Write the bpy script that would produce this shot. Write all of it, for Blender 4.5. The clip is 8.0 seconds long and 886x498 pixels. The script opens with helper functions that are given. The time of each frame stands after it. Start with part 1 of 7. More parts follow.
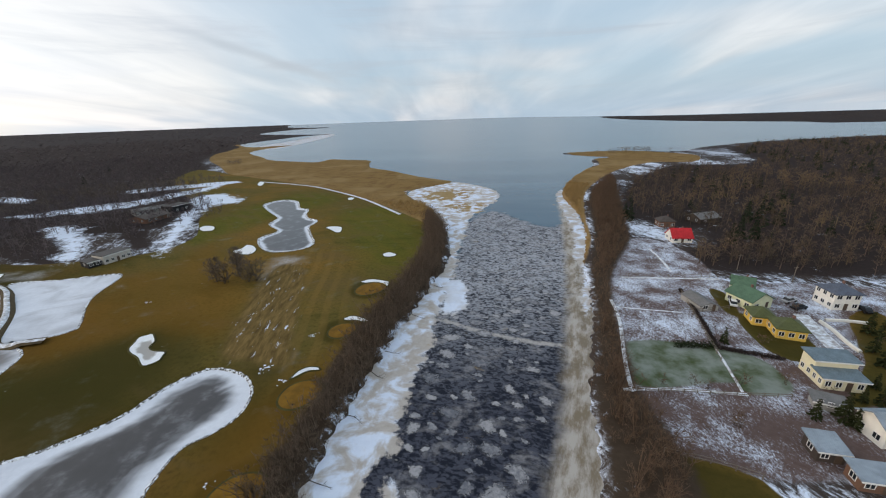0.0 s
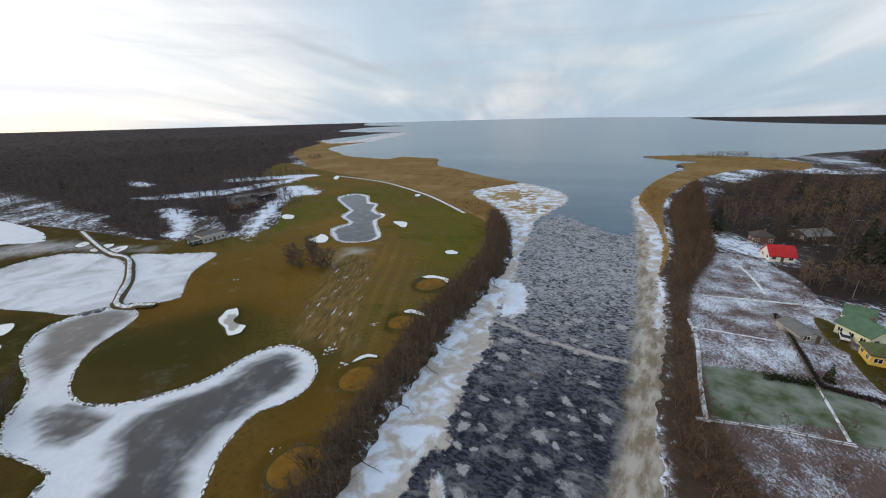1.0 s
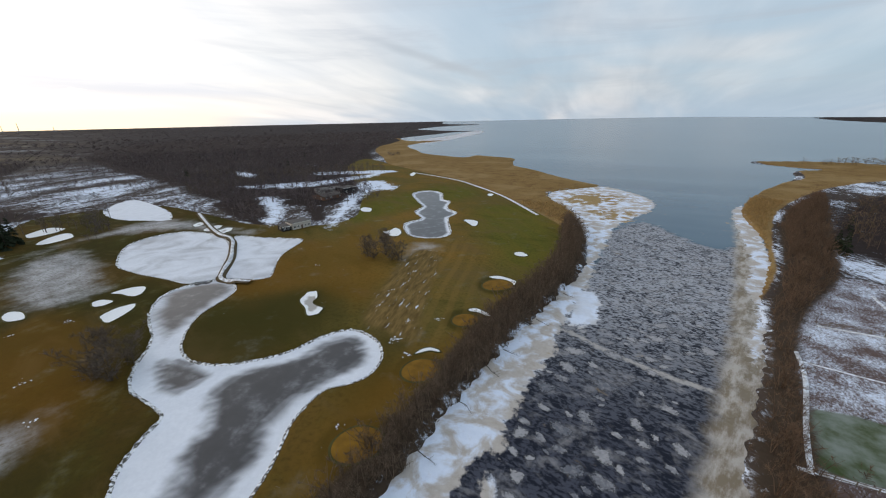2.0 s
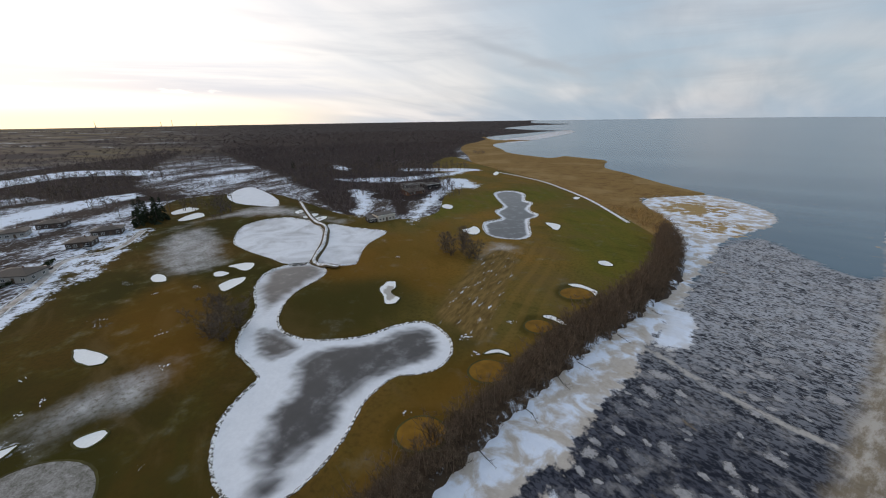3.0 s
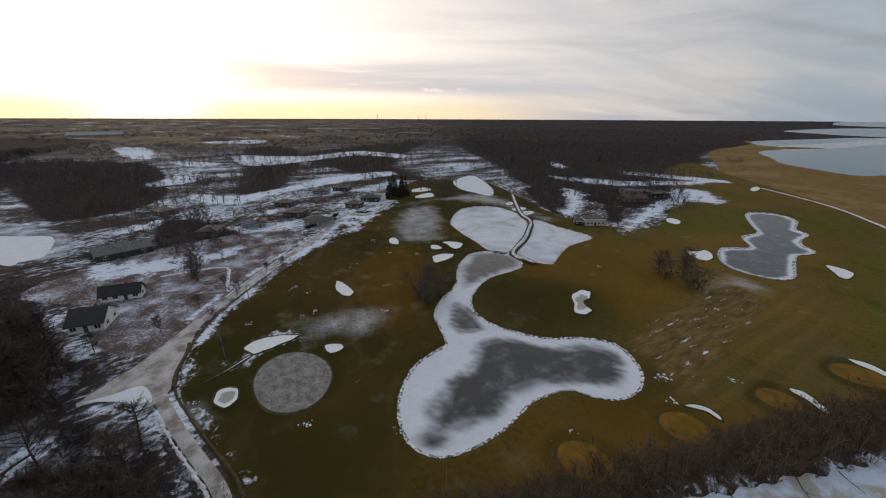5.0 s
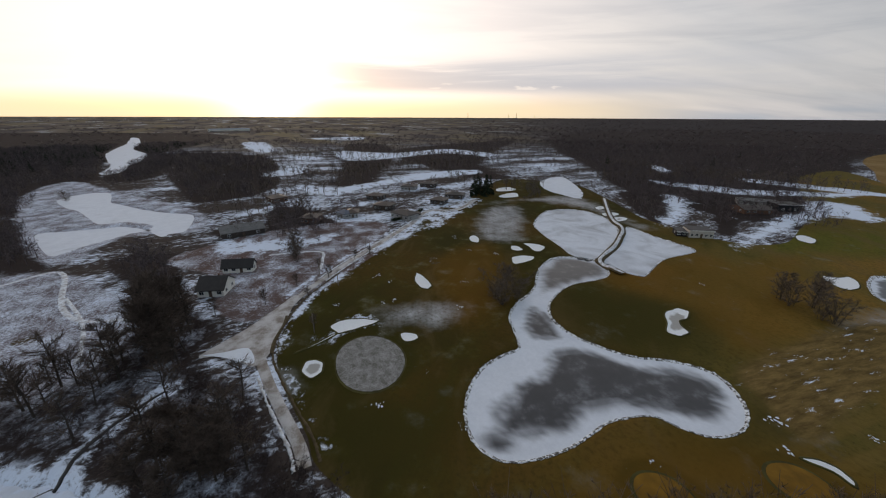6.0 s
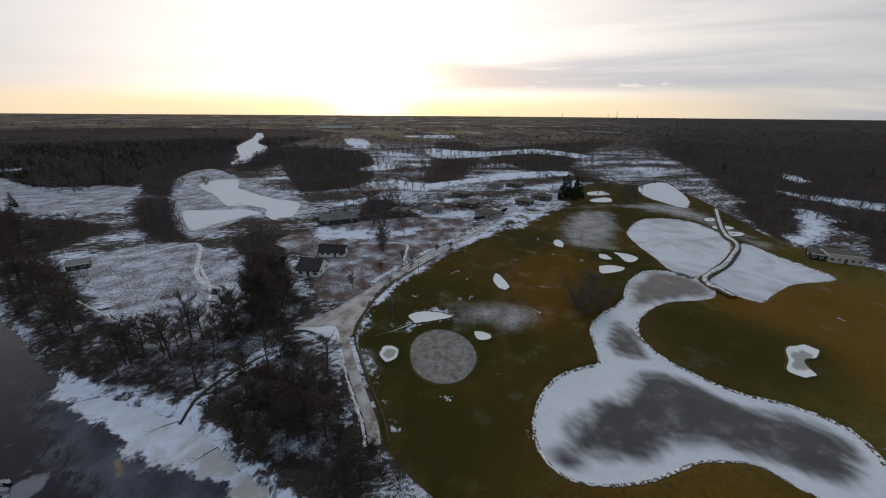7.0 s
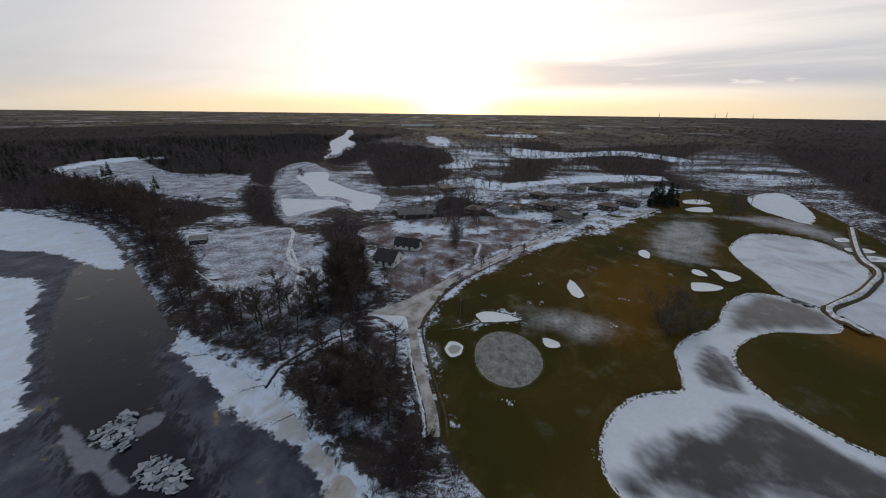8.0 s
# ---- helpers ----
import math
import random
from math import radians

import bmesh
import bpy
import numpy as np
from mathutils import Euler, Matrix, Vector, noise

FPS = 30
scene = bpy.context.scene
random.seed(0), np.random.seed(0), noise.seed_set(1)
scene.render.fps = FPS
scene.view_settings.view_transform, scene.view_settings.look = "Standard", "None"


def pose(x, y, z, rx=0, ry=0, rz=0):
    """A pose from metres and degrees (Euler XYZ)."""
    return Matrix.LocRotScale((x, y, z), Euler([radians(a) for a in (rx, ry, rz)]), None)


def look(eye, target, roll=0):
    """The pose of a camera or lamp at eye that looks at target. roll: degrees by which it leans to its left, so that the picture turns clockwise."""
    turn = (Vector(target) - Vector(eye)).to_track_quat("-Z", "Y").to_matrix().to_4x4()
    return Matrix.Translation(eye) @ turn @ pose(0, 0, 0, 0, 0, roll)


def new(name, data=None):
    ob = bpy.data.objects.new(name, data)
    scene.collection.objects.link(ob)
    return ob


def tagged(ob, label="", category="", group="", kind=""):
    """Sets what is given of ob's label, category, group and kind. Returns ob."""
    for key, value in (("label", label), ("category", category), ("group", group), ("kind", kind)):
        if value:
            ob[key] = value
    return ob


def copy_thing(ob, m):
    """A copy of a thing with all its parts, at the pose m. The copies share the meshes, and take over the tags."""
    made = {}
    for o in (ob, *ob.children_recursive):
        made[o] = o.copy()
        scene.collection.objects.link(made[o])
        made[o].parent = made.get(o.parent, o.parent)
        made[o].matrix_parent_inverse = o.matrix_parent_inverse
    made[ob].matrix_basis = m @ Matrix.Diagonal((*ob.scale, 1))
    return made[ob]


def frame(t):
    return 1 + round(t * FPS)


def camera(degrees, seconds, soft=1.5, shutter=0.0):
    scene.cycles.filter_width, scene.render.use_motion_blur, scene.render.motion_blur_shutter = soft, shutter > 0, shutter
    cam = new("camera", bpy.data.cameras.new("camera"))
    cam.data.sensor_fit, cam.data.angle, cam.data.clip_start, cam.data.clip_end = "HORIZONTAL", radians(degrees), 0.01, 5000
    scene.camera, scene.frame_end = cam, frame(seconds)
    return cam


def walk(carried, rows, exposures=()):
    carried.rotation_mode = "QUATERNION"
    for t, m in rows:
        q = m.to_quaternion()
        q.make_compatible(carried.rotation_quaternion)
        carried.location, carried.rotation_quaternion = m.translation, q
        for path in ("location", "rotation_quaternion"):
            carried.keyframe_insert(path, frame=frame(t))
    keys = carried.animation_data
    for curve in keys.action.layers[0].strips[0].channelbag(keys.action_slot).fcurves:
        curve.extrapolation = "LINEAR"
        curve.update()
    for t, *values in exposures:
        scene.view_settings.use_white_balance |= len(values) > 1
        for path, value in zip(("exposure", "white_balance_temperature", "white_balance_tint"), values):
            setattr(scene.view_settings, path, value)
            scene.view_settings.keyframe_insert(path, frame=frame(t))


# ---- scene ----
# The camera hovers over the river and turns to its left.
cam = camera(100.68, 8.0, soft=1.1)
ROWS = [
    (0.0, 0.00, 0.00, 54.90, -19.64, 1.90, -0.00),
    (0.5, -0.11, 0.02, 54.86, -19.56, 1.71, 4.49),
    (1.0, -0.19, 0.04, 54.84, -19.45, 1.41, 10.33),
    (2.5, -0.20, -0.04, 54.92, -19.34, 1.05, 27.53),
    (3.0, -0.27, -0.04, 54.99, -19.33, 0.83, 34.58),
    (3.5, -0.37, -0.05, 55.11, -19.42, 0.39, 44.94),
    (4.0, -0.50, -0.06, 55.28, -19.49, 0.10, 53.36),
    (4.5, -0.58, -0.08, 55.38, -19.54, -0.14, 60.32),
    (6.0, -0.77, 0.09, 55.09, -19.90, -0.24, 80.16),
    (6.5, -0.80, 0.08, 54.99, -19.91, -0.35, 86.78),
    (7.0, -0.83, -0.01, 54.89, -20.12, -0.43, 93.50),
    (7.5, -0.90, -0.13, 54.78, -20.25, -0.67, 100.04),
    (8.0, -0.98, -0.21, 54.65, -20.38, -0.65, 105.47),
]
EXPO = [(0.0, 0.0, 6500, 11), (2.5, -0.14, 6550, 12), (4.5, -0.62, 6750, 14), (6.5, -0.78, 6550, 13), (8.0, -0.82, 6450, 12)]
walk(cam, [(t, pose(x, y, z, 90 + pitch, roll, yaw)) for t, x, y, z, pitch, roll, yaw in ROWS], EXPO)

# ---- node helpers ----


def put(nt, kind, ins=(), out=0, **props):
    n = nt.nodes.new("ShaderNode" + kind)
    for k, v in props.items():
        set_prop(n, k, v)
    for k, v in dict(ins).items():
        if isinstance(v, bpy.types.NodeSocket):
            nt.links.new(v, n.inputs[k])
        else:
            n.inputs[k].default_value = v
    return n.outputs[out]


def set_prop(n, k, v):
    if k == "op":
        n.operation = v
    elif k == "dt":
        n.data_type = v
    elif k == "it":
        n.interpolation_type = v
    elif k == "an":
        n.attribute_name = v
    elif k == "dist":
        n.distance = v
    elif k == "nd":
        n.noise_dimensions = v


def fn(nt, op, a, b=0.0, c=0.0):
    return put(nt, "Math", {0: a, 1: b, 2: c}, op=op)


def grain(nt, scale, detail=4.0, rough=0.55, vec=None, warp=0.0):
    ins = {"Scale": scale, "Detail": detail, "Roughness": rough, "Distortion": warp}
    if vec is not None:
        ins["Vector"] = vec
    return put(nt, "TexNoise", ins)


def step(nt, v, lo, hi):
    return put(nt, "MapRange", {0: v, 1: lo, 2: hi, 3: 0.0, 4: 1.0}, it="SMOOTHSTEP")


def blend(nt, f, a, b):
    a = (*a, 1) if isinstance(a, tuple) and len(a) == 3 else a
    b = (*b, 1) if isinstance(b, tuple) and len(b) == 3 else b
    return put(nt, "Mix", {0: f, 6: a, 7: b}, out=2, dt="RGBA")


def attr(nt, name):
    return put(nt, "Attribute", an=name, out=2)


def where(nt, scale=(1, 1, 1), turn=0.0):
    """World metres as a texture vector, turned in plan, then scaled: a small first scale draws it out along the turn."""
    p = put(nt, "NewGeometry", out=0)
    for k, v in (("Rotation", (0, 0, radians(-turn))), ("Scale", scale)):
        m = nt.nodes.new("ShaderNodeMapping")
        m.inputs[k].default_value = v
        nt.links.new(p, m.inputs["Vector"])
        p = m.outputs[0]
    return p


def material(name, paint, rough=0.85, bump=None, metal=0.0, ior=1.45, gloss=0.3):
    """paint(nt) gives the colour socket, or colour and roughness; bump: (scale, strength, distance in m)."""
    mat = bpy.data.materials.new(name)
    mat.use_nodes = True
    nt = mat.node_tree
    bsdf = nt.nodes["Principled BSDF"]
    got = paint(nt) if callable(paint) else paint
    got = got if isinstance(got, tuple) and isinstance(got[0], bpy.types.NodeSocket) else (got, rough)
    for key, v in (("Base Color", got[0]), ("Roughness", got[1])):
        if isinstance(v, bpy.types.NodeSocket):
            nt.links.new(v, bsdf.inputs[key])
        else:
            bsdf.inputs[key].default_value = (*v, 1) if key == "Base Color" else v
    bsdf.inputs["Metallic"].default_value, bsdf.inputs["IOR"].default_value = metal, ior
    bsdf.inputs["Specular IOR Level"].default_value = gloss
    if bump:
        height = bump[0](nt) if callable(bump[0]) else grain(nt, bump[0], 3, 0.6, where(nt))
        b = nt.nodes.new("ShaderNodeBump")
        b.inputs["Strength"].default_value, b.inputs["Distance"].default_value = bump[1], bump[2]
        nt.links.new(height, b.inputs["Height"])
        nt.links.new(b.outputs[0], bsdf.inputs["Normal"])
    return mat


def tint(rgb, dev=0.25, scale=3.0, by=None):
    """A colour that wavers about rgb by grain and by island."""
    def paint(nt):
        lo, hi = tuple(c * (1 - dev) for c in rgb), tuple(min(1, c * (1 + dev)) for c in rgb)
        v = grain(nt, scale, 4, 0.6, where(nt))
        if by == "island":
            v = fn(nt, "ADD", fn(nt, "MULTIPLY", v, 0.4), fn(nt, "MULTIPLY", put(nt, "NewGeometry", out=8), 0.6))
        elif by == "object":
            v = fn(nt, "ADD", fn(nt, "MULTIPLY", v, 0.5), fn(nt, "MULTIPLY", put(nt, "ObjectInfo", out=5), 0.5))
        return blend(nt, step(nt, v, 0.15, 0.85), lo, hi)
    return paint


# ---- sky and sun ----
SUN_YAW, SUN_UP = 104.0, 3.0      # degrees to the left of the river's mouth, and over the horizon
sun_way = Vector((-math.sin(radians(SUN_YAW)) * math.cos(radians(SUN_UP)), math.cos(radians(SUN_YAW)) * math.cos(radians(SUN_UP)), math.sin(radians(SUN_UP))))


def make_world():
    w = bpy.data.worlds.new("winter_evening_sky")
    scene.world = w
    w.use_nodes = True
    nt = w.node_tree
    bg = nt.nodes["Background"]
    sky = nt.nodes.new("ShaderNodeTexSky")
    sky.sky_type, sky.sun_disc = "NISHITA", False
    sky.sun_elevation, sky.sun_rotation = radians(SUN_UP), radians(-SUN_YAW)
    sky.altitude, sky.air_density, sky.dust_density, sky.ozone_density = 50, 1.0, 2.0, 2.0
    way = put(nt, "TexCoord", out=0)
    sep = nt.nodes.new("ShaderNodeSeparateXYZ")
    nt.links.new(way, sep.inputs[0])
    up = fn(nt, "MAXIMUM", sep.outputs[2], 0.0)
    # cloud sheet seen from below, streaked along the river's mouth
    far = fn(nt, "ADD", up, 0.16)
    cx, cy = fn(nt, "DIVIDE", sep.outputs[0], far), fn(nt, "DIVIDE", sep.outputs[1], far)

    def sheet(sx, sy, scale, detail, warp):
        v = nt.nodes.new("ShaderNodeCombineXYZ")
        nt.links.new(fn(nt, "MULTIPLY", cx, sx), v.inputs[0])
        nt.links.new(fn(nt, "MULTIPLY", cy, sy), v.inputs[1])
        return grain(nt, scale, detail, 0.55, v.outputs[0], warp)
    broad = sheet(1.0, 0.5, 0.55, 3, 0.5)
    streak = sheet(1.0, 0.22, 1.7, 6, 0.7)
    fine = sheet(1.0, 0.35, 5.0, 6, 0.4)
    cloud = fn(nt, "ADD", fn(nt, "ADD", fn(nt, "MULTIPLY", broad, 0.6), fn(nt, "MULTIPLY", streak, 0.45)), fn(nt, "MULTIPLY", fine, 0.12))
    cover = step(nt, cloud, 0.40, 0.80)
    dot = nt.nodes.new("ShaderNodeVectorMath")
    dot.operation = "DOT_PRODUCT"
    nt.links.new(way, dot.inputs[0])
    dot.inputs[1].default_value = sun_way
    near = fn(nt, "MAXIMUM", dot.outputs["Value"], 0.0)
    glow = fn(nt, "POWER", near, 5.0)
    core = fn(nt, "POWER", near, 260.0)
    toward = step(nt, dot.outputs["Value"], -0.10, 1.02)
    grey = blend(nt, toward, (0.46, 0.515, 0.58), (0.92, 0.935, 0.96))
    pale = blend(nt, toward, (0.80, 0.825, 0.85), (1.25, 1.21, 1.15))
    body = blend(nt, cover, grey, pale)
    # clearer blue away from the sun
    clear = blend(nt, toward, (0.39, 0.56, 0.71), (0.86, 0.90, 0.95))
    body = blend(nt, fn(nt, "MULTIPLY", fn(nt, "SUBTRACT", 1.0, step(nt, broad, 0.42, 0.62)), 0.6), body, clear)
    # level layers of thin cloud low over the land
    az = fn(nt, "ARCTAN2", sep.outputs[0], sep.outputs[1])
    v = nt.nodes.new("ShaderNodeCombineXYZ")
    nt.links.new(fn(nt, "MULTIPLY", az, 1.1), v.inputs[0])
    nt.links.new(fn(nt, "MULTIPLY", up, 13.0), v.inputs[1])
    layer = grain(nt, 1.25, 6, 0.58, v.outputs[0], 0.5)
    span = fn(nt, "MULTIPLY", step(nt, up, 0.035, 0.08), fn(nt, "SUBTRACT", 1.0, step(nt, up, 0.16, 0.36)))
    body = blend(nt, fn(nt, "MULTIPLY", fn(nt, "MULTIPLY", step(nt, layer, 0.48, 0.66), span), 0.62), body, blend(nt, toward, (0.45, 0.50, 0.57), (0.83, 0.85, 0.89)))
    # a bank of grey cloud beside the sun
    bank = fn(nt, "MULTIPLY", fn(nt, "MULTIPLY", step(nt, az, -1.80, -1.55), fn(nt, "SUBTRACT", 1.0, step(nt, az, -1.0, -0.5))), fn(nt, "MULTIPLY", step(nt, up, 0.045, 0.07), fn(nt, "SUBTRACT", 1.0, step(nt, up, 0.105, 0.15))))
    bank = fn(nt, "MULTIPLY", bank, step(nt, layer, 0.30, 0.55))
    # one darker wisp slanting down towards the mouth
    line = fn(nt, "SUBTRACT", fn(nt, "ADD", up, fn(nt, "MULTIPLY", fn(nt, "ADD", az, 0.512), 0.313)), fn(nt, "ADD", 0.165, fn(nt, "MULTIPLY", fine, 0.012)))
    wisp = fn(nt, "SUBTRACT", 1.0, step(nt, fn(nt, "ABSOLUTE", line), 0.001, 0.016))
    wisp = fn(nt, "MULTIPLY", wisp, fn(nt, "MULTIPLY", step(nt, az, -0.60, -0.48), fn(nt, "SUBTRACT", 1.0, step(nt, az, -0.32, -0.20))))
    body = blend(nt, fn(nt, "MULTIPLY", wisp, 0.6), body, (0.47, 0.52, 0.58))
    # warm band at the horizon under the sun
    low = fn(nt, "SUBTRACT", 1.0, step(nt, sep.outputs[2], 0.0, 0.075))
    warm = fn(nt, "MULTIPLY", low, fn(nt, "MULTIPLY", step(nt, dot.outputs["Value"], 0.45, 0.98), 0.85))
    body = blend(nt, warm, body, (1.3, 1.05, 0.62))
    add = nt.nodes.new("ShaderNodeVectorMath")
    add.operation = "MULTIPLY_ADD"
    nt.links.new(glow, add.inputs[0])
    add.inputs[1].default_value = (1.25, 1.0, 0.80)
    nt.links.new(body, add.inputs[2])
    add2 = nt.nodes.new("ShaderNodeVectorMath")
    add2.operation = "MULTIPLY_ADD"
    nt.links.new(core, add2.inputs[0])
    add2.inputs[1].default_value = (2.6, 2.2, 1.3)
    veiled = blend(nt, fn(nt, "MULTIPLY", bank, 0.75), add.outputs[0], (0.74, 0.79, 0.90))
    w = nt.nodes.new("ShaderNodeCombineXYZ")
    nt.links.new(fn(nt, "MULTIPLY", az, 9.0), w.inputs[0])
    nt.links.new(fn(nt, "MULTIPLY", up, 55.0), w.inputs[1])
    puff = fn(nt, "MULTIPLY", step(nt, grain(nt, 1.0, 5, 0.6, w.outputs[0]), 0.60, 0.68), fn(nt, "MULTIPLY", step(nt, up, 0.050, 0.058), fn(nt, "SUBTRACT", 1.0, step(nt, up, 0.072, 0.080))))
    puff = fn(nt, "MULTIPLY", puff, fn(nt, "MULTIPLY", step(nt, az, -1.62, -1.50), fn(nt, "SUBTRACT", 1.0, step(nt, az, -1.15, -1.0))))
    veiled = blend(nt, fn(nt, "MULTIPLY", puff, 0.7), veiled, (1.5, 1.4, 1.3))
    gold = fn(nt, "MULTIPLY", fn(nt, "SUBTRACT", 1.0, step(nt, up, 0.012, 0.052)), step(nt, dot.outputs["Value"], 0.50, 0.99))
    veiled = blend(nt, fn(nt, "MULTIPLY", gold, 0.8), veiled, (1.6, 1.34, 0.84))
    nt.links.new(veiled, add2.inputs[2])
    add3 = nt.nodes.new("ShaderNodeVectorMath")
    add3.operation = "MULTIPLY_ADD"
    nt.links.new(sky.outputs[0], add3.inputs[0])
    add3.inputs[1].default_value = (0.05, 0.05, 0.05)
    nt.links.new(add2.outputs[0], add3.inputs[2])
    nt.links.new(add3.outputs[0], bg.inputs[0])
    bg.inputs[1].default_value = 1.0


make_world()
sun = new("sun", bpy.data.lights.new("sun", "SUN"))
sun.data.energy, sun.data.angle, sun.data.color = 0.5, radians(12), (1.0, 0.82, 0.6)
sun.matrix_world = look((0, 0, 300), Vector((0, 0, 300)) - sun_way - Vector((0, 0, 0.06)))

# ---- plan helpers ----


def ring(pts, n=5, closed=True):
    """A smooth line through the plan points."""
    P = np.array(pts, float)
    k = len(P)
    out = []
    for i in range(k if closed else k - 1):
        a, b, c, d = (P[(i + j) % k] if closed else P[min(max(i + j, 0), k - 1)] for j in (-1, 0, 1, 2))
        for t in np.arange(n) / n:
            out.append(0.5 * (2 * b + (c - a) * t + (2 * a - 5 * b + 4 * c - d) * t * t + (3 * b - a - 3 * c + d) * t ** 3))
    if not closed:
        out.append(P[-1])
    return np.array(out)


def inside_by(P, R, reach=60.0):
    """Signed metres from each plan point to the ring's edge, positive inside; -reach where far off."""
    P, R = np.asarray(P, float), np.asarray(R, float)
    out = np.full(len(P), -reach)
    lo, hi = R.min(0) - reach, R.max(0) + reach
    idx = np.nonzero(((P > lo) & (P < hi)).all(1))[0]
    for part_idx in np.array_split(idx, max(1, len(idx) // 40000)):
        q = P[part_idx]
        d2 = np.full(len(q), reach * reach)
        odd = np.zeros(len(q), bool)
        for a, b in zip(R, np.roll(R, -1, 0)):
            e, w = b - a, q - a
            t = np.clip((w @ e) / max(e @ e, 1e-9), 0, 1)
            s = w - t[:, None] * e
            d2 = np.minimum(d2, (s * s).sum(1))
            if a[1] != b[1]:
                odd ^= ((a[1] > q[:, 1]) != (b[1] > q[:, 1])) & (q[:, 0] < e[0] * (q[:, 1] - a[1]) / (b[1] - a[1]) + a[0])
        out[part_idx] = np.where(odd, 1, -1) * np.sqrt(d2)
    return out


def off_line(P, Lp, reach=60.0):
    """Metres from each plan point to an open line."""
    P = np.asarray(P, float)
    out = np.full(len(P), reach)
    lo, hi = np.min(Lp, 0) - reach, np.max(Lp, 0) + reach
    idx = np.nonzero(((P > lo) & (P < hi)).all(1))[0]
    q = P[idx]
    d2 = np.full(len(q), reach * reach)
    for a, b in zip(Lp[:-1], Lp[1:]):
        e, w = b - a, q - a
        t = np.clip((w @ e) / max(e @ e, 1e-9), 0, 1)
        s = w - t[:, None] * e
        d2 = np.minimum(d2, (s * s).sum(1))
    out[idx] = np.sqrt(d2)
    return out


def smooth(v, lo, hi):
    t = np.clip((np.asarray(v, float) - lo) / (hi - lo), 0, 1)
    return t * t * (3 - 2 * t)


# ---- plan: banks, coast, ponds ----
WATER = ring([(-90, -420), (-128, -300), (-129, -248), (-124, -210), (-104, -168), (-85, -134), (-71, -107), (-59.6, -86), (-56, -71), (-54, -61), (-49, -47),
              (-43, -37), (-35, -22), (-29, 0), (-26, 20), (-23.8, 41), (-22, 52), (-20, 62), (-17, 74), (-13.6, 88), (-9, 103), (-4.5, 119), (0.5, 136),
              (2, 160), (0, 190), (-5, 214), (-9, 240), (-30, 296), (6, 335), (-3, 351), (-18, 369), (-60, 426), (-89, 463), (-100, 505), (-108, 551), (-140, 573), (-178, 588), (-188, 556), (-225, 571), (-285, 617),
              (-325, 677), (-392, 768), (-425, 868), (-405, 1008), (-440, 1000), (-498, 985), (-603, 1131), (-625, 1247), (-612, 1489), (-600, 1690), (-515, 1763), (-700, 1830), (-903, 1989), (-1000, 2095),
              (-1055, 2327), (-1066, 2754), (-905, 3109), (-1388, 3494), (-1700, 4990), (0, 5600), (2600, 4990), (4600, 2400), (4990, 300), (2600, 500),
              (1500, 640), (900, 690), (600, 665), (420, 600), (327, 535), (269, 572), (176, 564), (200, 512), (217, 497), (184, 472), (168, 425), (142, 384), (106, 321), (84, 264),
              (76, 206), (64, 164), (51, 130), (44, 103), (35.6, 81.5), (29, 65), (25, 50), (22, 40), (18, 20), (14, -20), (10, -75), (-10, -110),
              (-42, -160), (-60, -200), (-72, -260), (-40, -420)], 4)
FAR_ISLAND = ring([(1850, 4400), (1395, 3250), (1237, 2050), (1298, 1450), (1361, 1195), (2600, 1000), (3600, 1500), (4200, 2600), (2600, 3700)], 4)
POND_A = ring([(-47.1, 69.3), (-43.9, 64.4), (-43.6, 58.5), (-46.3, 54.4), (-49.9, 51.1), (-50.5, 45.1), (-49.6, 39.8), (-46.5, 32.7), (-44.9, 26.1), (-44.8, 20.3), (-46.6, 16.8), (-50.7, 14.7), (-57.4, 15.1), (-63.2, 17.5), (-69.1, 22), (-72.7, 27.7), (-75.1, 33.1), (-81.1, 34.6), (-90.7, 36.2), (-98, 41.3), (-107.3, 50.8), (-123.4, 59.9), (-132.7, 70), (-132, 79), (-124, 86), (-114.3, 82.4), (-110.9, 76), (-108.2, 64.1), (-100.4, 53.8), (-91.9, 48.2), (-83.5, 47.5), (-75.1, 51), (-67.4, 58.8), (-63.6, 67.7), (-58.6, 73.2), (-52.1, 72.3)], 5)
POND_B = ring([(-185, 84), (-210, 104), (-206, 125), (-180, 127), (-157, 115), (-139, 97), (-129, 87), (-134, 80), (-148, 80), (-167, 80)], 6)
POND_C = ring([(-126, 88), (-148, 112), (-169, 129), (-153, 132), (-141, 135), (-131, 135), (-125, 115), (-113, 98), (-111, 94), (-116, 90)], 6)
POND_D = ring([(-131, 262), (-124, 275), (-111, 269), (-101, 247), (-93, 241), (-90, 228), (-85, 218), (-77, 210), (-78, 199), (-74, 188), (-65, 167), (-71, 159), (-83, 160), (-95, 178), (-91, 192), (-102, 206), (-104, 222), (-116, 238)], 5)
POND_E = ring([(-316, 146), (-337, 176), (-273, 160), (-242, 143), (-253, 137), (-278, 133)], 6)
POND_F = ring([(-289, -216), (-308, -217), (-315, -203), (-295, -188), (-278, -179), (-267, -165), (-252, -146), (-240, -126), (-232, -109), (-201, -99), (-194, -104), (-191, -105), (-204, -117), (-211, -118), (-217, -125), (-223, -139), (-220, -149), (-238, -166), (-255, -182), (-266, -196)], 6)
POND_G = ring([(-204, -166), (-207, -155), (-210, -142), (-212, -134), (-203, -118), (-198, -123), (-190, -127), (-180, -132), (-171, -134), (-171, -138), (-186, -152)], 6)
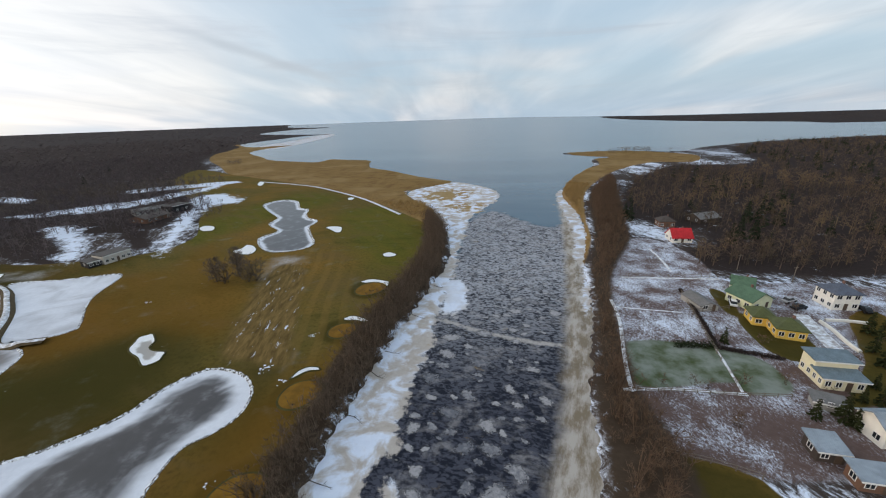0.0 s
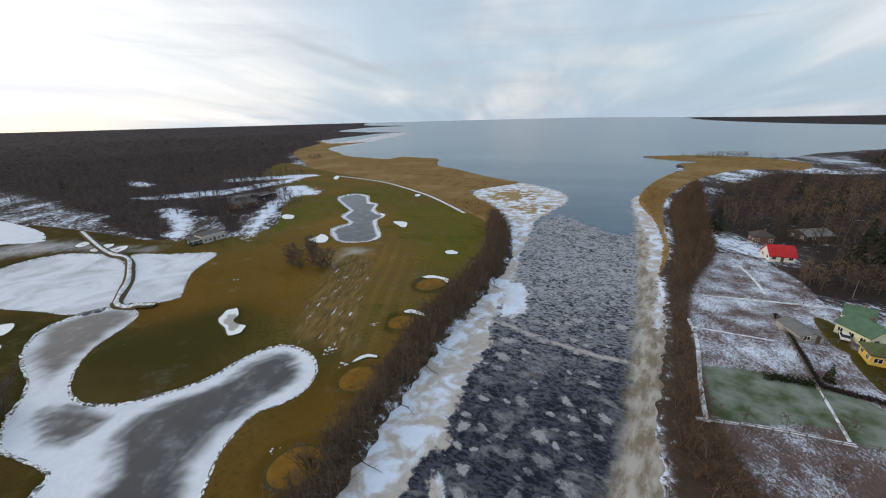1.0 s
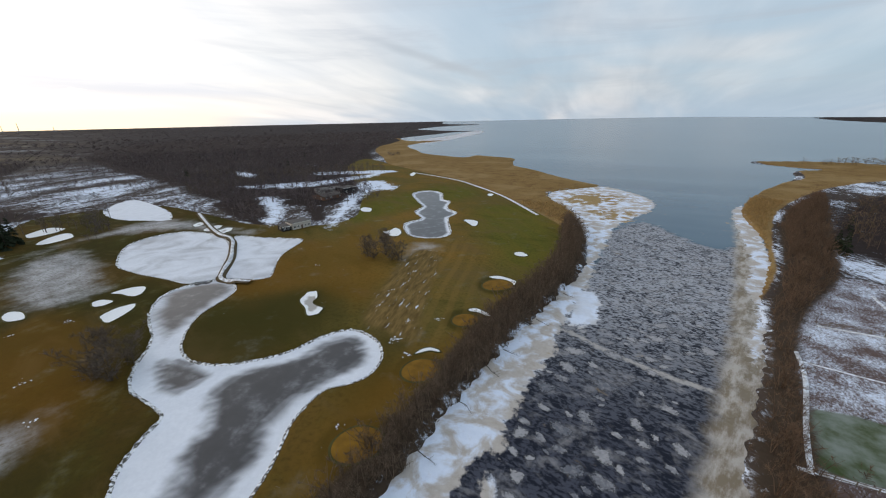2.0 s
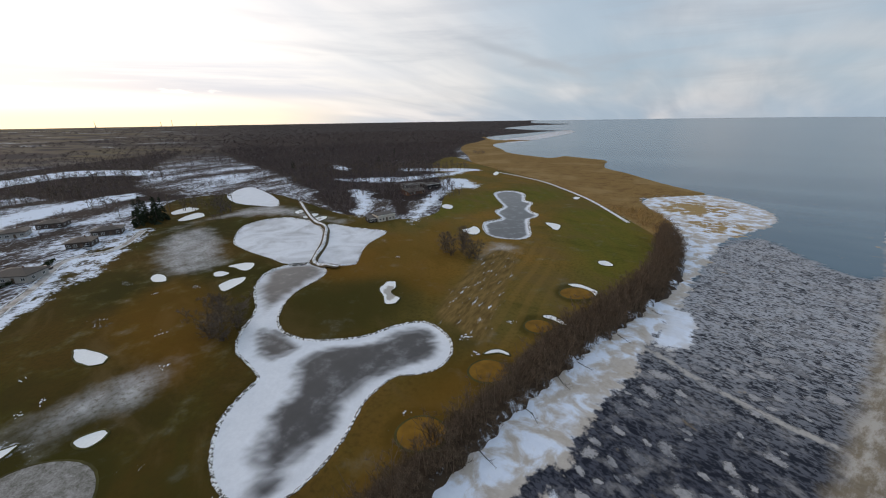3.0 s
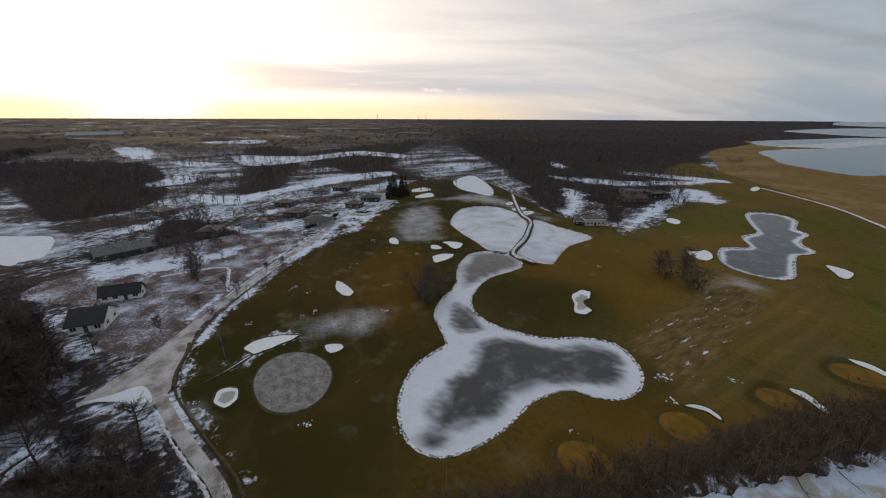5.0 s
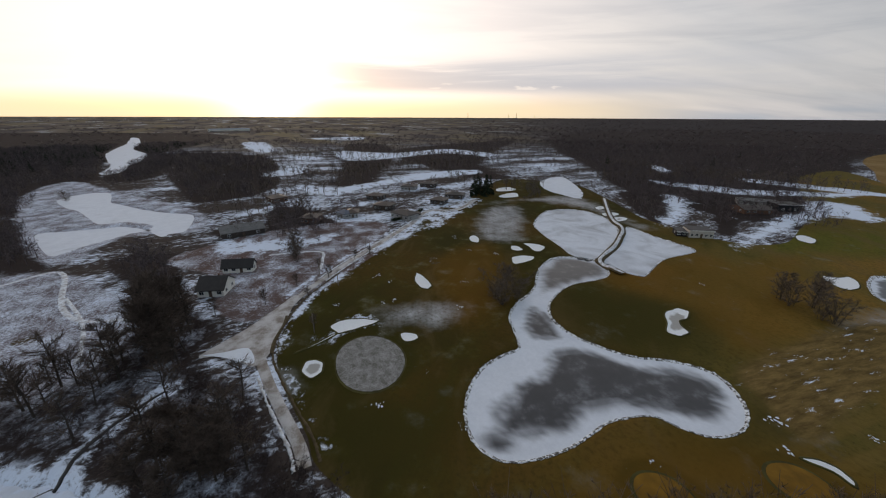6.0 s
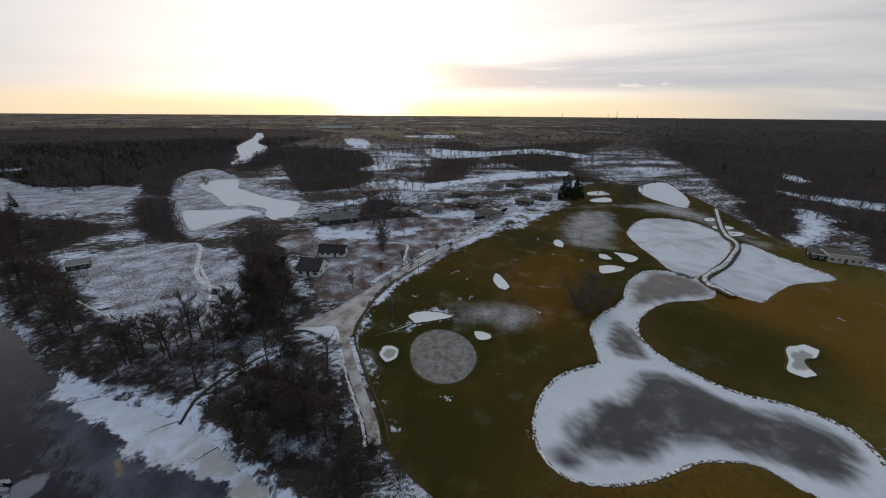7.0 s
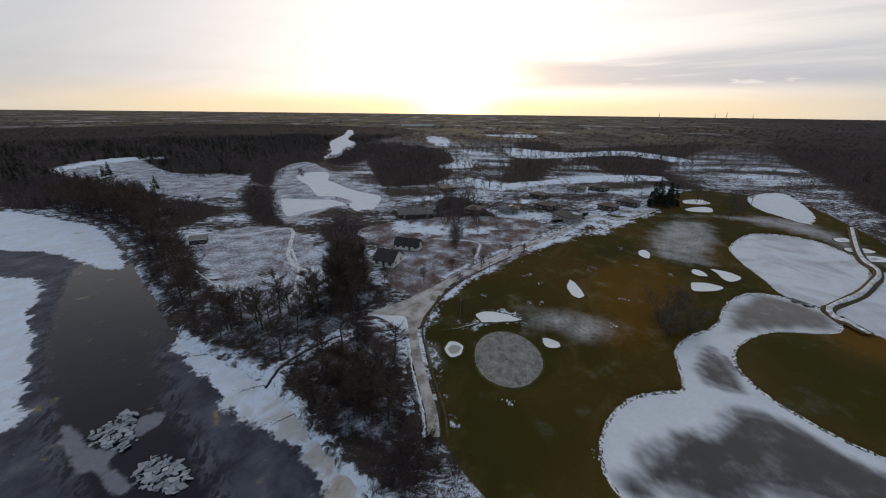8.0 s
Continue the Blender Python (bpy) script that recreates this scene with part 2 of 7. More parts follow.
POND_H = ring([(-425, -274), (-484, -299), (-537, -333), (-632, -393), (-766, -454), (-866, -496), (-1104, -617), (-1048, -571), (-867, -472), (-738, -416), (-632, -340), (-530, -295), (-496, -288), (-450, -266), (-416, -259)], 6)
PONDS = [POND_A, POND_B, POND_C, POND_D, POND_E, POND_F, POND_G, POND_H]
GOLF = ring([(-27, 40), (-23, 60), (-17, 90), (-8, 120), (-3, 150), (-3, 190), (-24, 219), (-57, 265), (-117, 335), (-189, 389), (-262, 450), (-330, 500), (-300, 410), (-230, 320),
             (-180, 262), (-150, 215), (-132, 182), (-140, 160), (-180, 150), (-235, 160), (-300, 165), (-330, 120), (-300, 90), (-252, 62), (-226, 36), (-161, 4),
             (-113, -23), (-100, -27), (-85, -27.5), (-71, -23), (-57, -16), (-48, -12), (-38, 0), (-31, 20)], 4)
REED = ring([(-3, 185), (-24, 219), (-57, 265), (-117, 335), (-189, 389), (-262, 450), (-318, 530), (-400, 640), (-465, 764), (-488, 851), (-540, 1005), (-615, 1116), (-590, 1140), (-490, 990), (-400, 1012), (-420, 868), (-386, 766), (-318, 675), (-280, 614), (-222, 568), (-180, 595), (-135, 578),
             (-102, 550), (-84, 463), (-54, 426), (8, 352), (10, 335), (-26, 298), (-6, 240), (-2, 214)], 4)
REED_EAST = ring([(51, 130), (64, 164), (76, 206), (84, 264), (106, 321), (142, 384), (176, 425), (192, 500), (184, 566), (269, 574), (300, 530), (320, 480), (280, 420), (230, 420), (180, 380),
                  (140, 330), (104, 270), (80, 206), (67, 162)], 4)
HEATHS, PLOTS = [], []
HEATHS += [ring(p, 4) for p in (
    [(-121, -148), (-141, -143), (-148, -120), (-122.6, -84.4), (-104.5, -68.3), (-91.5, -66.6), (-76.3, -69.3), (-73.5, -78.4), (-83.3, -93.8), (-96.7, -110.7)],
    [(-242, -452), (-300, -482), (-333, -470), (-265, -336), (-274, -280), (-256, -240), (-202, -210), (-187, -227), (-197, -286), (-205, -331)],
    [(-311, -253), (-372, -263), (-310, -191), (-246, -114), (-198, -91), (-191, -122), (-158, -122), (-167, -140), (-219, -186)],
    )]
PLOTS += [ring(p, 4) for p in (
    [(58, 119), (92, 114), (97, 100), (93, 80), (86, 64), (70, 58), (44, 60), (41, 70), (46, 88), (50, 104)],
    [(-157, -86), (-191, -56), (-203, -15), (-191, 4), (-143.5, -11.2), (-124.3, -26.3), (-113.2, -35.5), (-118.1, -48.2), (-136.4, -61)],
    [(-114.2, -53.2), (-147, -52), (-171, -31), (-156, 2), (-125.1, -17.5), (-112.2, -27.1), (-99.8, -39)],
    [(62, 118), (92, 113), (84, 100), (73, 104), (66, 82), (45, 80), (48, 97), (57, 116)],
    [(67, 74), (72, 62), (64, 44), (50, 42), (36, 48), (38, 62), (52, 66), (64, 64)],
    [(60, 120), (90, 116), (98, 140), (92, 160), (76, 158), (66, 140)],
    [(88, 100), (110, 110), (140, 100), (130, 60), (100, 40), (70, 36), (68, 60), (84, 66)])]
LAWNS = [ring(p, 3) for p in ([(45, 80), (66, 75), (70, 64), (56, 64), (39, 64)], [(66.2, 74), (71.4, 70.5), (71.1, 62.9), (67.2, 59.8), (59.6, 61.7)])]
GRASS = [ring(p, 3) for p in ([(35, 47), (48, 42), (46, 30), (26, 34), (31, 42)], [(80, 89.7), (88.4, 91.4), (89.3, 78.7), (84, 71), (77.6, 70.2), (75.6, 76.5)], [(109.2, 88.7), (119, 88.1), (89.8, 58.9), (76.1, 56.4), (93.4, 69.5)], [(84.2, 107.3), (86.6, 102), (81.2, 90.3), (78.9, 93.6)])]
# darker green and ochre parts of the course
DARK_TURF = [ring(p, 4) for p in ([(-98.5, 52.8), (-105.5, 63.7), (-97.4, 83.4), (-81.8, 96), (-69.1, 84.9), (-66.8, 68.7), (-73.2, 57.4), (-82.8, 50.1)], 
                                  [(-76.6, -24.6), (-88.4, -23.6), (-93.3, -16.7), (-82.4, -12.9), (-69.8, -12.5), (-60.7, -1.7), (-62.2, 6.6), (-70.4, 8.3), (-61.8, 13.2), (-50.2, 11.9), (-49.3, -1.2), (-58.3, -15.2)], [(-102.7, 68), (-95.3, 73.6), (-87.9, 77.6), (-69.3, 66.7), (-69.5, 55.6), (-77.9, 52)], [(-51.2, 76), (-40.3, 73.3), (-33.6, 54.5), (-39.3, 47.3), (-45.7, 54.9)])]
OCHRE_TURF = [ring(p, 4) for p in ([(-112.8, 78.7), (-122, 104), (-115, 132), (-88, 122), (-83.2, 103.4), (-97.4, 83.4)], [(-128, 128), (-113, 138), (-73.1, 114.5), (-61.2, 86.3), (-79.4, 90.1), (-98.3, 97.3)], [(-105, 113), (-116, 171), (-68.7, 111.2), (-69.5, 95)], [(-38, 30), (-44, 52), (-38, 66), (-31, 80), (-26, 95), (-22, 108), (-27, 80), (-30, 55), (-33, 34)], [(-137.9, 22.3), (-155, 46), (-123, 48.8), (-94.4, 29.6), (-93.1, 19.2)])]
FROSTS = [ring(p, 4) for p in ([(-173, 48), (-216, 64), (-224, 85), (-203, 84), (-176, 73), (-157, 62), (-161, 49)], [(-98.2, -1.3), (-101.9, 8.5), (-101.7, 21.4), (-96.4, 22), (-92.6, 10.7), (-91.3, 1.5)], [(-96.9, 11.3), (-101.1, 21.3), (-98.7, 23.9), (-93.9, 21.1), (-88.4, 11.9), (-91.4, 9.1)],
                               [(-232, 71), (-240, 100), (-209, 130), (-174, 131), (-164, 139), (-184, 138), (-239, 143), (-248, 120)], [(-74, 144), (-64, 149), (-60.7, 133.5), (-56.9, 113.5), (-62.9, 113.9)], [(-74.1, -25.4), (-74.5, -23.4), (-69.8, -22.7), (-70.8, -24.4)])]
SNOWS = [ring(p, 4) for p in (
    [(-209, 299), (-193, 313), (-160, 287), (-156, 270), (-169, 261), (-151, 208), (-137, 176), (-127, 155), (-141, 168), (-169, 217), (-182, 256)],
    [(-299, 347), (-258, 372), (-219, 386), (-211, 370), (-248, 345), (-283, 328)],
    [(-240, 208), (-233, 218), (-197, 191), (-168, 159), (-175, 152), (-200, 180)],
    [(-88.3, -15.3), (-96.2, -11.5), (-95.2, -2.4), (-92.9, -1.5), (-90.8, -7.8), (-88.2, -13.8)],
    [(-307, 245), (-295, 260), (-273, 280), (-238, 296), (-231, 281), (-253, 261), (-279, 244)], [(-407, 332), (-366, 320), (-343, 298), (-373, 303)],
    [(-242, -452), (-307, -493), (-343, -478), (-351, -440), (-319, -446), (-277, -448), (-230, -423)],
    [(-875, -285), (-877, -236), (-692, -175), (-645, -189)],
    [(-237, 206), (-225, 217), (-179, 171), (-166, 149), (-179, 156), (-196, 177)], [(-275, 265), (-252, 295), (-221, 371), (-215, 341), (-231, 273), (-255, 249)])]
THIN_SNOWS = [ring(p, 4) for p in (
    [(-318, -71), (-328, -59), (-310, -38), (-327, -12), (-358, 18), (-392, 69), (-396, 108), (-364, 99), (-351, 64), (-324, 20), (-296, -12), (-273, -35), (-289, -55)],
    [(-747, -241), (-767, -214), (-682, -164), (-630, -179)], [(-384, -114), (-432, -101), (-439, -78), (-400, -74), (-373, -94)], [(-584, -126), (-558, -78), (-511, -78), (-532, -116)],
    [(-1029, -165), (-1088, -43), (-932, -38), (-957, -125)], [(-653, -67), (-604, 24), (-665, 122), (-573, 178), (-520, 161), (-584, 106), (-522, 20), (-508, -43)],
    [(-177, -76), (-177, -64), (-177, -40), (-182, -22), (-175, -18), (-160, -35), (-157, -55), (-161, -71)], [(-220, -89), (-243, -78), (-253, -68), (-242, -66), (-227, -73)],
    [(-247, -18), (-254, -8), (-240, -5), (-237, -14)], [(-298, 16), (-322, 36), (-299, 40), (-280, 26)],
    )]
ROADSIDE_SNOW = ring([(-124, -19.1), (-165, -2), (-200, 17), (-233, 34), (-255, 61), (-241, 65), (-188, 34), (-169, 14), (-137.1, -6.3), (-118.1, -17)], 4)
CREEK = ring([(-47, -53), (-50.2, -53.4), (-53.6, -52.8), (-58.5, -53.2), (-66.4, -50.7), (-72.9, -46.8)], 6, False)
BARE_ICE = ring([(-57, 22.5), (-62.8, 31.4), (-66.2, 36.8), (-71.6, 41.2), (-71, 48.5), (-64, 54.5), (-60, 66), (-54.3, 69.1), (-48.7, 62), (-52, 55), (-54.4, 48), (-54.4, 39), (-51, 31), (-49.8, 23.5), (-49, 18), (-53, 20.6)], 4)
ROUGH = ring([(-58.7, 80.5), (-49.8, 75.9), (-40.7, 74.4), (-42.2, 85.4), (-50.9, 113.1), (-59, 139), (-70, 140), (-67, 114.1)], 4)
THICKET_WEST = ring([(-24, 34), (-22, 50), (-19, 65), (-11, 95), (-2, 130), (1, 160), (0, 195), (-12, 222), (-13, 200), (-11, 165), (-13.5, 138), (-20.5, 111), (-25.5, 93), (-28.5, 77), (-29.5, 60), (-31.5, 48), (-34, 34), (-36, 12), (-29, 4)], 4)
THICKET_EAST = ring([(23.5, 34), (26.5, 50), (30.5, 64), (37.5, 81), (45, 102), (53.5, 127), (68, 161), (81, 200), (98, 250), (130, 310), (150, 330), (120, 250), (100, 200), (84, 160), (62, 126), (51, 102), (45, 83), (40.5, 66), (39, 52), (37, 38)], 4)
WOOD_UP = ring([(-37, -16), (-45, -33), (-52, -46), (-58, -62), (-61, -84), (-73, -105), (-87, -132), (-107, -166), (-128, -208), (-134, -248), (-150, -300), (-190, -300), (-165, -220), (-128, -165),
                (-104, -128), (-88, -106), (-78, -84), (-88, -72), (-100, -66), (-108, -60), (-104, -50), (-96, -46), (-80, -44), (-72, -32), (-60, -24), (-50, -18)], 4)

# ---- materials ----


def paint_ground(nt):
    p = where(nt)
    n_big, n_mid, n_fine = grain(nt, 0.018, 3, 0.5, p), grain(nt, 0.11, 5, 0.6, p), grain(nt, 0.9, 6, 0.7, p)
    n_speck = grain(nt, 0.55, 8, 0.75, p, 0.4)

    def edge(name, amp=0.5, hard=0.12, n=n_mid):
        v = fn(nt, "ADD", attr(nt, name), fn(nt, "MULTIPLY", fn(nt, "SUBTRACT", n, 0.5), amp))
        return step(nt, v, 0.5 - hard, 0.5 + hard)
    patchy = fn(nt, "ADD", fn(nt, "MULTIPLY", n_speck, 0.5), fn(nt, "MULTIPLY", n_mid, 0.5))
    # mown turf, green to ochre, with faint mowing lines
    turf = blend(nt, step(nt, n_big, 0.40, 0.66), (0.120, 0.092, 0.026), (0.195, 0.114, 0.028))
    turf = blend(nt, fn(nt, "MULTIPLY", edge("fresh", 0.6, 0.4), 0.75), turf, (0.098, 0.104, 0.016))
    # turf towards the sun: its darker backlit look is put into the colour
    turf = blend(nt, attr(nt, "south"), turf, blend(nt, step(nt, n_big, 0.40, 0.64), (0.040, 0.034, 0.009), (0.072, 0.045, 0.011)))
    turf = blend(nt, fn(nt, "MULTIPLY", step(nt, n_mid, 0.45, 0.75), 0.5), turf, (0.090, 0.080, 0.014))
    sweep = put(nt, "TexWave", {"Scale": 0.035, "Distortion": 9.0, "Detail": 3.0, "Detail Scale": 0.25, "Vector": where(nt, (1, 1, 1), 35)}, out=1)
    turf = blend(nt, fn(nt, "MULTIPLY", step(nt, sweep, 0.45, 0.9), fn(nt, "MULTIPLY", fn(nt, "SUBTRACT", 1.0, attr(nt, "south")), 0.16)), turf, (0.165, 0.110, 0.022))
    turf = blend(nt, fn(nt, "MULTIPLY", step(nt, n_fine, 0.42, 0.72), 0.55), turf, (0.034, 0.029, 0.009))
    worn = grain(nt, 0.07, 5, 0.62, where(nt, (1, 0.45, 1), 70), 0.8)
    turf = blend(nt, fn(nt, "MULTIPLY", step(nt, worn, 0.50, 0.68), 0.5), turf, (0.120, 0.082, 0.034))
    turf = blend(nt, fn(nt, "MULTIPLY", step(nt, fn(nt, "SUBTRACT", 1.0, worn), 0.54, 0.70), 0.45), turf, (0.046, 0.046, 0.010))
    lines = put(nt, "TexWave", {"Scale": 0.06, "Distortion": 3.0, "Detail": 2.0, "Detail Scale": 0.4, "Vector": where(nt, (1, 1, 1), 8)}, out=1)
    turf = blend(nt, fn(nt, "MULTIPLY", edge("dull", 0.6, 0.4), 0.72), turf, blend(nt, n_fine, (0.024, 0.023, 0.006), (0.052, 0.046, 0.011)))
    turf = blend(nt, fn(nt, "MULTIPLY", edge("ochre", 0.7, 0.35), 0.42), turf, (0.165, 0.078, 0.010))
    turf = blend(nt, fn(nt, "MULTIPLY", fn(nt, "MULTIPLY", step(nt, lines, 0.35, 0.85), attr(nt, "stripe")), 0.45), turf, (0.19, 0.12, 0.035))
    flecks = fn(nt, "MULTIPLY", step(nt, grain(nt, 0.35, 7, 0.8, p), 0.66, 0.70), step(nt, n_mid, 0.5, 0.62))
    turf = blend(nt, fn(nt, "MULTIPLY", flecks, 0.7), turf, (0.60, 0.64, 0.70))
    rime = fn(nt, "MULTIPLY", edge("frost", 1.1, 0.45), step(nt, n_fine, 0.15, 0.6))
    turf = blend(nt, fn(nt, "MULTIPLY", rime, 0.8), turf, (0.56, 0.57, 0.60))
    # waste land with snow caught in the grass
    soil = blend(nt, n_fine, (0.030, 0.024, 0.022), (0.088, 0.070, 0.060))
    snow = blend(nt, n_fine, (0.56, 0.63, 0.76), (0.78, 0.845, 0.95))
    lay = fn(nt, "ADD", fn(nt, "MULTIPLY", grain(nt, 0.5, 8, 0.8, where(nt, (1, 0.5, 1), 20), 0.4), 0.6), fn(nt, "MULTIPLY", grain(nt, 0.03, 4, 0.6, where(nt, (1, 0.4, 1), 15)), 0.5))
    open_land = blend(nt, step(nt, lay, 0.53, 0.62), soil, snow)
    n_heath = fn(nt, "ADD", fn(nt, "MULTIPLY", grain(nt, 1.5, 8, 0.85, where(nt), 0.8), 0.72), fn(nt, "MULTIPLY", n_mid, 0.28))
    heath = blend(nt, step(nt, n_heath, 0.44, 0.58), blend(nt, n_fine, (0.078, 0.062, 0.066), (0.185, 0.150, 0.150)), snow)
    n_plot = fn(nt, "ADD", fn(nt, "MULTIPLY", grain(nt, 2.2, 8, 0.85, where(nt, (0.7, 1, 1), 75), 0.5), 0.62), fn(nt, "MULTIPLY", n_mid, 0.38))
    n_plot = fn(nt, "ADD", n_plot, fn(nt, "MULTIPLY", attr(nt, "east"), 0.03))
    plot = blend(nt, step(nt, n_plot, 0.47, 0.62), blend(nt, n_fine, (0.070, 0.046, 0.042), (0.165, 0.118, 0.104)), snow)
    # leaf litter, its colour darkened to stand for shade beneath the trees
    shaded_litter = blend(nt, n_fine, (0.020, 0.016, 0.015), (0.054, 0.041, 0.038))
    wood_floor = blend(nt, step(nt, fn(nt, "ADD", fn(nt, "MULTIPLY", n_speck, 0.5), fn(nt, "MULTIPLY", n_mid, 0.6)), 0.66, 0.75), shaded_litter, snow)
    reed = blend(nt, step(nt, n_fine, 0.25, 0.75), (0.125, 0.076, 0.028), (0.31, 0.20, 0.080))
    reed = blend(nt, fn(nt, "MULTIPLY", step(nt, n_mid, 0.46, 0.66), 0.6), reed, (0.12, 0.070, 0.030))
    reed = blend(nt, fn(nt, "MULTIPLY", step(nt, n_big, 0.50, 0.62), 0.45), reed, (0.30, 0.21, 0.10))
    # far farmland: strips of field, wood and snow
    strips = grain(nt, 0.010, 4, 0.6, where(nt, (0.35, 1.0, 1.0), 15))
    fields = blend(nt, step(nt, strips, 0.44, 0.50), (0.066, 0.056, 0.056), (0.135, 0.112, 0.088))
    fields = blend(nt, fn(nt, "MULTIPLY", step(nt, strips, 0.58, 0.64), step(nt, n_mid, 0.42, 0.56)), fields, (0.46, 0.49, 0.54))
    fields = blend(nt, attr(nt, "plain"), blend(nt, n_mid, (0.030, 0.026, 0.027), (0.062, 0.052, 0.050)), fields)
    # tan fields towards the sun, the low sun's glow painted into their colour
    sunlit_meadow = fn(nt, "MULTIPLY", step(nt, grain(nt, 0.006, 3, 0.5, where(nt, (0.3, 1, 1), 15)), 0.54, 0.60), step(nt, attr(nt, "far"), 0.9, 1.0))
    fields = blend(nt, fn(nt, "MULTIPLY", fn(nt, "MULTIPLY", sunlit_meadow, attr(nt, "plain")), 0.7), fields, (0.165, 0.132, 0.075))
    col = blend(nt, attr(nt, "far"), open_land, fields)
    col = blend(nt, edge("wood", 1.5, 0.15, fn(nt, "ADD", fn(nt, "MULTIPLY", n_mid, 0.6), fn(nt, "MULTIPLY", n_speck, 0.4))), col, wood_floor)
    col = blend(nt, edge("heath", 1.6, 0.2, patchy), col, heath)
    col = blend(nt, edge("plot", 0.6), col, plot)
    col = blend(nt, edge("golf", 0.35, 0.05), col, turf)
    straw = blend(nt, step(nt, grain(nt, 0.6, 6, 0.7, where(nt, (0.25, 1, 1), 98)), 0.3, 0.7), (0.085, 0.058, 0.022), (0.20, 0.135, 0.05))
    straw = blend(nt, step(nt, grain(nt, 0.5, 7, 0.75, where(nt, (0.3, 1, 1), 98)), 0.60, 0.66), straw, snow)
    col = blend(nt, edge("rough", 0.6, 0.25), col, straw)
    frost = blend(nt, step(nt, n_mid, 0.35, 0.65), (0.060, 0.080, 0.032), (0.22, 0.25, 0.22))
    col = blend(nt, edge("lawn", 0.3), col, frost)
    col = blend(nt, edge("reed", 0.5), col, reed)
    brush = blend(nt, n_fine, (0.038, 0.028, 0.020), (0.085, 0.061, 0.043))
    col = blend(nt, edge("thicket", 1.4, 0.2, patchy), col, brush)
    col = blend(nt, edge("snow", 2.6, 0.12, patchy), col, snow)
    return col


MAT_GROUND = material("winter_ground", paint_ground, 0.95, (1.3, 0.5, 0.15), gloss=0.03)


def paint_water(nt):
    p = where(nt)
    n_mid, n_fine = grain(nt, 0.16, 5, 0.6, p, 0.4), grain(nt, 0.7, 6, 0.65, p)
    drift = grain(nt, 0.17, 4, 0.6, where(nt, (0.8, 1.0, 1), -12), 0.8)
    crackle = fn(nt, "ADD", fn(nt, "MULTIPLY", grain(nt, 1.25, 3, 0.6, where(nt, (0.62, 1.0, 1), -14), 0.5), 0.7), fn(nt, "MULTIPLY", grain(nt, 0.3, 3, 0.6, p), 0.3))
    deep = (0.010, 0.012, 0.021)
    floe = blend(nt, n_fine, (0.24, 0.235, 0.245), (0.42, 0.405, 0.405))
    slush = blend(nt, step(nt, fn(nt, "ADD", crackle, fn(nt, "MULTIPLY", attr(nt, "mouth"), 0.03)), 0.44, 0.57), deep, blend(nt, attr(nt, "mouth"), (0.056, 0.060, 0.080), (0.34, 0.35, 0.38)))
    pack = fn(nt, "ADD", fn(nt, "MULTIPLY", drift, 0.75), fn(nt, "MULTIPLY", n_fine, 0.25))
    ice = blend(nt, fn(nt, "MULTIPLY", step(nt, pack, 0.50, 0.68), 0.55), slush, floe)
    grey = blend(nt, step(nt, n_mid, 0.3, 0.7), (0.030, 0.033, 0.050), (0.090, 0.098, 0.125))
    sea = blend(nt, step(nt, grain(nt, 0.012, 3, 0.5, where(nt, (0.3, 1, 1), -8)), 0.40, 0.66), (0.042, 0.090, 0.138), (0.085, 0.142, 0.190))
    white = blend(nt, n_fine, (0.57, 0.64, 0.77), (0.77, 0.83, 0.94))
    stain = blend(nt, fn(nt, "MULTIPLY", step(nt, n_mid, 0.40, 0.57), fn(nt, "SUBTRACT", 0.82, fn(nt, "MULTIPLY", attr(nt, "clean"), 0.65))), white, blend(nt, n_fine, (0.27, 0.20, 0.12), (0.52, 0.46, 0.39)))

    def edge(name, amp=0.5, hard=0.1, n=n_mid):
        v = fn(nt, "ADD", attr(nt, name), fn(nt, "MULTIPLY", fn(nt, "SUBTRACT", n, 0.5), amp))
        return step(nt, v, 0.5 - hard, 0.5 + hard)
    packed = edge("pack", 0.9, 0.12, n_mid)
    greyed = edge("grey", 0.8, 0.2)
    shelf = edge("shelf", 1.9, 0.09, fn(nt, "ADD", fn(nt, "MULTIPLY", n_mid, 0.6), fn(nt, "MULTIPLY", n_fine, 0.4)))
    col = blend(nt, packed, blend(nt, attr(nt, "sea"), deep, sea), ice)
    ripple = grain(nt, 0.95, 3, 0.6, where(nt, (0.4, 1, 1), 28), 0.6)
    torn = fn(nt, "MULTIPLY", fn(nt, "MULTIPLY", step(nt, ripple, 0.48, 0.56), fn(nt, "SUBTRACT", 1.0, step(nt, attr(nt, "grey"), 0.55, 0.98))), 0.9)
    col = blend(nt, fn(nt, "MULTIPLY", greyed, fn(nt, "SUBTRACT", 1.0, torn)), col, grey)
    col = blend(nt, edge("skin", 1.7, 0.2, fn(nt, "ADD", fn(nt, "MULTIPLY", n_fine, 0.5), fn(nt, "MULTIPLY", n_mid, 0.5))), col, blend(nt, n_fine, (0.11, 0.118, 0.145), (0.24, 0.25, 0.29)))
    streaks = grain(nt, 0.42, 7, 0.7, where(nt, (0.35, 1.0, 1), 66))
    tan = blend(nt, step(nt, streaks, 0.40, 0.62), (0.205, 0.165, 0.115), (0.42, 0.385, 0.345))
    col = blend(nt, edge("fringe", 1.1, 0.42), col, tan)
    col = blend(nt, shelf, col, stain)
    col = blend(nt, edge("isle", 2.4, 0.15), col, blend(nt, n_fine, (0.20, 0.13, 0.05), (0.40, 0.28, 0.12)))
    col = blend(nt, edge("ridge", 1.6, 0.3, n_fine), col, (0.38, 0.36, 0.34))
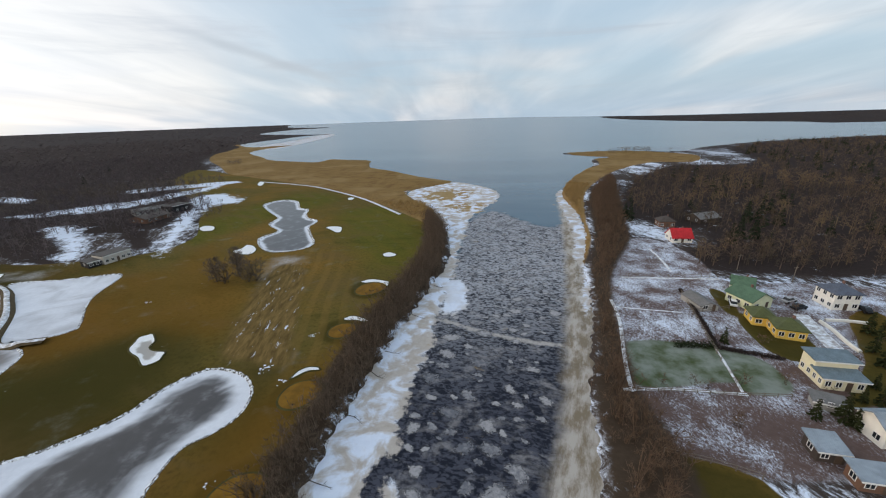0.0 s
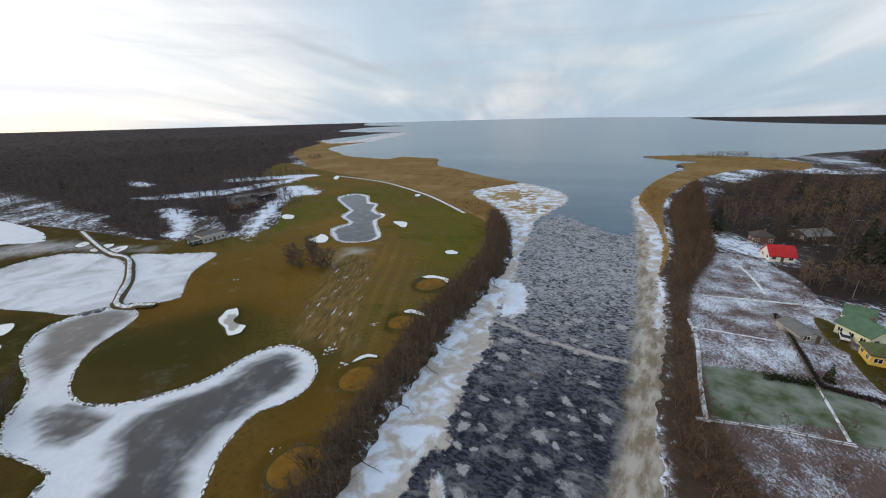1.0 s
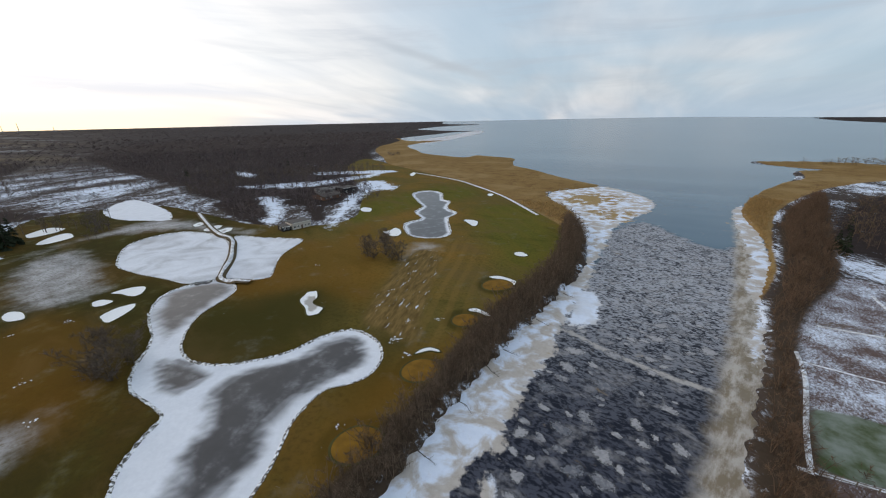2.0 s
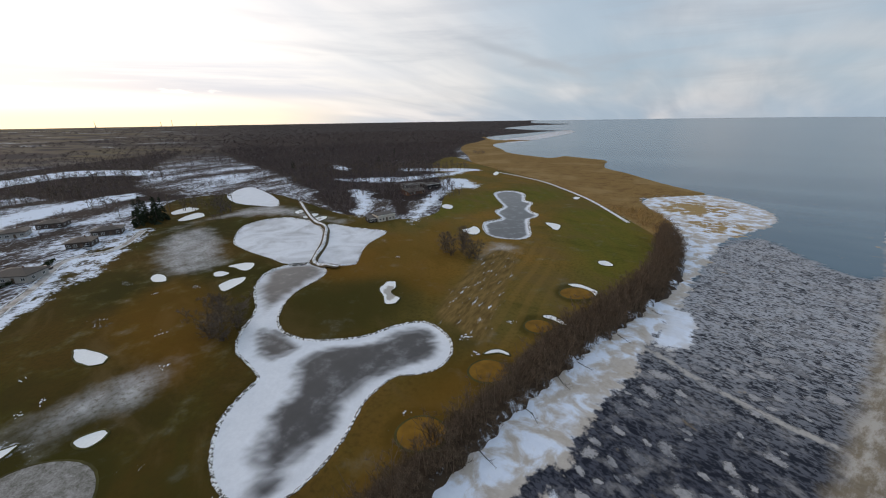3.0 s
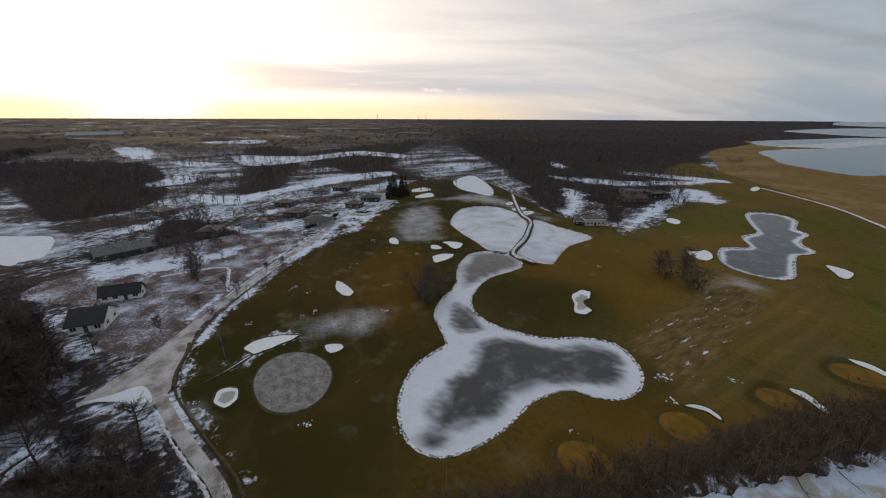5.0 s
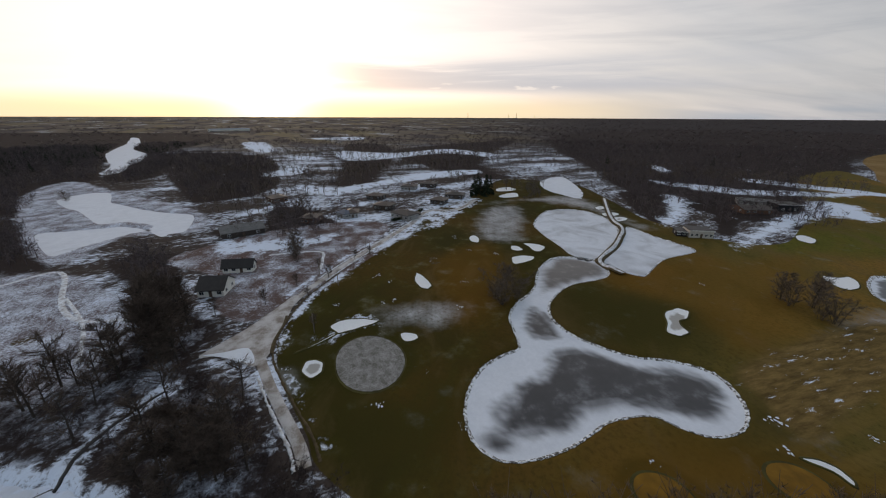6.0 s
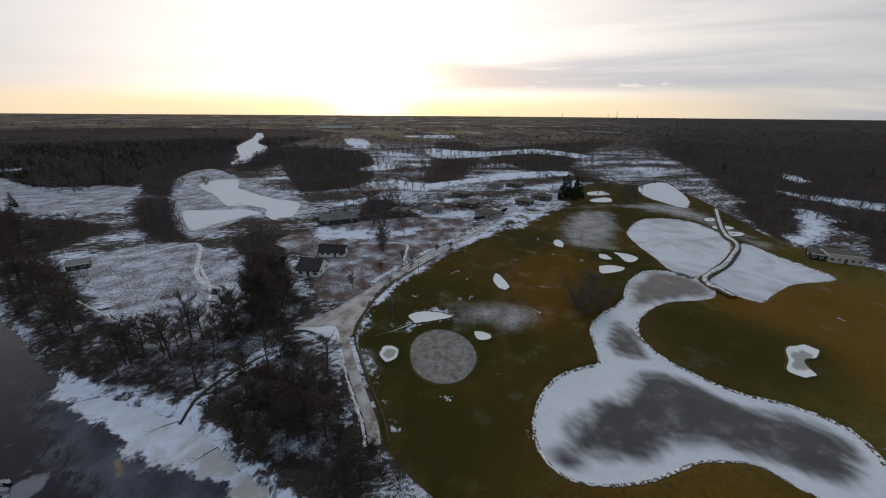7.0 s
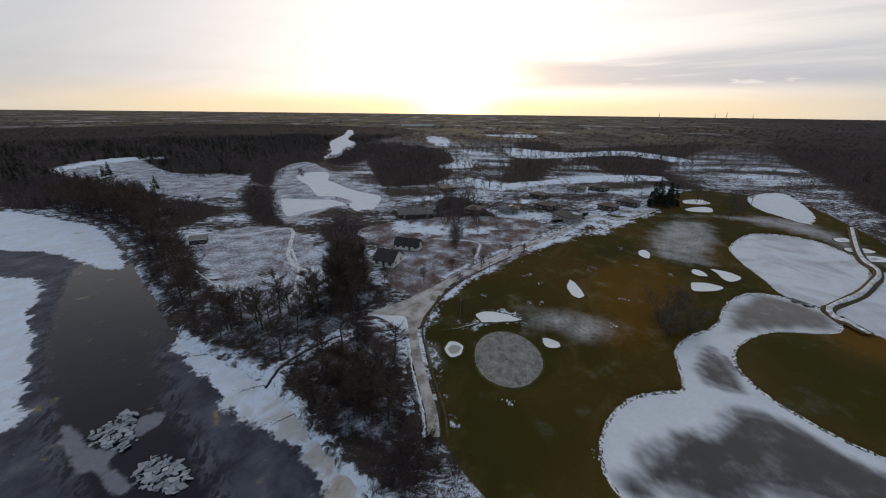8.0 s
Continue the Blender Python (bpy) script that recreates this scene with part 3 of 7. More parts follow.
    solid = fn(nt, "MAXIMUM", fn(nt, "MAXIMUM", fn(nt, "MULTIPLY", packed, 0.8), shelf), fn(nt, "MULTIPLY", greyed, 0.85))
    rough = fn(nt, "ADD", fn(nt, "ADD", 0.12, fn(nt, "MULTIPLY", attr(nt, "sea"), 0.08)), fn(nt, "MULTIPLY", solid, 0.55))
    return col, rough


def waves(nt):
    return fn(nt, "ADD", grain(nt, 0.5, 4, 0.6, where(nt)), grain(nt, 0.16, 2, 0.5, where(nt)))


MAT_WATER = material("river_water_with_ice", paint_water, 0.1, (waves, 0.3, 0.15), ior=1.33)
MAT_WATER.node_tree.nodes["Principled BSDF"].inputs["Specular IOR Level"].default_value = 0.24


def paint_pond():
    def paint(nt):
        p = where(nt)
        n_mid, n_fine = grain(nt, 0.2, 5, 0.6, p), grain(nt, 1.2, 5, 0.65, p)
        ice = blend(nt, n_mid, (0.024, 0.025, 0.029), (0.070, 0.072, 0.079))
        snow = blend(nt, fn(nt, "ADD", fn(nt, "MULTIPLY", n_fine, 0.5), fn(nt, "MULTIPLY", n_mid, 0.5)), (0.47, 0.505, 0.57), (0.83, 0.865, 0.93))
        v = fn(nt, "ADD", attr(nt, "cover"), fn(nt, "MULTIPLY", fn(nt, "SUBTRACT", grain(nt, 0.06, 4, 0.5, p, 1.2), 0.5), 1.1))
        f = step(nt, v, 0.12, 0.88)
        veil = fn(nt, "MULTIPLY", step(nt, n_mid, 0.5, 0.75), 0.16)
        col = blend(nt, fn(nt, "MAXIMUM", f, veil), ice, snow)
        return col, fn(nt, "ADD", 0.28, fn(nt, "MULTIPLY", f, 0.5))
    return paint


MAT_POND = material("pond_ice", paint_pond())
MAT_SNOW = material("old_snow", lambda nt: blend(nt, grain(nt, 1.6, 6, 0.65, where(nt)), (0.57, 0.62, 0.70), (0.81, 0.845, 0.90)), 0.8, (2.0, 0.4, 0.1))


def paint_rim(nt):
    v = grain(nt, 1.3, 6, 0.75, where(nt))
    return blend(nt, step(nt, v, 0.46, 0.53), (0.09, 0.085, 0.075), (0.78, 0.80, 0.83))


MAT_RIM = material("snowy_stones", paint_rim, 0.9, (1.8, 0.8, 0.25))


def paint_bunker(nt):
    v = fn(nt, "ADD", attr(nt, "cover"), fn(nt, "MULTIPLY", fn(nt, "SUBTRACT", grain(nt, 0.35, 4, 0.6, where(nt)), 0.5), 0.8))
    snow = blend(nt, grain(nt, 2.0, 5, 0.6, where(nt)), (0.66, 0.69, 0.72), (0.84, 0.86, 0.88))
    return blend(nt, step(nt, v, 0.35, 0.6), snow, (0.36, 0.35, 0.33))


MAT_BUNKER = material("snow_on_sand", paint_bunker, 0.85, (1.5, 0.3, 0.06))
MAT_GREEN = material("ochre_green", tint((0.165, 0.086, 0.008), 0.35, 0.35), 0.95)
MAT_COLLAR = material("green_collar", tint((0.056, 0.050, 0.013), 0.5, 0.25), 0.95)
MAT_FROST = material("frosted_turf", lambda nt: blend(nt, step(nt, fn(nt, "ADD", fn(nt, "MULTIPLY", grain(nt, 0.5, 5, 0.7, where(nt), 0.4), 0.5), fn(nt, "MULTIPLY", grain(nt, 3.0, 6, 0.75, where(nt), 0.2), 0.5)), 0.34, 0.68), (0.090, 0.085, 0.068), (0.33, 0.325, 0.32)), 0.9)
MAT_ROAD = material("icy_gravel", lambda nt: blend(nt, step(nt, fn(nt, "ADD", fn(nt, "MULTIPLY", grain(nt, 0.22, 4, 0.6, where(nt)), 0.7), fn(nt, "MULTIPLY", grain(nt, 4.0, 5, 0.7, where(nt)), 0.3)), 0.36, 0.60), (0.20, 0.17, 0.14), (0.50, 0.49, 0.49)), 0.75, (2.0, 0.3, 0.04))
MAT_PATH = material("trodden_snow_path", lambda nt: blend(nt, step(nt, grain(nt, 0.8, 6, 0.7, where(nt)), 0.35, 0.62), (0.34, 0.32, 0.31), (0.76, 0.80, 0.86)), 0.85)
MAT_CREEK = material("creek_water", tint((0.012, 0.012, 0.014), 0.3, 0.8), 0.3)
MAT_EARTH = material("bare_bank", tint((0.075, 0.055, 0.028), 0.4, 0.8), 0.95)


# ---- mesh helpers ----


def mesh_of(name, V, F, mat, smooth_faces=False):
    """A mesh from arrays of corners and of faces that all have the same number of corners."""
    me = bpy.data.meshes.new(name)
    V, F = np.asarray(V, np.float32), np.asarray(F, np.int32)
    k = F.shape[1]
    me.vertices.add(len(V))
    me.vertices.foreach_set("co", V.ravel())
    me.loops.add(F.size)
    me.loops.foreach_set("vertex_index", F.ravel())
    me.polygons.add(len(F))
    me.polygons.foreach_set("loop_start", np.arange(len(F), dtype=np.int32) * k)
    me.polygons.foreach_set("use_smooth", np.full(len(F), smooth_faces))
    me.update(calc_edges=True)
    me.materials.append(mat)
    return me


def give(me, name, values):
    a = me.attributes.new(name, "FLOAT", "POINT")
    a.data.foreach_set("value", np.asarray(values, np.float32))


def part(name, bm, mat, parent=None, label=""):
    """Links a bmesh or a mesh as one object under a thing or a part."""
    if isinstance(bm, bmesh.types.BMesh):
        me = bpy.data.meshes.new(name)
        bmesh.ops.recalc_face_normals(bm, faces=bm.faces)
        bm.to_mesh(me)
        bm.free()
        me.materials.append(mat)
    else:
        me = bm
    ob = new(name, me)
    ob.parent = parent
    if label:
        ob["label"] = label
    return ob


def lift(P):
    """Far off the sheet rises a little to the west, to stand for the country that lies beyond its edge."""
    r = np.hypot(P[:, 0], P[:, 1])
    east = smooth(P[:, 0] / np.maximum(r, 1.0), 0.1, 0.55)
    return (1 - 0.93 * east) * 36.0 * np.clip((np.asarray(r, float) - 1300) / 3600, 0, 1.1) ** 1.6


def swell(x, y):
    return 0.22 * np.sin(x * 0.043 + 1.3) * np.cos(y * 0.037) + 0.12 * np.sin(x * 0.11 + y * 0.09)


def land_z(P):
    """The ground's height at plan points."""
    P = np.atleast_2d(np.asarray(P, float))
    r = np.hypot(P[:, 0], P[:, 1])
    near, dip = np.zeros(len(P)), np.zeros(len(P))
    for pond in PONDS:
        d = inside_by(P, pond, 14.0)
        near = np.maximum(near, smooth(d, -14.0, -4.0))
        dip = np.maximum(dip, smooth(d, -1.6, 1.4) * 1.3)
    z = swell(P[:, 0], P[:, 1]) * (1 - near) + lift(P)
    w = inside_by(P, WATER, 25.0)
    w = w + np.where(w > -25, 0.55 * np.sin(P[:, 0] * 0.62 + 0.9 * np.sin(P[:, 1] * 0.31)) * np.cos(P[:, 1] * 0.53) + 0.35 * np.sin(P[:, 1] * 1.3 + P[:, 0] * 0.4), 0.0)      # ragged bank
    island = inside_by(P, FAR_ISLAND, 60.0) if r.max() > 900 else np.full(len(P), -60.0)
    w = np.where(island > -60, np.minimum(w, -island), w)
    return z - np.maximum(dip, smooth(w, -3.0, 2.0) * 2.6), w


# ---- the ground: one sheet to the horizon ----
ROAD = ring([(-49, -14.6), (-54.7, -16.8), (-63.8, -21.8), (-74.3, -27.2), (-83.6, -30.6), (-98.1, -30.5), (-113.7, -27.2), (-137.5, -15.3), (-161, -2), (-194, 16), (-220, 29), (-221, 47), (-248, 66)], 8, False)
RINGS = 440
radii = np.concatenate([[0.01, 18.0], 34 * (4920 / 34) ** (np.arange(RINGS - 1) / (RINGS - 2))])
angles = np.radians(np.concatenate([np.arange(36, 250, 0.36), np.arange(250, 395, 2.0)]))      # finest over the west and north
SPOKES = len(angles)
plan = np.stack([np.outer(radii, np.cos(angles)), np.outer(radii, np.sin(angles))], -1).reshape(-1, 2)
ii, jj = np.meshgrid(np.arange(RINGS), np.arange(SPOKES), indexing="ij")
quads = np.stack([ii * SPOKES + jj, (ii + 1) * SPOKES + jj, (ii + 1) * SPOKES + (jj + 1) % SPOKES, ii * SPOKES + (jj + 1) % SPOKES], -1).reshape(-1, 4)
height, wet = land_z(plan)
reach_out = np.hypot(plan[:, 0], plan[:, 1])


def mask(rings, soft):
    m = np.zeros(len(plan))
    for R in rings:
        m = np.maximum(m, np.clip(inside_by(plan, R, 40.0) / soft + 0.5, 0, 1))
    return m


me = mesh_of("ground", np.c_[plan, height], quads, MAT_GROUND, True)
WOODS = [ring(p, 4) for p in (
    [(-140, 225), (-180, 285), (-240, 345), (-300, 450), (-322, 512), (-404, 632), (-468, 764), (-492, 851), (-556, 1050), (-640, 1170), (-700, 1300), (-1100, 1700), (-1500, 1300), (-1300, 700), (-900, 420), (-600, 300), (-400, 240), (-300, 200), (-230, 185), (-190, 195)],
    [(100, 205), (140, 290), (190, 350), (240, 395), (330, 400), (420, 560), (600, 640), (900, 660), (1300, 500), (1300, 100), (700, 0), (300, 20), (190, 66), (152, 112), (112, 117), (92, 123), (95, 138), (108, 146), (114, 154), (119, 166), (112, 178)],
    [(-200, -330), (-160, -260), (-230, -240), (-420, -330), (-700, -330), (-1300, -500), (-1300, -1300), (-300, -1300), (-120, -600), (-130, -380)],
    [(-330, 130), (-420, 120), (-620, 200), (-900, 330), (-700, 60), (-560, 20), (-420, 60), (-350, 80)],
    [(-300, -10), (-420, 10), (-600, 30), (-800, 10), (-800, -60), (-560, -50), (-400, -40), (-320, -40)])]
COPSES = [ring(p, 4) for p in (
    [(-157, -108), (-164, -86), (-140, -74), (-116.4, -64.4), (-94.7, -55.9), (-78.6, -50.9), (-72, -53.7), (-93.1, -61.4), (-124, -80)], [(-193, -183), (-214, -174), (-161, -129), (-149, -133), (-159, -153)], [(-309, -389), (-417, -439), (-340, -307), (-274, -262), (-259, -303)],
    [(-197, -433), (-201, -381), (-199, -315), (-178, -254), (-180, -220), (-171, -179), (-137, -171), (-124, -180), (-138, -221), (-141, -270), (-136, -308)], [(-603, -537), (-805, -536), (-414, -263), (-354, -268), (-279, -248)], [(-628, -315), (-576, -162), (-337, -84), (-268, -112), (-313, -153)],
    [(-226, -214), (-233, -190), (-194, -153), (-159, -132), (-152, -145), (-185, -181)], [(-242, -67), (-241, -49), (-218, -31), (-193, -21), (-180, -32), (-176, -53)], [(-256, 183), (-255, 216), (-183, 166), (-166, 143), (-201, 157)], [(-193, 205), (-193, 225), (-147, 173), (-155, 170)],
    [(92, 122), (95, 138), (108, 147), (125, 152), (150, 128), (152, 112), (112, 117)],
    [(-303, 121), (-303, 137), (-239, 113), (-227, 95)], [(-246, -317), (-243, -268), (-286, -300), (-306, -352), (-290, -366)], [(-246, -228), (-248, -200), (-300, -236), (-332, -284), (-300, -276)], [(-372, -238), (-398, -206), (-560, -270), (-600, -330), (-500, -310)], [(-330, 552), (-318, 572), (-302, 566), (-298, 550), (-312, 542)], [(192, 566), (215, 548), (300, 556), (332, 540), (322, 528), (222, 536)], [(-197, -85), (-193, -56), (-207, -31), (-190, -32), (-183, -54), (-183, -76)])]
give(me, "golf", np.maximum(mask([GOLF], 3.0), mask(GRASS, 5.0)))
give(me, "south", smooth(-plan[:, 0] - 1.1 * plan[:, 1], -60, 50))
GREENS = ((-34.4, 41.0, 4.5, 4.0, 40, 0), (-32.4, 63.8, 4.5, 4.0, 50, 0), (-26.8, 115.2, 5.4, 4.4, 40, 0), (-30.0, 89, 3.8, 3.4, 50, 0), (-76.3, -4.3, 10.4, 8.2, 12, 1))
surround = np.max([np.clip(1.25 - np.abs(np.hypot(plan[:, 0] - x, plan[:, 1] - y) - b - 1.0) / 3.0, 0, 1) for x, y, a, b, turn, frosty in GREENS], 0)
give(me, "dull", np.maximum.reduce([mask(DARK_TURF, 26.0), mask(GRASS, 6.0), surround * 0.95]))
give(me, "fresh", mask([ring(p, 4) for p in ([(-67, 224), (-38, 244), (-14, 200), (-11, 150), (-22, 128), (-44, 159)], [(-150, 205), (-120, 300), (-80, 270), (-110, 215), (-125, 170)])], 24.0))
give(me, "east", (plan[:, 0] > 0) * (smooth(plan[:, 1], 45, 85) * 1.6 - 1.0))
give(me, "ochre", mask(OCHRE_TURF, 20.0))
give(me, "frost", mask(FROSTS, 12.0) * 0.62)
give(me, "stripe", mask([ring([(-41.2, 75.5), (-32.7, 75.2), (-33, 96.9), (-41.7, 137.9), (-60, 160), (-63, 140), (-45.2, 97.6)], 4)], 14.0))
give(me, "reed", np.maximum(mask([REED], 6.0), mask([REED_EAST], 5.0)))
give(me, "heath", np.maximum(mask(HEATHS, 8.0), 0.42 * mask([WOOD_UP], 10.0)))
give(me, "plot", mask(PLOTS, 6.0))
give(me, "lawn", mask(LAWNS, 4.0))
verge = (plan[:, 0] < -52) * smooth(off_line(plan, ROAD, 30), 1.6, 2.6) * (1 - smooth(off_line(plan, ROAD, 30), 3.5, 7.0))
bank_snow = smooth(wet, -6.0, -2.0) * (reach_out < 330)
give(me, "snow", np.maximum.reduce([mask(SNOWS, 14.0) * 0.80, mask(THIN_SNOWS, 12.0) * 0.70, mask([ROADSIDE_SNOW], 9.0) * 0.52, 0.6 * (1 - smooth(off_line(plan, CREEK, 30), 1.0, 5.0)), verge * np.where(plan[:, 0] < -88, 0.5, 0.34), bank_snow * np.where(plan[:, 0] > 8, 0.22, np.where(plan[:, 1] < -90, 0.30, np.where(plan[:, 1] < 0, 0.5, 0.36)))]))
give(me, "rough", mask([ROUGH], 8.0))
give(me, "thicket", mask([THICKET_WEST, THICKET_EAST], 6.0))
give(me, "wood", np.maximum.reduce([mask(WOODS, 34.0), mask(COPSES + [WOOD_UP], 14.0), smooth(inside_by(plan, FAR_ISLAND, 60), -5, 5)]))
give(me, "plain", smooth(np.degrees(np.arctan2(-plan[:, 0], plan[:, 1])), 58, 84))
give(me, "far", smooth(reach_out, 450, 900))
tagged(part("ground", me, None), "wintry golf turf, waste land and woods with snow patches", "ground", kind="structure")

# ---- water: river and bay, partly frozen ----
wet_faces = quads[(wet[quads] > -14).any(1)]
used = np.unique(wet_faces)
index = np.zeros(len(plan), int)
index[used] = np.arange(len(used))
wp = plan[used]
wr = np.hypot(wp[:, 0], wp[:, 1])
me = mesh_of("water", np.c_[wp, np.full(len(wp), -0.9) + lift(wp)], index[wet_faces], MAT_WATER, True)
PACK = ring([(-20, -18), (-24, 20), (-22, 40), (-18, 62), (-8, 100), (0, 130), (6, 160), (12, 200), (26, 222), (34, 218), (44, 196), (52, 186), (62, 192), (72, 214), (80, 240), (74, 200), (62, 164), (48, 130), (40, 100), (33, 80), (26, 50), (20, 10), (10, -20)], 4)
SHELF = [ring(p, 4) for p in (
    [(-32, 30), (-28, 40), (-25, 55), (-21, 74), (-14, 100), (-8, 120), (-3, 140), (-4, 190), (-12, 235), (-30, 296), (4, 338), (34, 306), (40, 270), (28, 238), (16, 215), (11, 190), (6, 160), (3, 136), (0, 114), (-4, 97), (-5, 85), (-7, 74), (-10, 62), (-10.5, 53), (-10, 46), (-9, 36), (-20, 20)],
    [(-1, 110), (-1.5, 121), (5.5, 121), (6, 104), (0.5, 98), (-2.5, 101)],
    [(-28.9, -90.5), (-33.4, -94.7), (-46.2, -115.5), (-61, -142), (-74, -162), (-73, -175), (-68, -188), (-46, -172), (-20.6, -102.2)],
    [(-89, -214), (-93, -190), (-88, -156), (-92, -149), (-108, -178), (-124, -212), (-129, -248), (-131, -299), (-114, -333), (-80, -246)],
    [(-35.5, -21), (-41.8, -28.3), (-45.5, -37.5), (-50.6, -46.2), (-57.4, -62), (-59.2, -75.2), (-61.6, -88.7), (-56.4, -80.8), (-47.8, -61.8), (-43.2, -50.6), (-42.4, -43.6), (-39, -34.2), (-34.1, -25.9)],
    [(-419, 891), (-400, 1016), (-464, 1635), (-565, 1833), (-504, 1285), (-488, 1016)], [(-211, 524), (-199, 548), (-177, 542), (-174, 507)],
    [(80, 263), (69, 207), (60, 165), (52, 143), (51.4, 130.3), (40.4, 99.4), (42.9, 99.2), (62, 149), (74, 193), (92, 283)])]
GREY = ring([(-60, -20), (-60, -88), (-86, -134), (-126, -210), (-130, -300), (-70, -300), (-52, -180), (5, -95), (12, -40), (-10, -30)], 4)
OPEN = ring([(-20, -36), (-30.6, -45.4), (-43.6, -70.4), (-58, -92), (-74, -116), (-91, -143), (-88, -167), (-68, -142), (-50.7, -116.7), (-33.1, -85.5), (-25.4, -63.7), (-14, -46)], 4)
FRINGE = ring([(25, 30), (28, 50), (32, 64), (39, 82), (46, 103), (54, 130), (66, 164), (76, 206), (86, 264), (82, 266), (66, 206), (55, 164), (45, 130), (37, 103), (30.5, 84), (24, 64), (19, 50), (13.5, 36)], 4)


def wmask(rings, soft):
    m = np.zeros(len(wp))
    for R in rings:
        m = np.maximum(m, np.clip(inside_by(wp, R, 40.0) / soft + 0.5, 0, 1))
    return m


give(me, "pack", wmask([PACK], 16.0))
INLET = ring([(-15.5, 36), (-15.5, 44), (-12.3, 49), (-10.6, 46.5), (-11.5, 42.5), (-9, 36)], 4)
give(me, "shelf", wmask(SHELF, 7.0) * (1 - 0.8 * wmask([INLET], 3.0)))
HEAPS = [ring(p, 4) for p in ([(-32.6, -74.1), (-35.3, -73.6), (-38.8, -72.9), (-35.6, -69.5), (-33.5, -65.6), (-32, -67.9)], [(-29.1, -58.2), (-31.4, -59.6), (-32.6, -58), (-31.9, -53.2), (-30.1, -50.3), (-28, -52.2)])]
SKIN = [ring(p, 4) for p in ([(-32.2, -81.3), (-33.5, -80.7), (-31, -71.7), (-32.2, -67.1), (-29.6, -65.3), (-28, -57.9), (-25.7, -58.4), (-28, -66.4), (-27, -68), (-29, -74.3)], [(-34.8, -66.6), (-38.1, -70.2), (-40.7, -68), (-39.5, -65.6), (-36.7, -65.7)])]
give(me, "grey", np.maximum(wmask([GREY], 6.0) * (1 - wmask([OPEN], 9.0)), 0.5 * wmask(HEAPS, 3.0)))
give(me, "skin", wmask(SKIN, 2.2))
give(me, "fringe", wmask([FRINGE], 5.0))
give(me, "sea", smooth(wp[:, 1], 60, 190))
give(me, "ridge", 0.72 * np.clip(1.3 - off_line(wp, ring([(-5, 96.6), (0.8, 92.7), (8.5, 88), (18.4, 83.1), (27.9, 80.3)], 8, False)) / 1.3, 0, 1))
give(me, "isle", wmask([ring([(-16, 290), (6, 301), (21, 284), (5, 261), (-12, 267)], 4), ring([(4, 243), (20, 253), (23, 235), (9, 223)], 4)], 24.0) * 0.85)
give(me, "clean", np.maximum(smooth(-wp[:, 1], 20, 70), wmask([SHELF[1]], 5.0)))
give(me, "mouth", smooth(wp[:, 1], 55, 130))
RIVER = part("water", me, None)
tagged(RIVER, "dark river with ice floes running into a grey bay", "water", kind="structure")


# ---- ponds, bunkers, greens ----


def patch(name, R, mat, z, cover=None, parent=None, dome=0.0, rows=7):
    """A level sheet inside a ring, as shrunken rings round its middle."""
    R = np.asarray(R, float)
    n = len(R)
    shrunk = [R]
    mid = R.mean(0)
    for k in range(1, rows):
        shrunk.append(mid + (R - mid) * (1 - k / rows))
    V = np.concatenate(shrunk + [mid[None]])
    inn = np.concatenate([np.full(n, k / rows) for k in range(rows)] + [[1.0]])
    zz = (z(V) if callable(z) else np.full(len(V), z)) + dome * inn ** 0.7
    F = [(a * n + i, a * n + (i + 1) % n, (a + 1) * n + (i + 1) % n) for a in range(rows - 1) for i in range(n)]
    F += [(a * n + i, (a + 1) * n + (i + 1) % n, (a + 1) * n + i) for a in range(rows - 1) for i in range(n)]
    F += [((rows - 1) * n + i, (rows - 1) * n + (i + 1) % n, rows * n) for i in range(n)]
    me = mesh_of(name, np.c_[V, zz], F, mat, True)
    if cover is not None:
        give(me, "cover", cover(V, inn))
    return part(name, me, None, parent)


def grid_patch(name, R, mat, z, cover, cell, grow):
    """A level sheet of small squares over a ring, a little past its edge."""
    lo, hi = R.min(0) - 6, R.max(0) + 6
    xs, ys = np.arange(lo[0], hi[0], cell), np.arange(lo[1], hi[1], cell)
    P = np.stack(np.meshgrid(xs, ys, indexing="ij"), -1).reshape(-1, 2)
    d = inside_by(P, R, 40)
    k = len(ys)
    a, b = np.meshgrid(np.arange(len(xs) - 1), np.arange(k - 1), indexing="ij")
    Q = np.stack([a * k + b, (a + 1) * k + b, (a + 1) * k + b + 1, a * k + b + 1], -1).reshape(-1, 4)
    Q = Q[(d[Q] > -grow).all(1)]
    keep = np.unique(Q)
    idx = np.zeros(len(P), int)
    idx[keep] = np.arange(len(keep))
    me = mesh_of(name, np.c_[P[keep], np.full(len(keep), z)], idx[Q], mat, True)
    give(me, "cover", cover(P[keep], d[keep]))
    return part(name, me, None)


def band(R, wide, closed=True):
    """Left and right edges of a strip along a line."""
    R = np.asarray(R, float)
    t = (np.roll(R, -1, 0) - np.roll(R, 1, 0)) if closed else np.gradient(R, axis=0)
    t /= np.maximum(np.linalg.norm(t, axis=1, keepdims=True), 1e-6)
    nrm = np.stack([-t[:, 1], t[:, 0]], 1)
    w = np.broadcast_to(np.asarray(wide, float), (len(R),))[:, None]
    return R - nrm * w / 2, R + nrm * w / 2


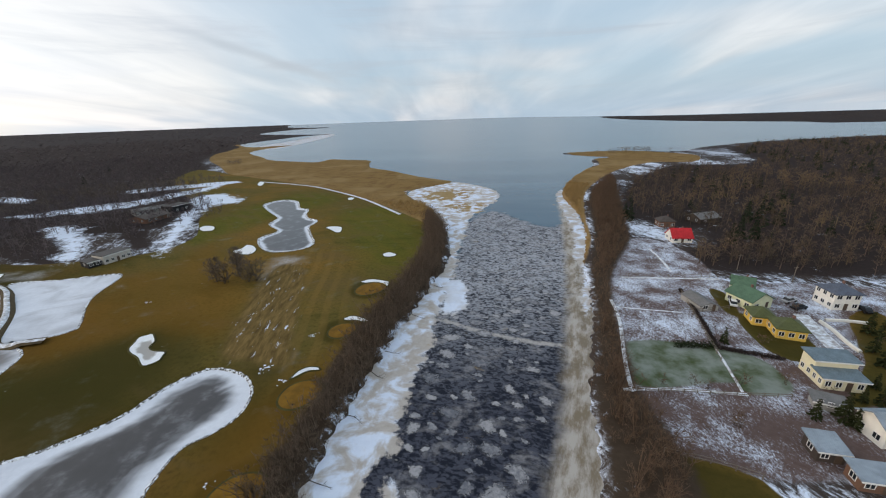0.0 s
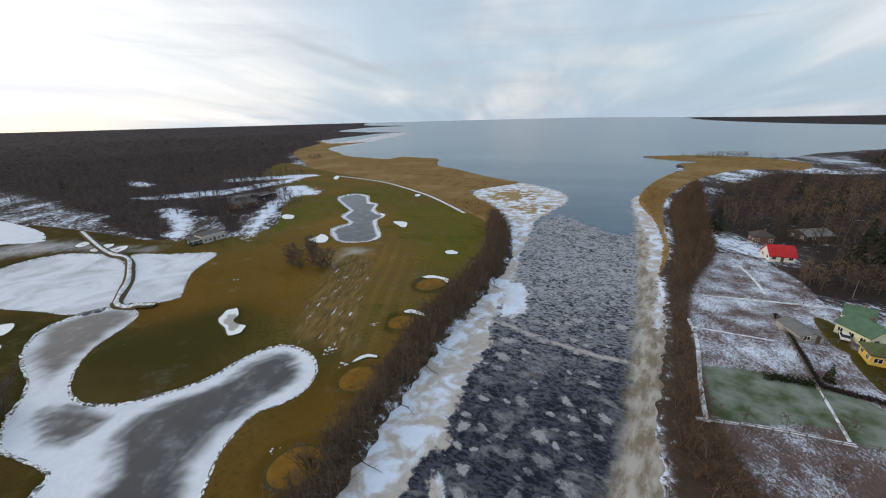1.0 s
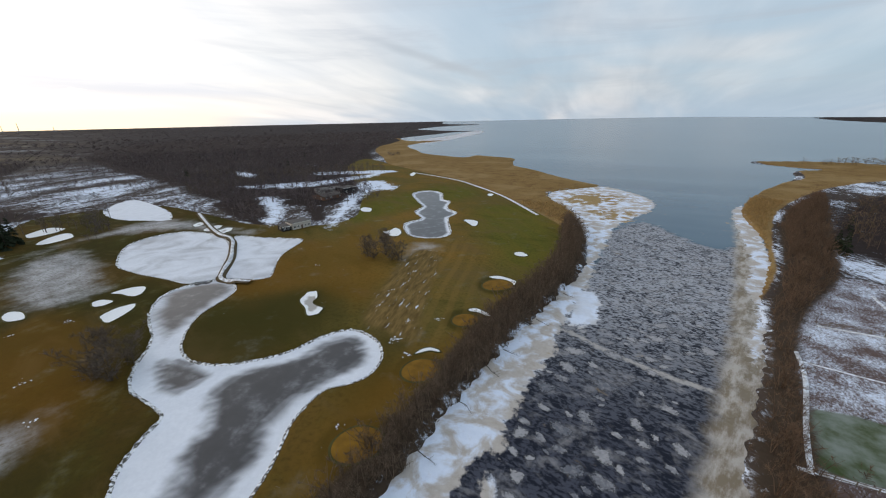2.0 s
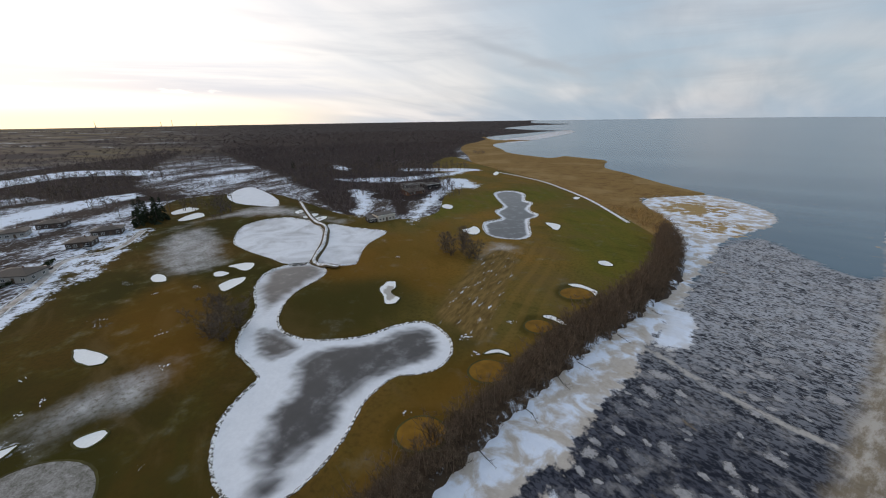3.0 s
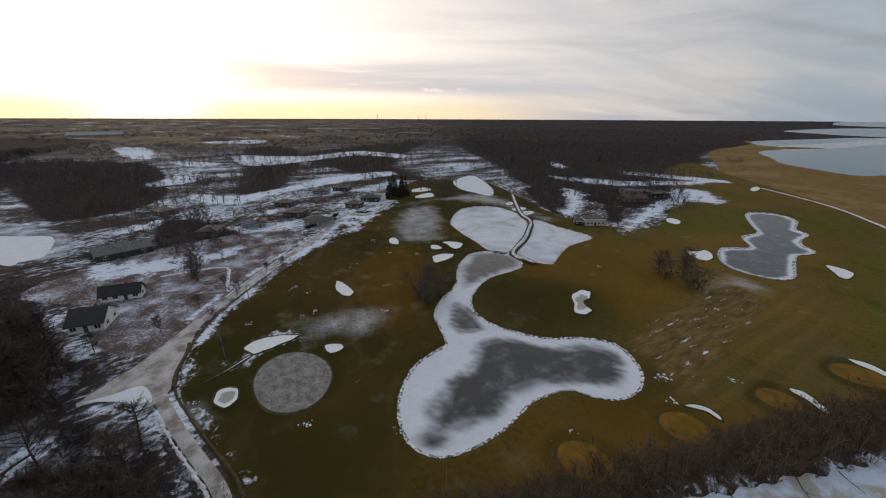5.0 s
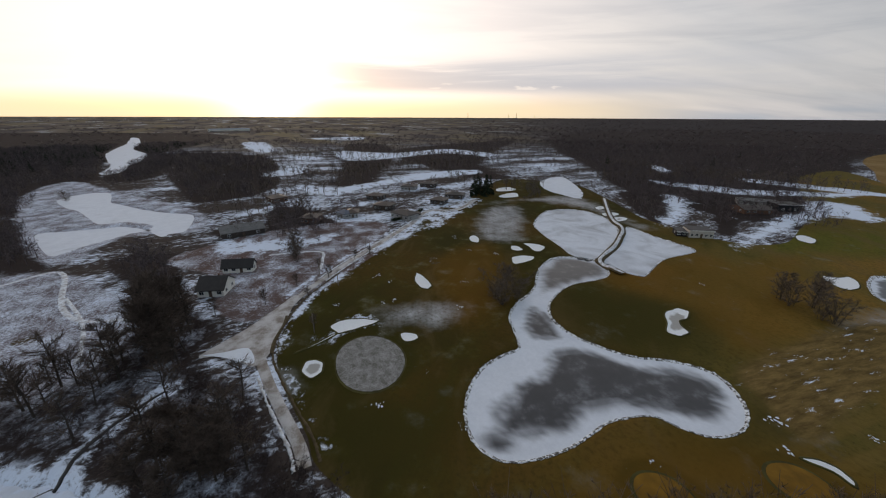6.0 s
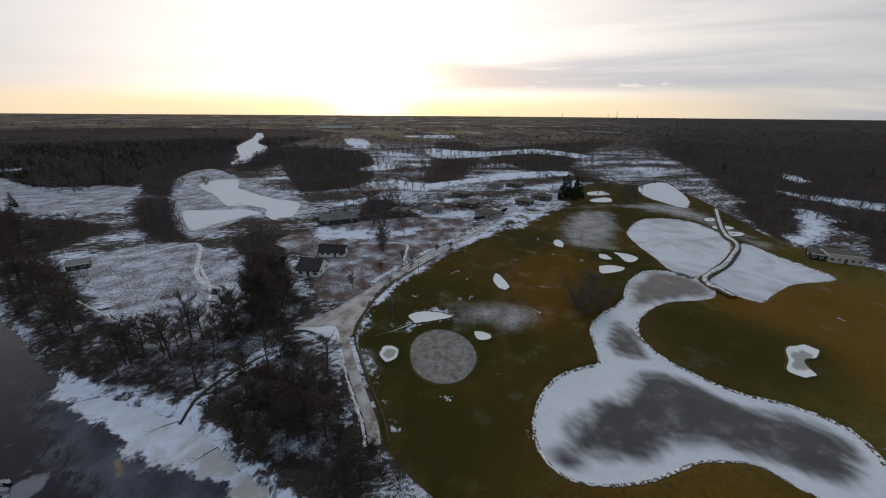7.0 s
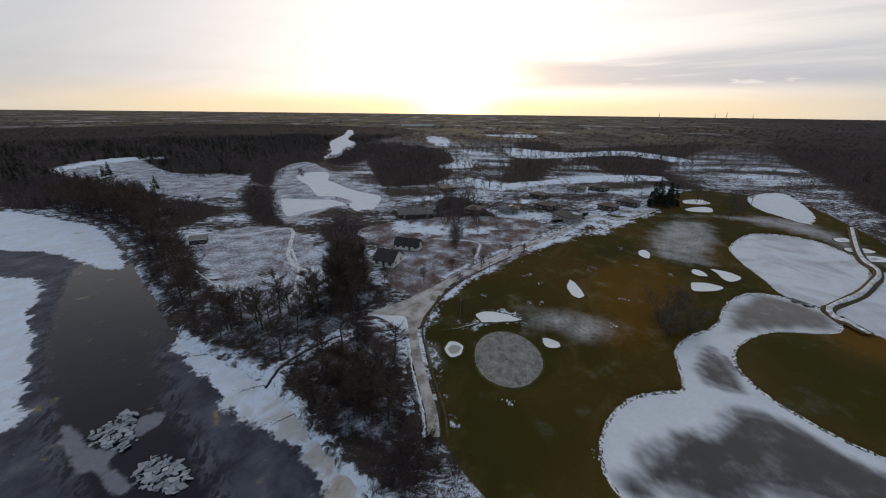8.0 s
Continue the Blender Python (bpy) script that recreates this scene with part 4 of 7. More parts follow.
def strip(name, line, wide, mat, rise=0.06, closed=False, crown=0.0, parent=None, ragged=0.0, seed=1):
    """A draped strip with five points across: road, path, snowy rim."""
    rng = np.random.default_rng(seed)
    R = np.asarray(line, float)
    a, b = band(R, wide, closed)
    if ragged:
        a, b = a + rng.normal(0, ragged, a.shape), b + rng.normal(0, ragged, b.shape)
    fr = (0, 0.12, 0.5, 0.88, 1)
    cols = [a + (b - a) * f for f in fr]
    V2 = np.concatenate(cols)
    z = land_z(V2)[0] + rise + np.repeat([-0.10, crown * 0.8, crown, crown * 0.8, -0.10], len(R))
    if ragged:
        z += np.abs(rng.normal(0, ragged * 0.3, len(z)))
    n = len(R)
    last = n if closed else n - 1
    F = [(c * n + i, (c + 1) * n + i, (c + 1) * n + (i + 1) % n, c * n + (i + 1) % n) for c in range(4) for i in range(last)]
    return part(name, mesh_of(name, np.c_[V2, z], np.array(F)[:, ::-1], mat, True), None, parent)


def cover_edge(width, base=0.0):
    return lambda P, d: np.clip(1 - d / width, base, 1)


GAP_ICE = ring([(-93.5, 44), (-92.5, 46), (-82.5, 45.8), (-78.6, 45.2), (-79, 41.8), (-81.7, 38.4)], 4)


def cover_big(P, d):
    """The widest pond: swept bare in its middle, white to the west, grey in its neck."""
    bare = np.maximum(smooth(inside_by(P, BARE_ICE, 12), -5.0, 3.5), 0.85 * smooth(inside_by(P, GAP_ICE, 12), -3, 2))
    neck = smooth(-P[:, 0], 96, 108)
    c = np.clip(1.05 - 1.1 * bare, 0, 1)
    return np.clip(c * (1 - neck) + neck * np.clip(0.62 - d / 8, 0.05, 1), 0, 1)


for R, cover, cell, label in (
        (POND_A, cover_big, 1.2, "frozen pond swept bare in its middle, snow round the edge"),
        (POND_B, lambda P, d: np.full(len(P), 0.72), 2.0, "snow-covered frozen pond beside a causeway"),
        (POND_C, lambda P, d: np.full(len(P), 0.70), 2.0, "snow-covered frozen pond beside a causeway"),
        (POND_D, cover_edge(2.2), 1.3, "long frozen pond of dark ice with white edges"),
        (POND_E, lambda P, d: np.full(len(P), 0.95), 3.0, "far snow-covered pond among trees"),
        (POND_F, lambda P, d: np.full(len(P), 0.95), 1.6, "far snow-covered pond among waste land"),
        (POND_G, lambda P, d: np.full(len(P), 0.95), 1.6, "far snow-covered pond behind dark trees"),
        (POND_H, lambda P, d: np.full(len(P), 0.95), 2.5, "distant snow-covered reach between woods")):
    pond = grid_patch("pond", R, MAT_POND, -0.42, cover, cell, 2.8)
    tagged(pond, label, "pond", kind="structure")
for R, wide in ((POND_A, 1.5), (POND_B, 1.6), (POND_C, 1.3), (POND_D, 2.4)):
    rim = strip("snow_rim", ring(R, 2), wide, MAT_RIM, 0.12, True, 0.12, None, 0.11, 3)
    tagged(rim, "broken rim of snow and stones along the pond", "snow bank", kind="stuff")


def on_land(rise):
    return lambda V: land_z(V)[0] + rise


def oval(x, y, a, b, turn, wave=0.0, seed=0, n=28):
    rng = np.random.default_rng(seed)
    t = np.arange(n) * 2 * np.pi / n
    ph = rng.uniform(0, 6.28, 3)
    r = 1 + wave * (np.cos(2 * t + ph[0]) * 0.5 + np.cos(3 * t + ph[1]) * 0.35 + np.cos(5 * t + ph[2]) * 0.15)
    c, s = math.cos(radians(turn)), math.sin(radians(turn))
    u, v = a * r * np.cos(t), b * r * np.sin(t)
    return np.stack([x + c * u - s * v, y + s * u + c * v], 1)


def bunker(R, label, sandy=0.0):
    """A shallow hollow filled with snow, inside a low lip of turf."""
    hole = new("bunker")
    R = np.asarray(R)
    rng = np.random.default_rng(int(abs(R[0].sum() * 10)))
    wob = np.convolve(np.tile(rng.normal(0, 1, len(R)), 3), (0.25, 0.5, 0.25), "same")[len(R):2 * len(R), None]
    R = R + (R - R.mean(0)) * 0.07 * wob
    patch("snow_fill", R, MAT_BUNKER, on_land(0.14), lambda V, inn: np.clip(inn * sandy, 0, 1), hole, -0.12)
    lip = strip("lip", R, 0.5, MAT_COLLAR, 0.08, True, 0.10, hole)
    lip["label"] = "low lip of dull green turf"
    return tagged(hole, label, "bunker", "bunkers of the golf course")


for outline, sandy, label in (
        ([(-74.7, -19.8), (-77.8, -19.5), (-78.7, -17.2), (-77.3, -15.2), (-74.4, -15), (-72.4, -16.3), (-72.4, -18.2)], 1.1, "oval bunker filled with snow, grey sand in its middle"),
        ([(-86.2, 3.4), (-87.2, 4.9), (-86.3, 7.5), (-84.3, 8.2), (-82.9, 6.9), (-83.1, 4.4)], 0.2, "small oval bunker filled with snow"),
        ([(-124.3, 11.3), (-125.3, 13.1), (-119.8, 14.9), (-114.3, 16.3), (-112.1, 14.8), (-113.6, 12), (-118.2, 11)], 0.2, "pear-shaped bunker filled with snow"),
        ([(-166, 42), (-168, 45), (-163, 46), (-157, 44), (-160, 41)], 0.2, "small bunker filled with snow"),
        ([(-152, 64), (-150, 70), (-146, 72), (-141, 68), (-142, 65), (-147, 65)], 0.2, "bunker filled with snow in a cluster"),
        ([(-136.1, 52.8), (-137.4, 58.7), (-135.3, 62.3), (-130.9, 59.2), (-128.4, 52.3), (-130.4, 51.2)], 0.2, "bunker filled with snow in a cluster"),
        ([(-149, 57), (-149, 60), (-144, 61), (-143, 58), (-145, 56)], 0.2, "narrow bunker filled with snow in a cluster"),
        ([(-84.6, 82), (-86.6, 87), (-84, 89.2), (-80.6, 86.2), (-79.8, 83), (-77, 81.4), (-73.8, 80.6), (-72.4, 77.2), (-75.6, 75.3), (-79.4, 78.6)], 1.15, "kidney-shaped bunker with snow and grey sand"),
        ([(-141, 201), (-141, 207), (-134, 204), (-130, 196), (-135, 195)], 0.0, "small round bunker filled with snow"),
        ([(-99, 160), (-97, 164), (-97, 169), (-91, 165), (-88, 157), (-90, 155), (-95, 156)], 0.3, "ragged bunker half filled with snow"),
        ([(-67, 196), (-63, 198), (-58, 195), (-56, 187), (-58, 185), (-61, 189)], 0.1, "small bunker filled with snow"),
        ([(-28, 150), (-25, 152), (-22, 149), (-22.2, 147.1), (-24.4, 146), (-27, 146.9)], 0.0, "narrow bunker filled with snow"),
        ([(-31.3, 121.3), (-27.5, 123), (-22.3, 121.1), (-21.1, 118.7), (-21.6, 116.8), (-25.3, 119.9), (-30, 119.8)], 0.0, "long thin bunker filled with snow"),
        ([(-31.2, 95.8), (-28.8, 97), (-25.1, 95.4), (-23.6, 93.7), (-24.6, 93.2), (-27.7, 94.3), (-30.3, 94.4)], 0.0, "long thin bunker filled with snow"),
        ([(-36.7, 69.2), (-35.3, 72.1), (-32.7, 73.1), (-30.7, 72.4), (-31.2, 71.6), (-33.5, 71.3), (-35.9, 69.1)], 0.0, "long thin bunker filled with snow"),
        ([(-89.4, -12.6), (-91.4, -14.8), (-94.9, -14.4), (-96.3, -11), (-95.6, -6), (-93.9, -1.6), (-92.3, -4.4), (-90.6, -8.6)], 0.0, "ragged drift of snow in a long bunker"),
        ([(-82, -22.8), (-85, -18.9), (-89, -14.3), (-88.5, -13.7), (-84.5, -18.4)], 0.0, "thin tail of snow in a narrow bunker"),
        ([(-258, 87), (-268, 101), (-258, 103), (-251, 97), (-251, 87)], 0.1, "far small bunker filled with snow"),
        ([(-284, 93), (-291, 104), (-283, 109), (-275, 103), (-275, 92)], 0.1, "far small bunker filled with snow"),
        ([(-212, 136), (-215, 143), (-209, 142), (-206, 135)], 0.6, "far tee pale with frost"),
        ([(-197, 132), (-199, 140), (-195, 142), (-191, 136), (-192, 130)], 0.6, "far tee pale with frost"),
        ([(-187, 131), (-188, 139), (-184, 140), (-180, 134), (-181, 129)], 0.6, "far tee pale with frost"),
        ([(-182, 356), (-187, 374), (-180, 367), (-174, 347)], 0.0, "far bunker filled with snow"),
        ([(-73, 270), (-73, 277), (-69, 275), (-69, 267)], 0.0, "far bunker filled with snow")):
    bunker(ring(outline, 4), label, sandy)

for x, y, a, b, turn, frosty in GREENS:
    collar = new("putting_green")
    patch("apron", oval(x, y, a + 0.5, b + 0.5, turn, 0.06, 3), MAT_COLLAR, on_land(0.04), None, collar, 0.05)
    patch("turf", oval(x, y, a, b, turn, 0.04, 3), MAT_FROST if frosty else MAT_GREEN, on_land(0.12), None, collar, 0.06)
    tagged(collar, "round putting green whitened by frost" if frosty else "round ochre putting green with darker collar", "putting green", "putting greens")

# ---- roads and paths ----
tagged(strip("road", ROAD, 2.3, MAT_ROAD, 0.10), "narrow icy gravel road beside the golf course", "road", kind="structure")
for edge_line in (band(ROAD, 3.4, False)[1][:26], band(ROAD, 3.4, False)[0][52:], band(ROAD, 3.4, False)[1][52:]):
    tagged(strip("snow_verge", ring(edge_line[::2], 5, False), 0.6, MAT_PATH, 0.09, False, 0.06, None, 0.12, 41), "broken ridge of ploughed snow beside the road", "snow bank", kind="stuff")
YARD = ring([(-84.8, -45.3), (-94.9, -38.6), (-105.2, -33.4), (-115, -28.4), (-101.4, -28.1), (-87.5, -28.4), (-81.8, -28.9), (-78.2, -31), (-81.2, -35.4), (-83.9, -40.6)], 4)
tagged(patch("snow_patch", ring([(-84.8, -44.4), (-85.4, -39.7), (-86.2, -34.5), (-79.6, -31.2), (-81.2, -35.4), (-83.6, -40.5)], 4), MAT_SNOW, on_land(0.13)), "untrodden corner of snow beside the road", "snow", kind="structure")
tagged(patch("pavement", YARD, MAT_ROAD, on_land(0.07)), "trampled icy parking place at the road's bend", "pavement", kind="structure")
DITCH = band(ROAD, 5.0, False)[0 if band(ROAD, 5.0, False)[0][8, 1] > band(ROAD, 5.0, False)[1][8, 1] else 1][:56:2]
tagged(strip("ditch", ring(DITCH, 4, False), 0.55, MAT_EARTH, 0.07, False, 0.03, None, 0.07, 51), "narrow dark ditch between road and turf", "ditch", kind="structure")
tagged(strip("creek", CREEK, 0.9, MAT_CREEK, 0.06, False, 0.0, None, 0.10, 52), "narrow dark creek running to the river", "creek", kind="structure")
BERM = ring([(-112, 87.5), (-117, 86.5), (-127, 87), (-140, 102), (-152, 113), (-166, 124), (-187, 131), (-235, 157)], 6, False)
tagged(strip("causeway", BERM, 3.4, MAT_EARTH, 0.75, False, 0.15), "low earth causeway between two frozen ponds", "causeway", kind="structure")
tagged(strip("path", BERM, 1.4, MAT_PATH, 0.99), "narrow frosty path on the causeway", "path", kind="structure")
for line, wide in (([(-107, -71), (-107.5, -84.2), (-118.6, -97.4), (-148.5, -118.4), (-136, -131), (-127, -144)], 1.6), ([(-124.6, -100.5), (-110, -87), (-97, -77.7), (-86, -72)], 1.1), ([(-95, -119), (-84, -95), (-77, -80)], 0.6),
                   ([(-155, -47), (-156, -27), (-144.1, -24), (-134.9, -23.8)], 1.2), ([(61, 118.5), (75, 116.5), (92, 114)], 1.0), ([(50.3, 102), (47.5, 90), (40.8, 72), (37.6, 62)], 0.9),
                   ([(49.7, 97.3), (58, 95), (66.3, 93)], 0.5), ([(64, 75), (61.5, 67), (59.5, 60.8)], 0.6), ([(36, 62.8), (47.2, 62.4), (60, 60.2)], 0.9), ([(85.8, 146.5), (83, 132), (80, 121)], 1.0), ([(97.6, 90), (93.3, 78.5), (89.7, 69.7)], 3.6),
                   ([(-184, 372), (-124, 337), (-93, 308), (-60, 269), (-28, 220)], 2.2)):
    tagged(strip("path", ring(line, 6, False), wide, MAT_PATH, 0.12), "trodden path lined with snow", "path", kind="structure")

# ---- trees ----


def bark(name, rgb, dev=0.4):
    return material(name, tint(rgb, dev, 1.5, "island"), 0.95, gloss=0.08)


MAT_TWIG = bark("bare_twigs_dark", (0.098, 0.074, 0.060))
MAT_THICKET = bark("bare_willow_twigs", (0.125, 0.092, 0.066), 0.5)
MAT_BRAKE = bark("undergrowth_twigs", (0.046, 0.036, 0.034), 0.5)
MAT_TWIG_RED = bark("bare_twigs_brown", (0.120, 0.080, 0.054))
MAT_TWIG_GREY = bark("bare_twigs_grey", (0.122, 0.098, 0.080))


def paint_wood(a, b, c):
    """Stands of different kinds beside one another."""
    def paint(nt):
        v = fn(nt, "ADD", fn(nt, "MULTIPLY", grain(nt, 0.02, 4, 0.6, where(nt)), 0.75), fn(nt, "MULTIPLY", put(nt, "NewGeometry", out=8), 0.25))
        return blend(nt, step(nt, v, 0.56, 0.66), blend(nt, step(nt, v, 0.36, 0.54), a, b), c)
    return paint


MAT_WOODS = material("bare_wood_twigs", paint_wood((0.088, 0.072, 0.074), (0.128, 0.104, 0.104), (0.150, 0.122, 0.112)), 0.95, gloss=0.08)
MAT_WOODS_EAST = material("bare_wood_twigs_east", paint_wood((0.070, 0.058, 0.042), (0.118, 0.084, 0.066), (0.180, 0.135, 0.075)), 0.95, gloss=0.08)
MAT_BARK = bark("tree_bark", (0.060, 0.050, 0.043), 0.3)
MAT_NEEDLE = bark("spruce_needles", (0.026, 0.034, 0.020))
MAT_PINE = bark("pine_needles", (0.030, 0.036, 0.014))
MAT_REED = bark("dry_reed_blades", (0.30, 0.20, 0.085), 0.35)
MAT_HEDGE = bark("hedge_leaves", (0.022, 0.030, 0.014))


def tube(path, r0, r1, sides):
    """Triangles of a tapered tube along a few points."""
    path = np.asarray(path, float)
    k = len(path)
    axis = path[-1] - path[0]
    axis /= np.linalg.norm(axis) + 1e-9
    u = np.cross(axis, (0.3, 0.9, 0.2))
    u /= np.linalg.norm(u) + 1e-9
    v = np.cross(axis, u)
    a = np.arange(sides) * 2 * np.pi / sides
    V = np.concatenate([p + (r0 + (r1 - r0) * i / (k - 1)) * (np.cos(a)[:, None] * u + np.sin(a)[:, None] * v) for i, p in enumerate(path)])
    F = []
    for i in range(k - 1):
        for j in range(sides):
            p, q = i * sides + j, i * sides + (j + 1) % sides
            F += [(p, q, q + sides), (p, q + sides, p + sides)]
    return V, np.array(F)


def join(pieces):
    V, F, n = [], [], 0
    for v, f in pieces:
        V.append(v)
        F.append(np.asarray(f) + n)
        n += len(v)
    return np.concatenate(V), np.concatenate(F)


def slivers(base, tip, wide, rng):
    """One thin triangle for each twig."""
    d = tip - base
    side = np.cross(d, rng.normal(size=d.shape))
    side /= np.linalg.norm(side, axis=1, keepdims=True) + 1e-9
    w = np.broadcast_to(np.asarray(wide, float).reshape(-1, 1), (len(d), 1))
    V = np.stack([base - side * w / 2, base + side * w / 2, tip], 1).reshape(-1, 3)
    return V, np.arange(len(V)).reshape(-1, 3)


def bare_tree(seed, h, spread, start, limbs, twigs, tw, stems=1, sides=5):
    """A leafless tree of height h: (trunk with limbs, crown of twigs)."""
    rng = np.random.default_rng(seed)
    wood, crown = [], []
    for s in range(stems):
        lean = rng.normal(0, 0.05 if stems == 1 else 0.28, 2) * h
        foot = rng.normal(0, 0.01 if stems == 1 else 0.10 * spread, 2)
        top = np.array([foot[0] + lean[0], foot[1] + lean[1], h * rng.uniform(0.85, 1.0)])
        mid = np.array([foot[0] + lean[0] * 0.35, foot[1] + lean[1] * 0.35, h * 0.5]) + rng.normal(0, 0.02 * h, 3)
        line = np.array([[*foot, -0.3], mid, top])
        wood.append(tube(line, 0.022 * h / math.sqrt(stems), 0.004 * h, sides))
        B, T = [], []
        for i in range(max(3, limbs // stems)):
            f = rng.uniform(start, 0.95)
            p = line[1] + (line[2] - line[1]) * (f - 0.5) * 2 if f > 0.5 else line[0] + (line[1] - line[0]) * f * 2
            a = rng.uniform(0, 2 * np.pi)
            out = spread * (1.05 - 0.65 * abs(f - 0.5) - 0.25 * f) * rng.uniform(0.6, 1.0)
            e = p + np.array([math.cos(a) * out, math.sin(a) * out, out * rng.uniform(0.35, 0.95)])
            e[2] = min(e[2], h * 1.02)
            if sides > 3:
                wood.append(tube([p, (p + e) / 2 + rng.normal(0, 0.04 * out, 3), e], 0.008 * h, 0.0025 * h, 3))
            B.append(p)
            T.append(e)
        B, T = np.array(B), np.array(T)
        n = twigs // stems
        k = rng.integers(0, len(B), n)
        q = B[k] + (T[k] - B[k]) * rng.uniform(0.25, 1.0, n)[:, None]
        way = rng.normal(size=(n, 3)) + (T[k] - B[k]) / (np.linalg.norm(T[k] - B[k], axis=1, keepdims=True)) * 0.9 + (0, 0, 0.5)
        way /= np.linalg.norm(way, axis=1, keepdims=True)
        crown.append(slivers(q, q + way * (0.16 * h * rng.uniform(0.5, 1.2, n))[:, None], tw * rng.uniform(0.6, 1.4, n), rng))
        if sides <= 3:
            crown.append(slivers(B, T, np.full(len(B), tw * 0.6), rng))
    return join(wood), join(crown)


def spruce(seed, h, spread, whorls, per, wide):
    rng = np.random.default_rng(seed)
    trunk = tube([(0, 0, -0.3), (0, 0, h * 0.5), (0, 0, h)], 0.018 * h, 0.002 * h, 4)
    B, T = [], []
    for i in range(whorls):
        f = (i + rng.uniform(0, 0.6)) / whorls
        z, r = h * (0.06 + 0.92 * f), spread * (1 - f) ** 0.8 + 0.12
        for j in range(per):
            a = rng.uniform(0, 2 * np.pi)
            rr = r * rng.uniform(0.65, 1.1)
            B.append((0, 0, z + 0.05 * h * rng.uniform(0, 1)))
            T.append((math.cos(a) * rr, math.sin(a) * rr, z - 0.30 * rr * rng.uniform(0.3, 1.1)))
    B, T = np.array(B), np.array(T)
    fan = [slivers(T, B, wide * rng.uniform(0.6, 1.3, len(B)) * np.linalg.norm(T - B, axis=1), rng)]
    mid = B + (T - B) * rng.uniform(0.4, 0.9, len(B))[:, None]
    way = rng.normal(size=mid.shape) * (1, 1, 0.5)
    fan.append(slivers(mid, mid + way * 0.05 * h, np.full(len(mid), 0.03 * h), rng))
    return trunk, join(fan)


def scattered(name, protos, spots, mat):
    """One mesh of many trees: spots are rows of x, y, z, size, turn, which."""
    pieces = []
    spots = np.asarray(spots, float)
    for k, (V, F) in enumerate(protos):
        s = spots[spots[:, 5].astype(int) == k]
        if not len(s):
            continue
        c, sn = np.cos(s[:, 4])[:, None], np.sin(s[:, 4])[:, None]
        X = (V[None, :, 0] * c - V[None, :, 1] * sn) * s[:, 3:4] + s[:, 0:1]
        Y = (V[None, :, 0] * sn + V[None, :, 1] * c) * s[:, 3:4] + s[:, 1:2]
        Z = V[None, :, 2] * s[:, 3:4] + s[:, 2:3]
        W = np.stack([X, Y, Z], -1).reshape(-1, 3)
        G = (F[None] + (np.arange(len(s)) * len(V))[:, None, None]).reshape(-1, 3)
        pieces.append((W, G))
    V, F = join(pieces)
    return part(name, mesh_of(name, V, F, mat), None)


def spread_in(R, gap, seed, margin=0.5, lo=0.7, hi=1.2, kinds=4, keep=None, feather=1.6, lines=None):
    """Uneven places inside a ring: rows of x, y, z, size, turn, which."""
    rng = np.random.default_rng(seed)
    R = np.asarray(R)
    a, b = R.min(0), R.max(0)
    g = np.stack(np.meshgrid(np.arange(a[0], b[0], gap), np.arange(a[1], b[1], gap)), -1).reshape(-1, 2)
    g = g + rng.uniform(-0.85, 0.85, g.shape) * gap
    g = g[inside_by(g, R, 30) > margin + rng.uniform(0, feather * gap, len(g)) ** 1.0]
    if keep is not None and len(g):
        g = g[keep(g, rng)]
    if not len(g):
        return np.zeros((0, 6))
    z, w = land_z(g)
    g, z = g[w < -0.8], z[w < -0.8]
    seen = np.cos(np.arctan2(-g[:, 0], g[:, 1]) - radians(52)) > math.cos(radians(112))      # none on the far side of the river's bend
    g, z = g[seen], z[seen]
    for line, d in CLEAR if lines is None else lines:
        far = off_line(g, line, 30) > d
        g, z = g[far], z[far]
    for pond in PONDS:
        far = inside_by(g, pond, 10) < -2.5
        g, z = g[far], z[far]
    n = len(g)
    return np.c_[g, z, rng.uniform(lo, hi, n), rng.uniform(0, 6.28, n), rng.integers(0, kinds, n)]


def rumple(x, y, s, seed=0):
    """Cheap smooth noise over the plan, about -1 to 1."""
    rng = np.random.default_rng(seed)
    v = 0
    for k in range(6):
        a, ph, f = rng.uniform(0, 6.28), rng.uniform(0, 6.28), (1.0 + 0.55 * k) / s
        v = v + np.sin((x * math.cos(a) + y * math.sin(a)) * f * 6.28 + ph) / (1 + 0.35 * k)
    return v / 2.6


CLEAR = [(ROAD, 2.6), (CREEK, 2.2)] + [(ring(l, 6, False), d) for l, d in (([(-105.8, -69.1), (-104, -78.2), (-109.2, -87.9), (-124, -101), (-145, -115), (-140, -123), (-129, -138), (-116, -147)], 3.0),)]
# wood and twigs of each kind, near, middle and far
NEAR = [bare_tree(k, 11.0, 4.6, 0.14, 24, 950, 0.065) for k in range(5)]
TALL = [bare_tree(10 + k, 17.0, 5.2, 0.10, 40, 1900, 0.10) for k in range(4)]
BANK = [bare_tree(130 + k, 6.2, 1.9, 0.10, 14, 200, 0.055, 4, 3) for k in range(5)]
SHRUB = [bare_tree(20 + k, 3.2, 2.2, 0.05, 15, 170, 0.095, 5, 3) for k in range(5)]
BRAKE = [bare_tree(30 + k, 3.0, 2.3, 0.03, 13, 260, 0.06, 5, 3) for k in range(5)]
MIDDLE = [join(bare_tree(40 + k, 7.8, 3.6, 0.10, 9, 62, 0.22, 1, 3)) for k in range(5)]
FAR = [join(bare_tree(60 + k, 6.5, 5.2, 0.08, 5, 34, 0.44, 1, 3)) for k in range(5)]
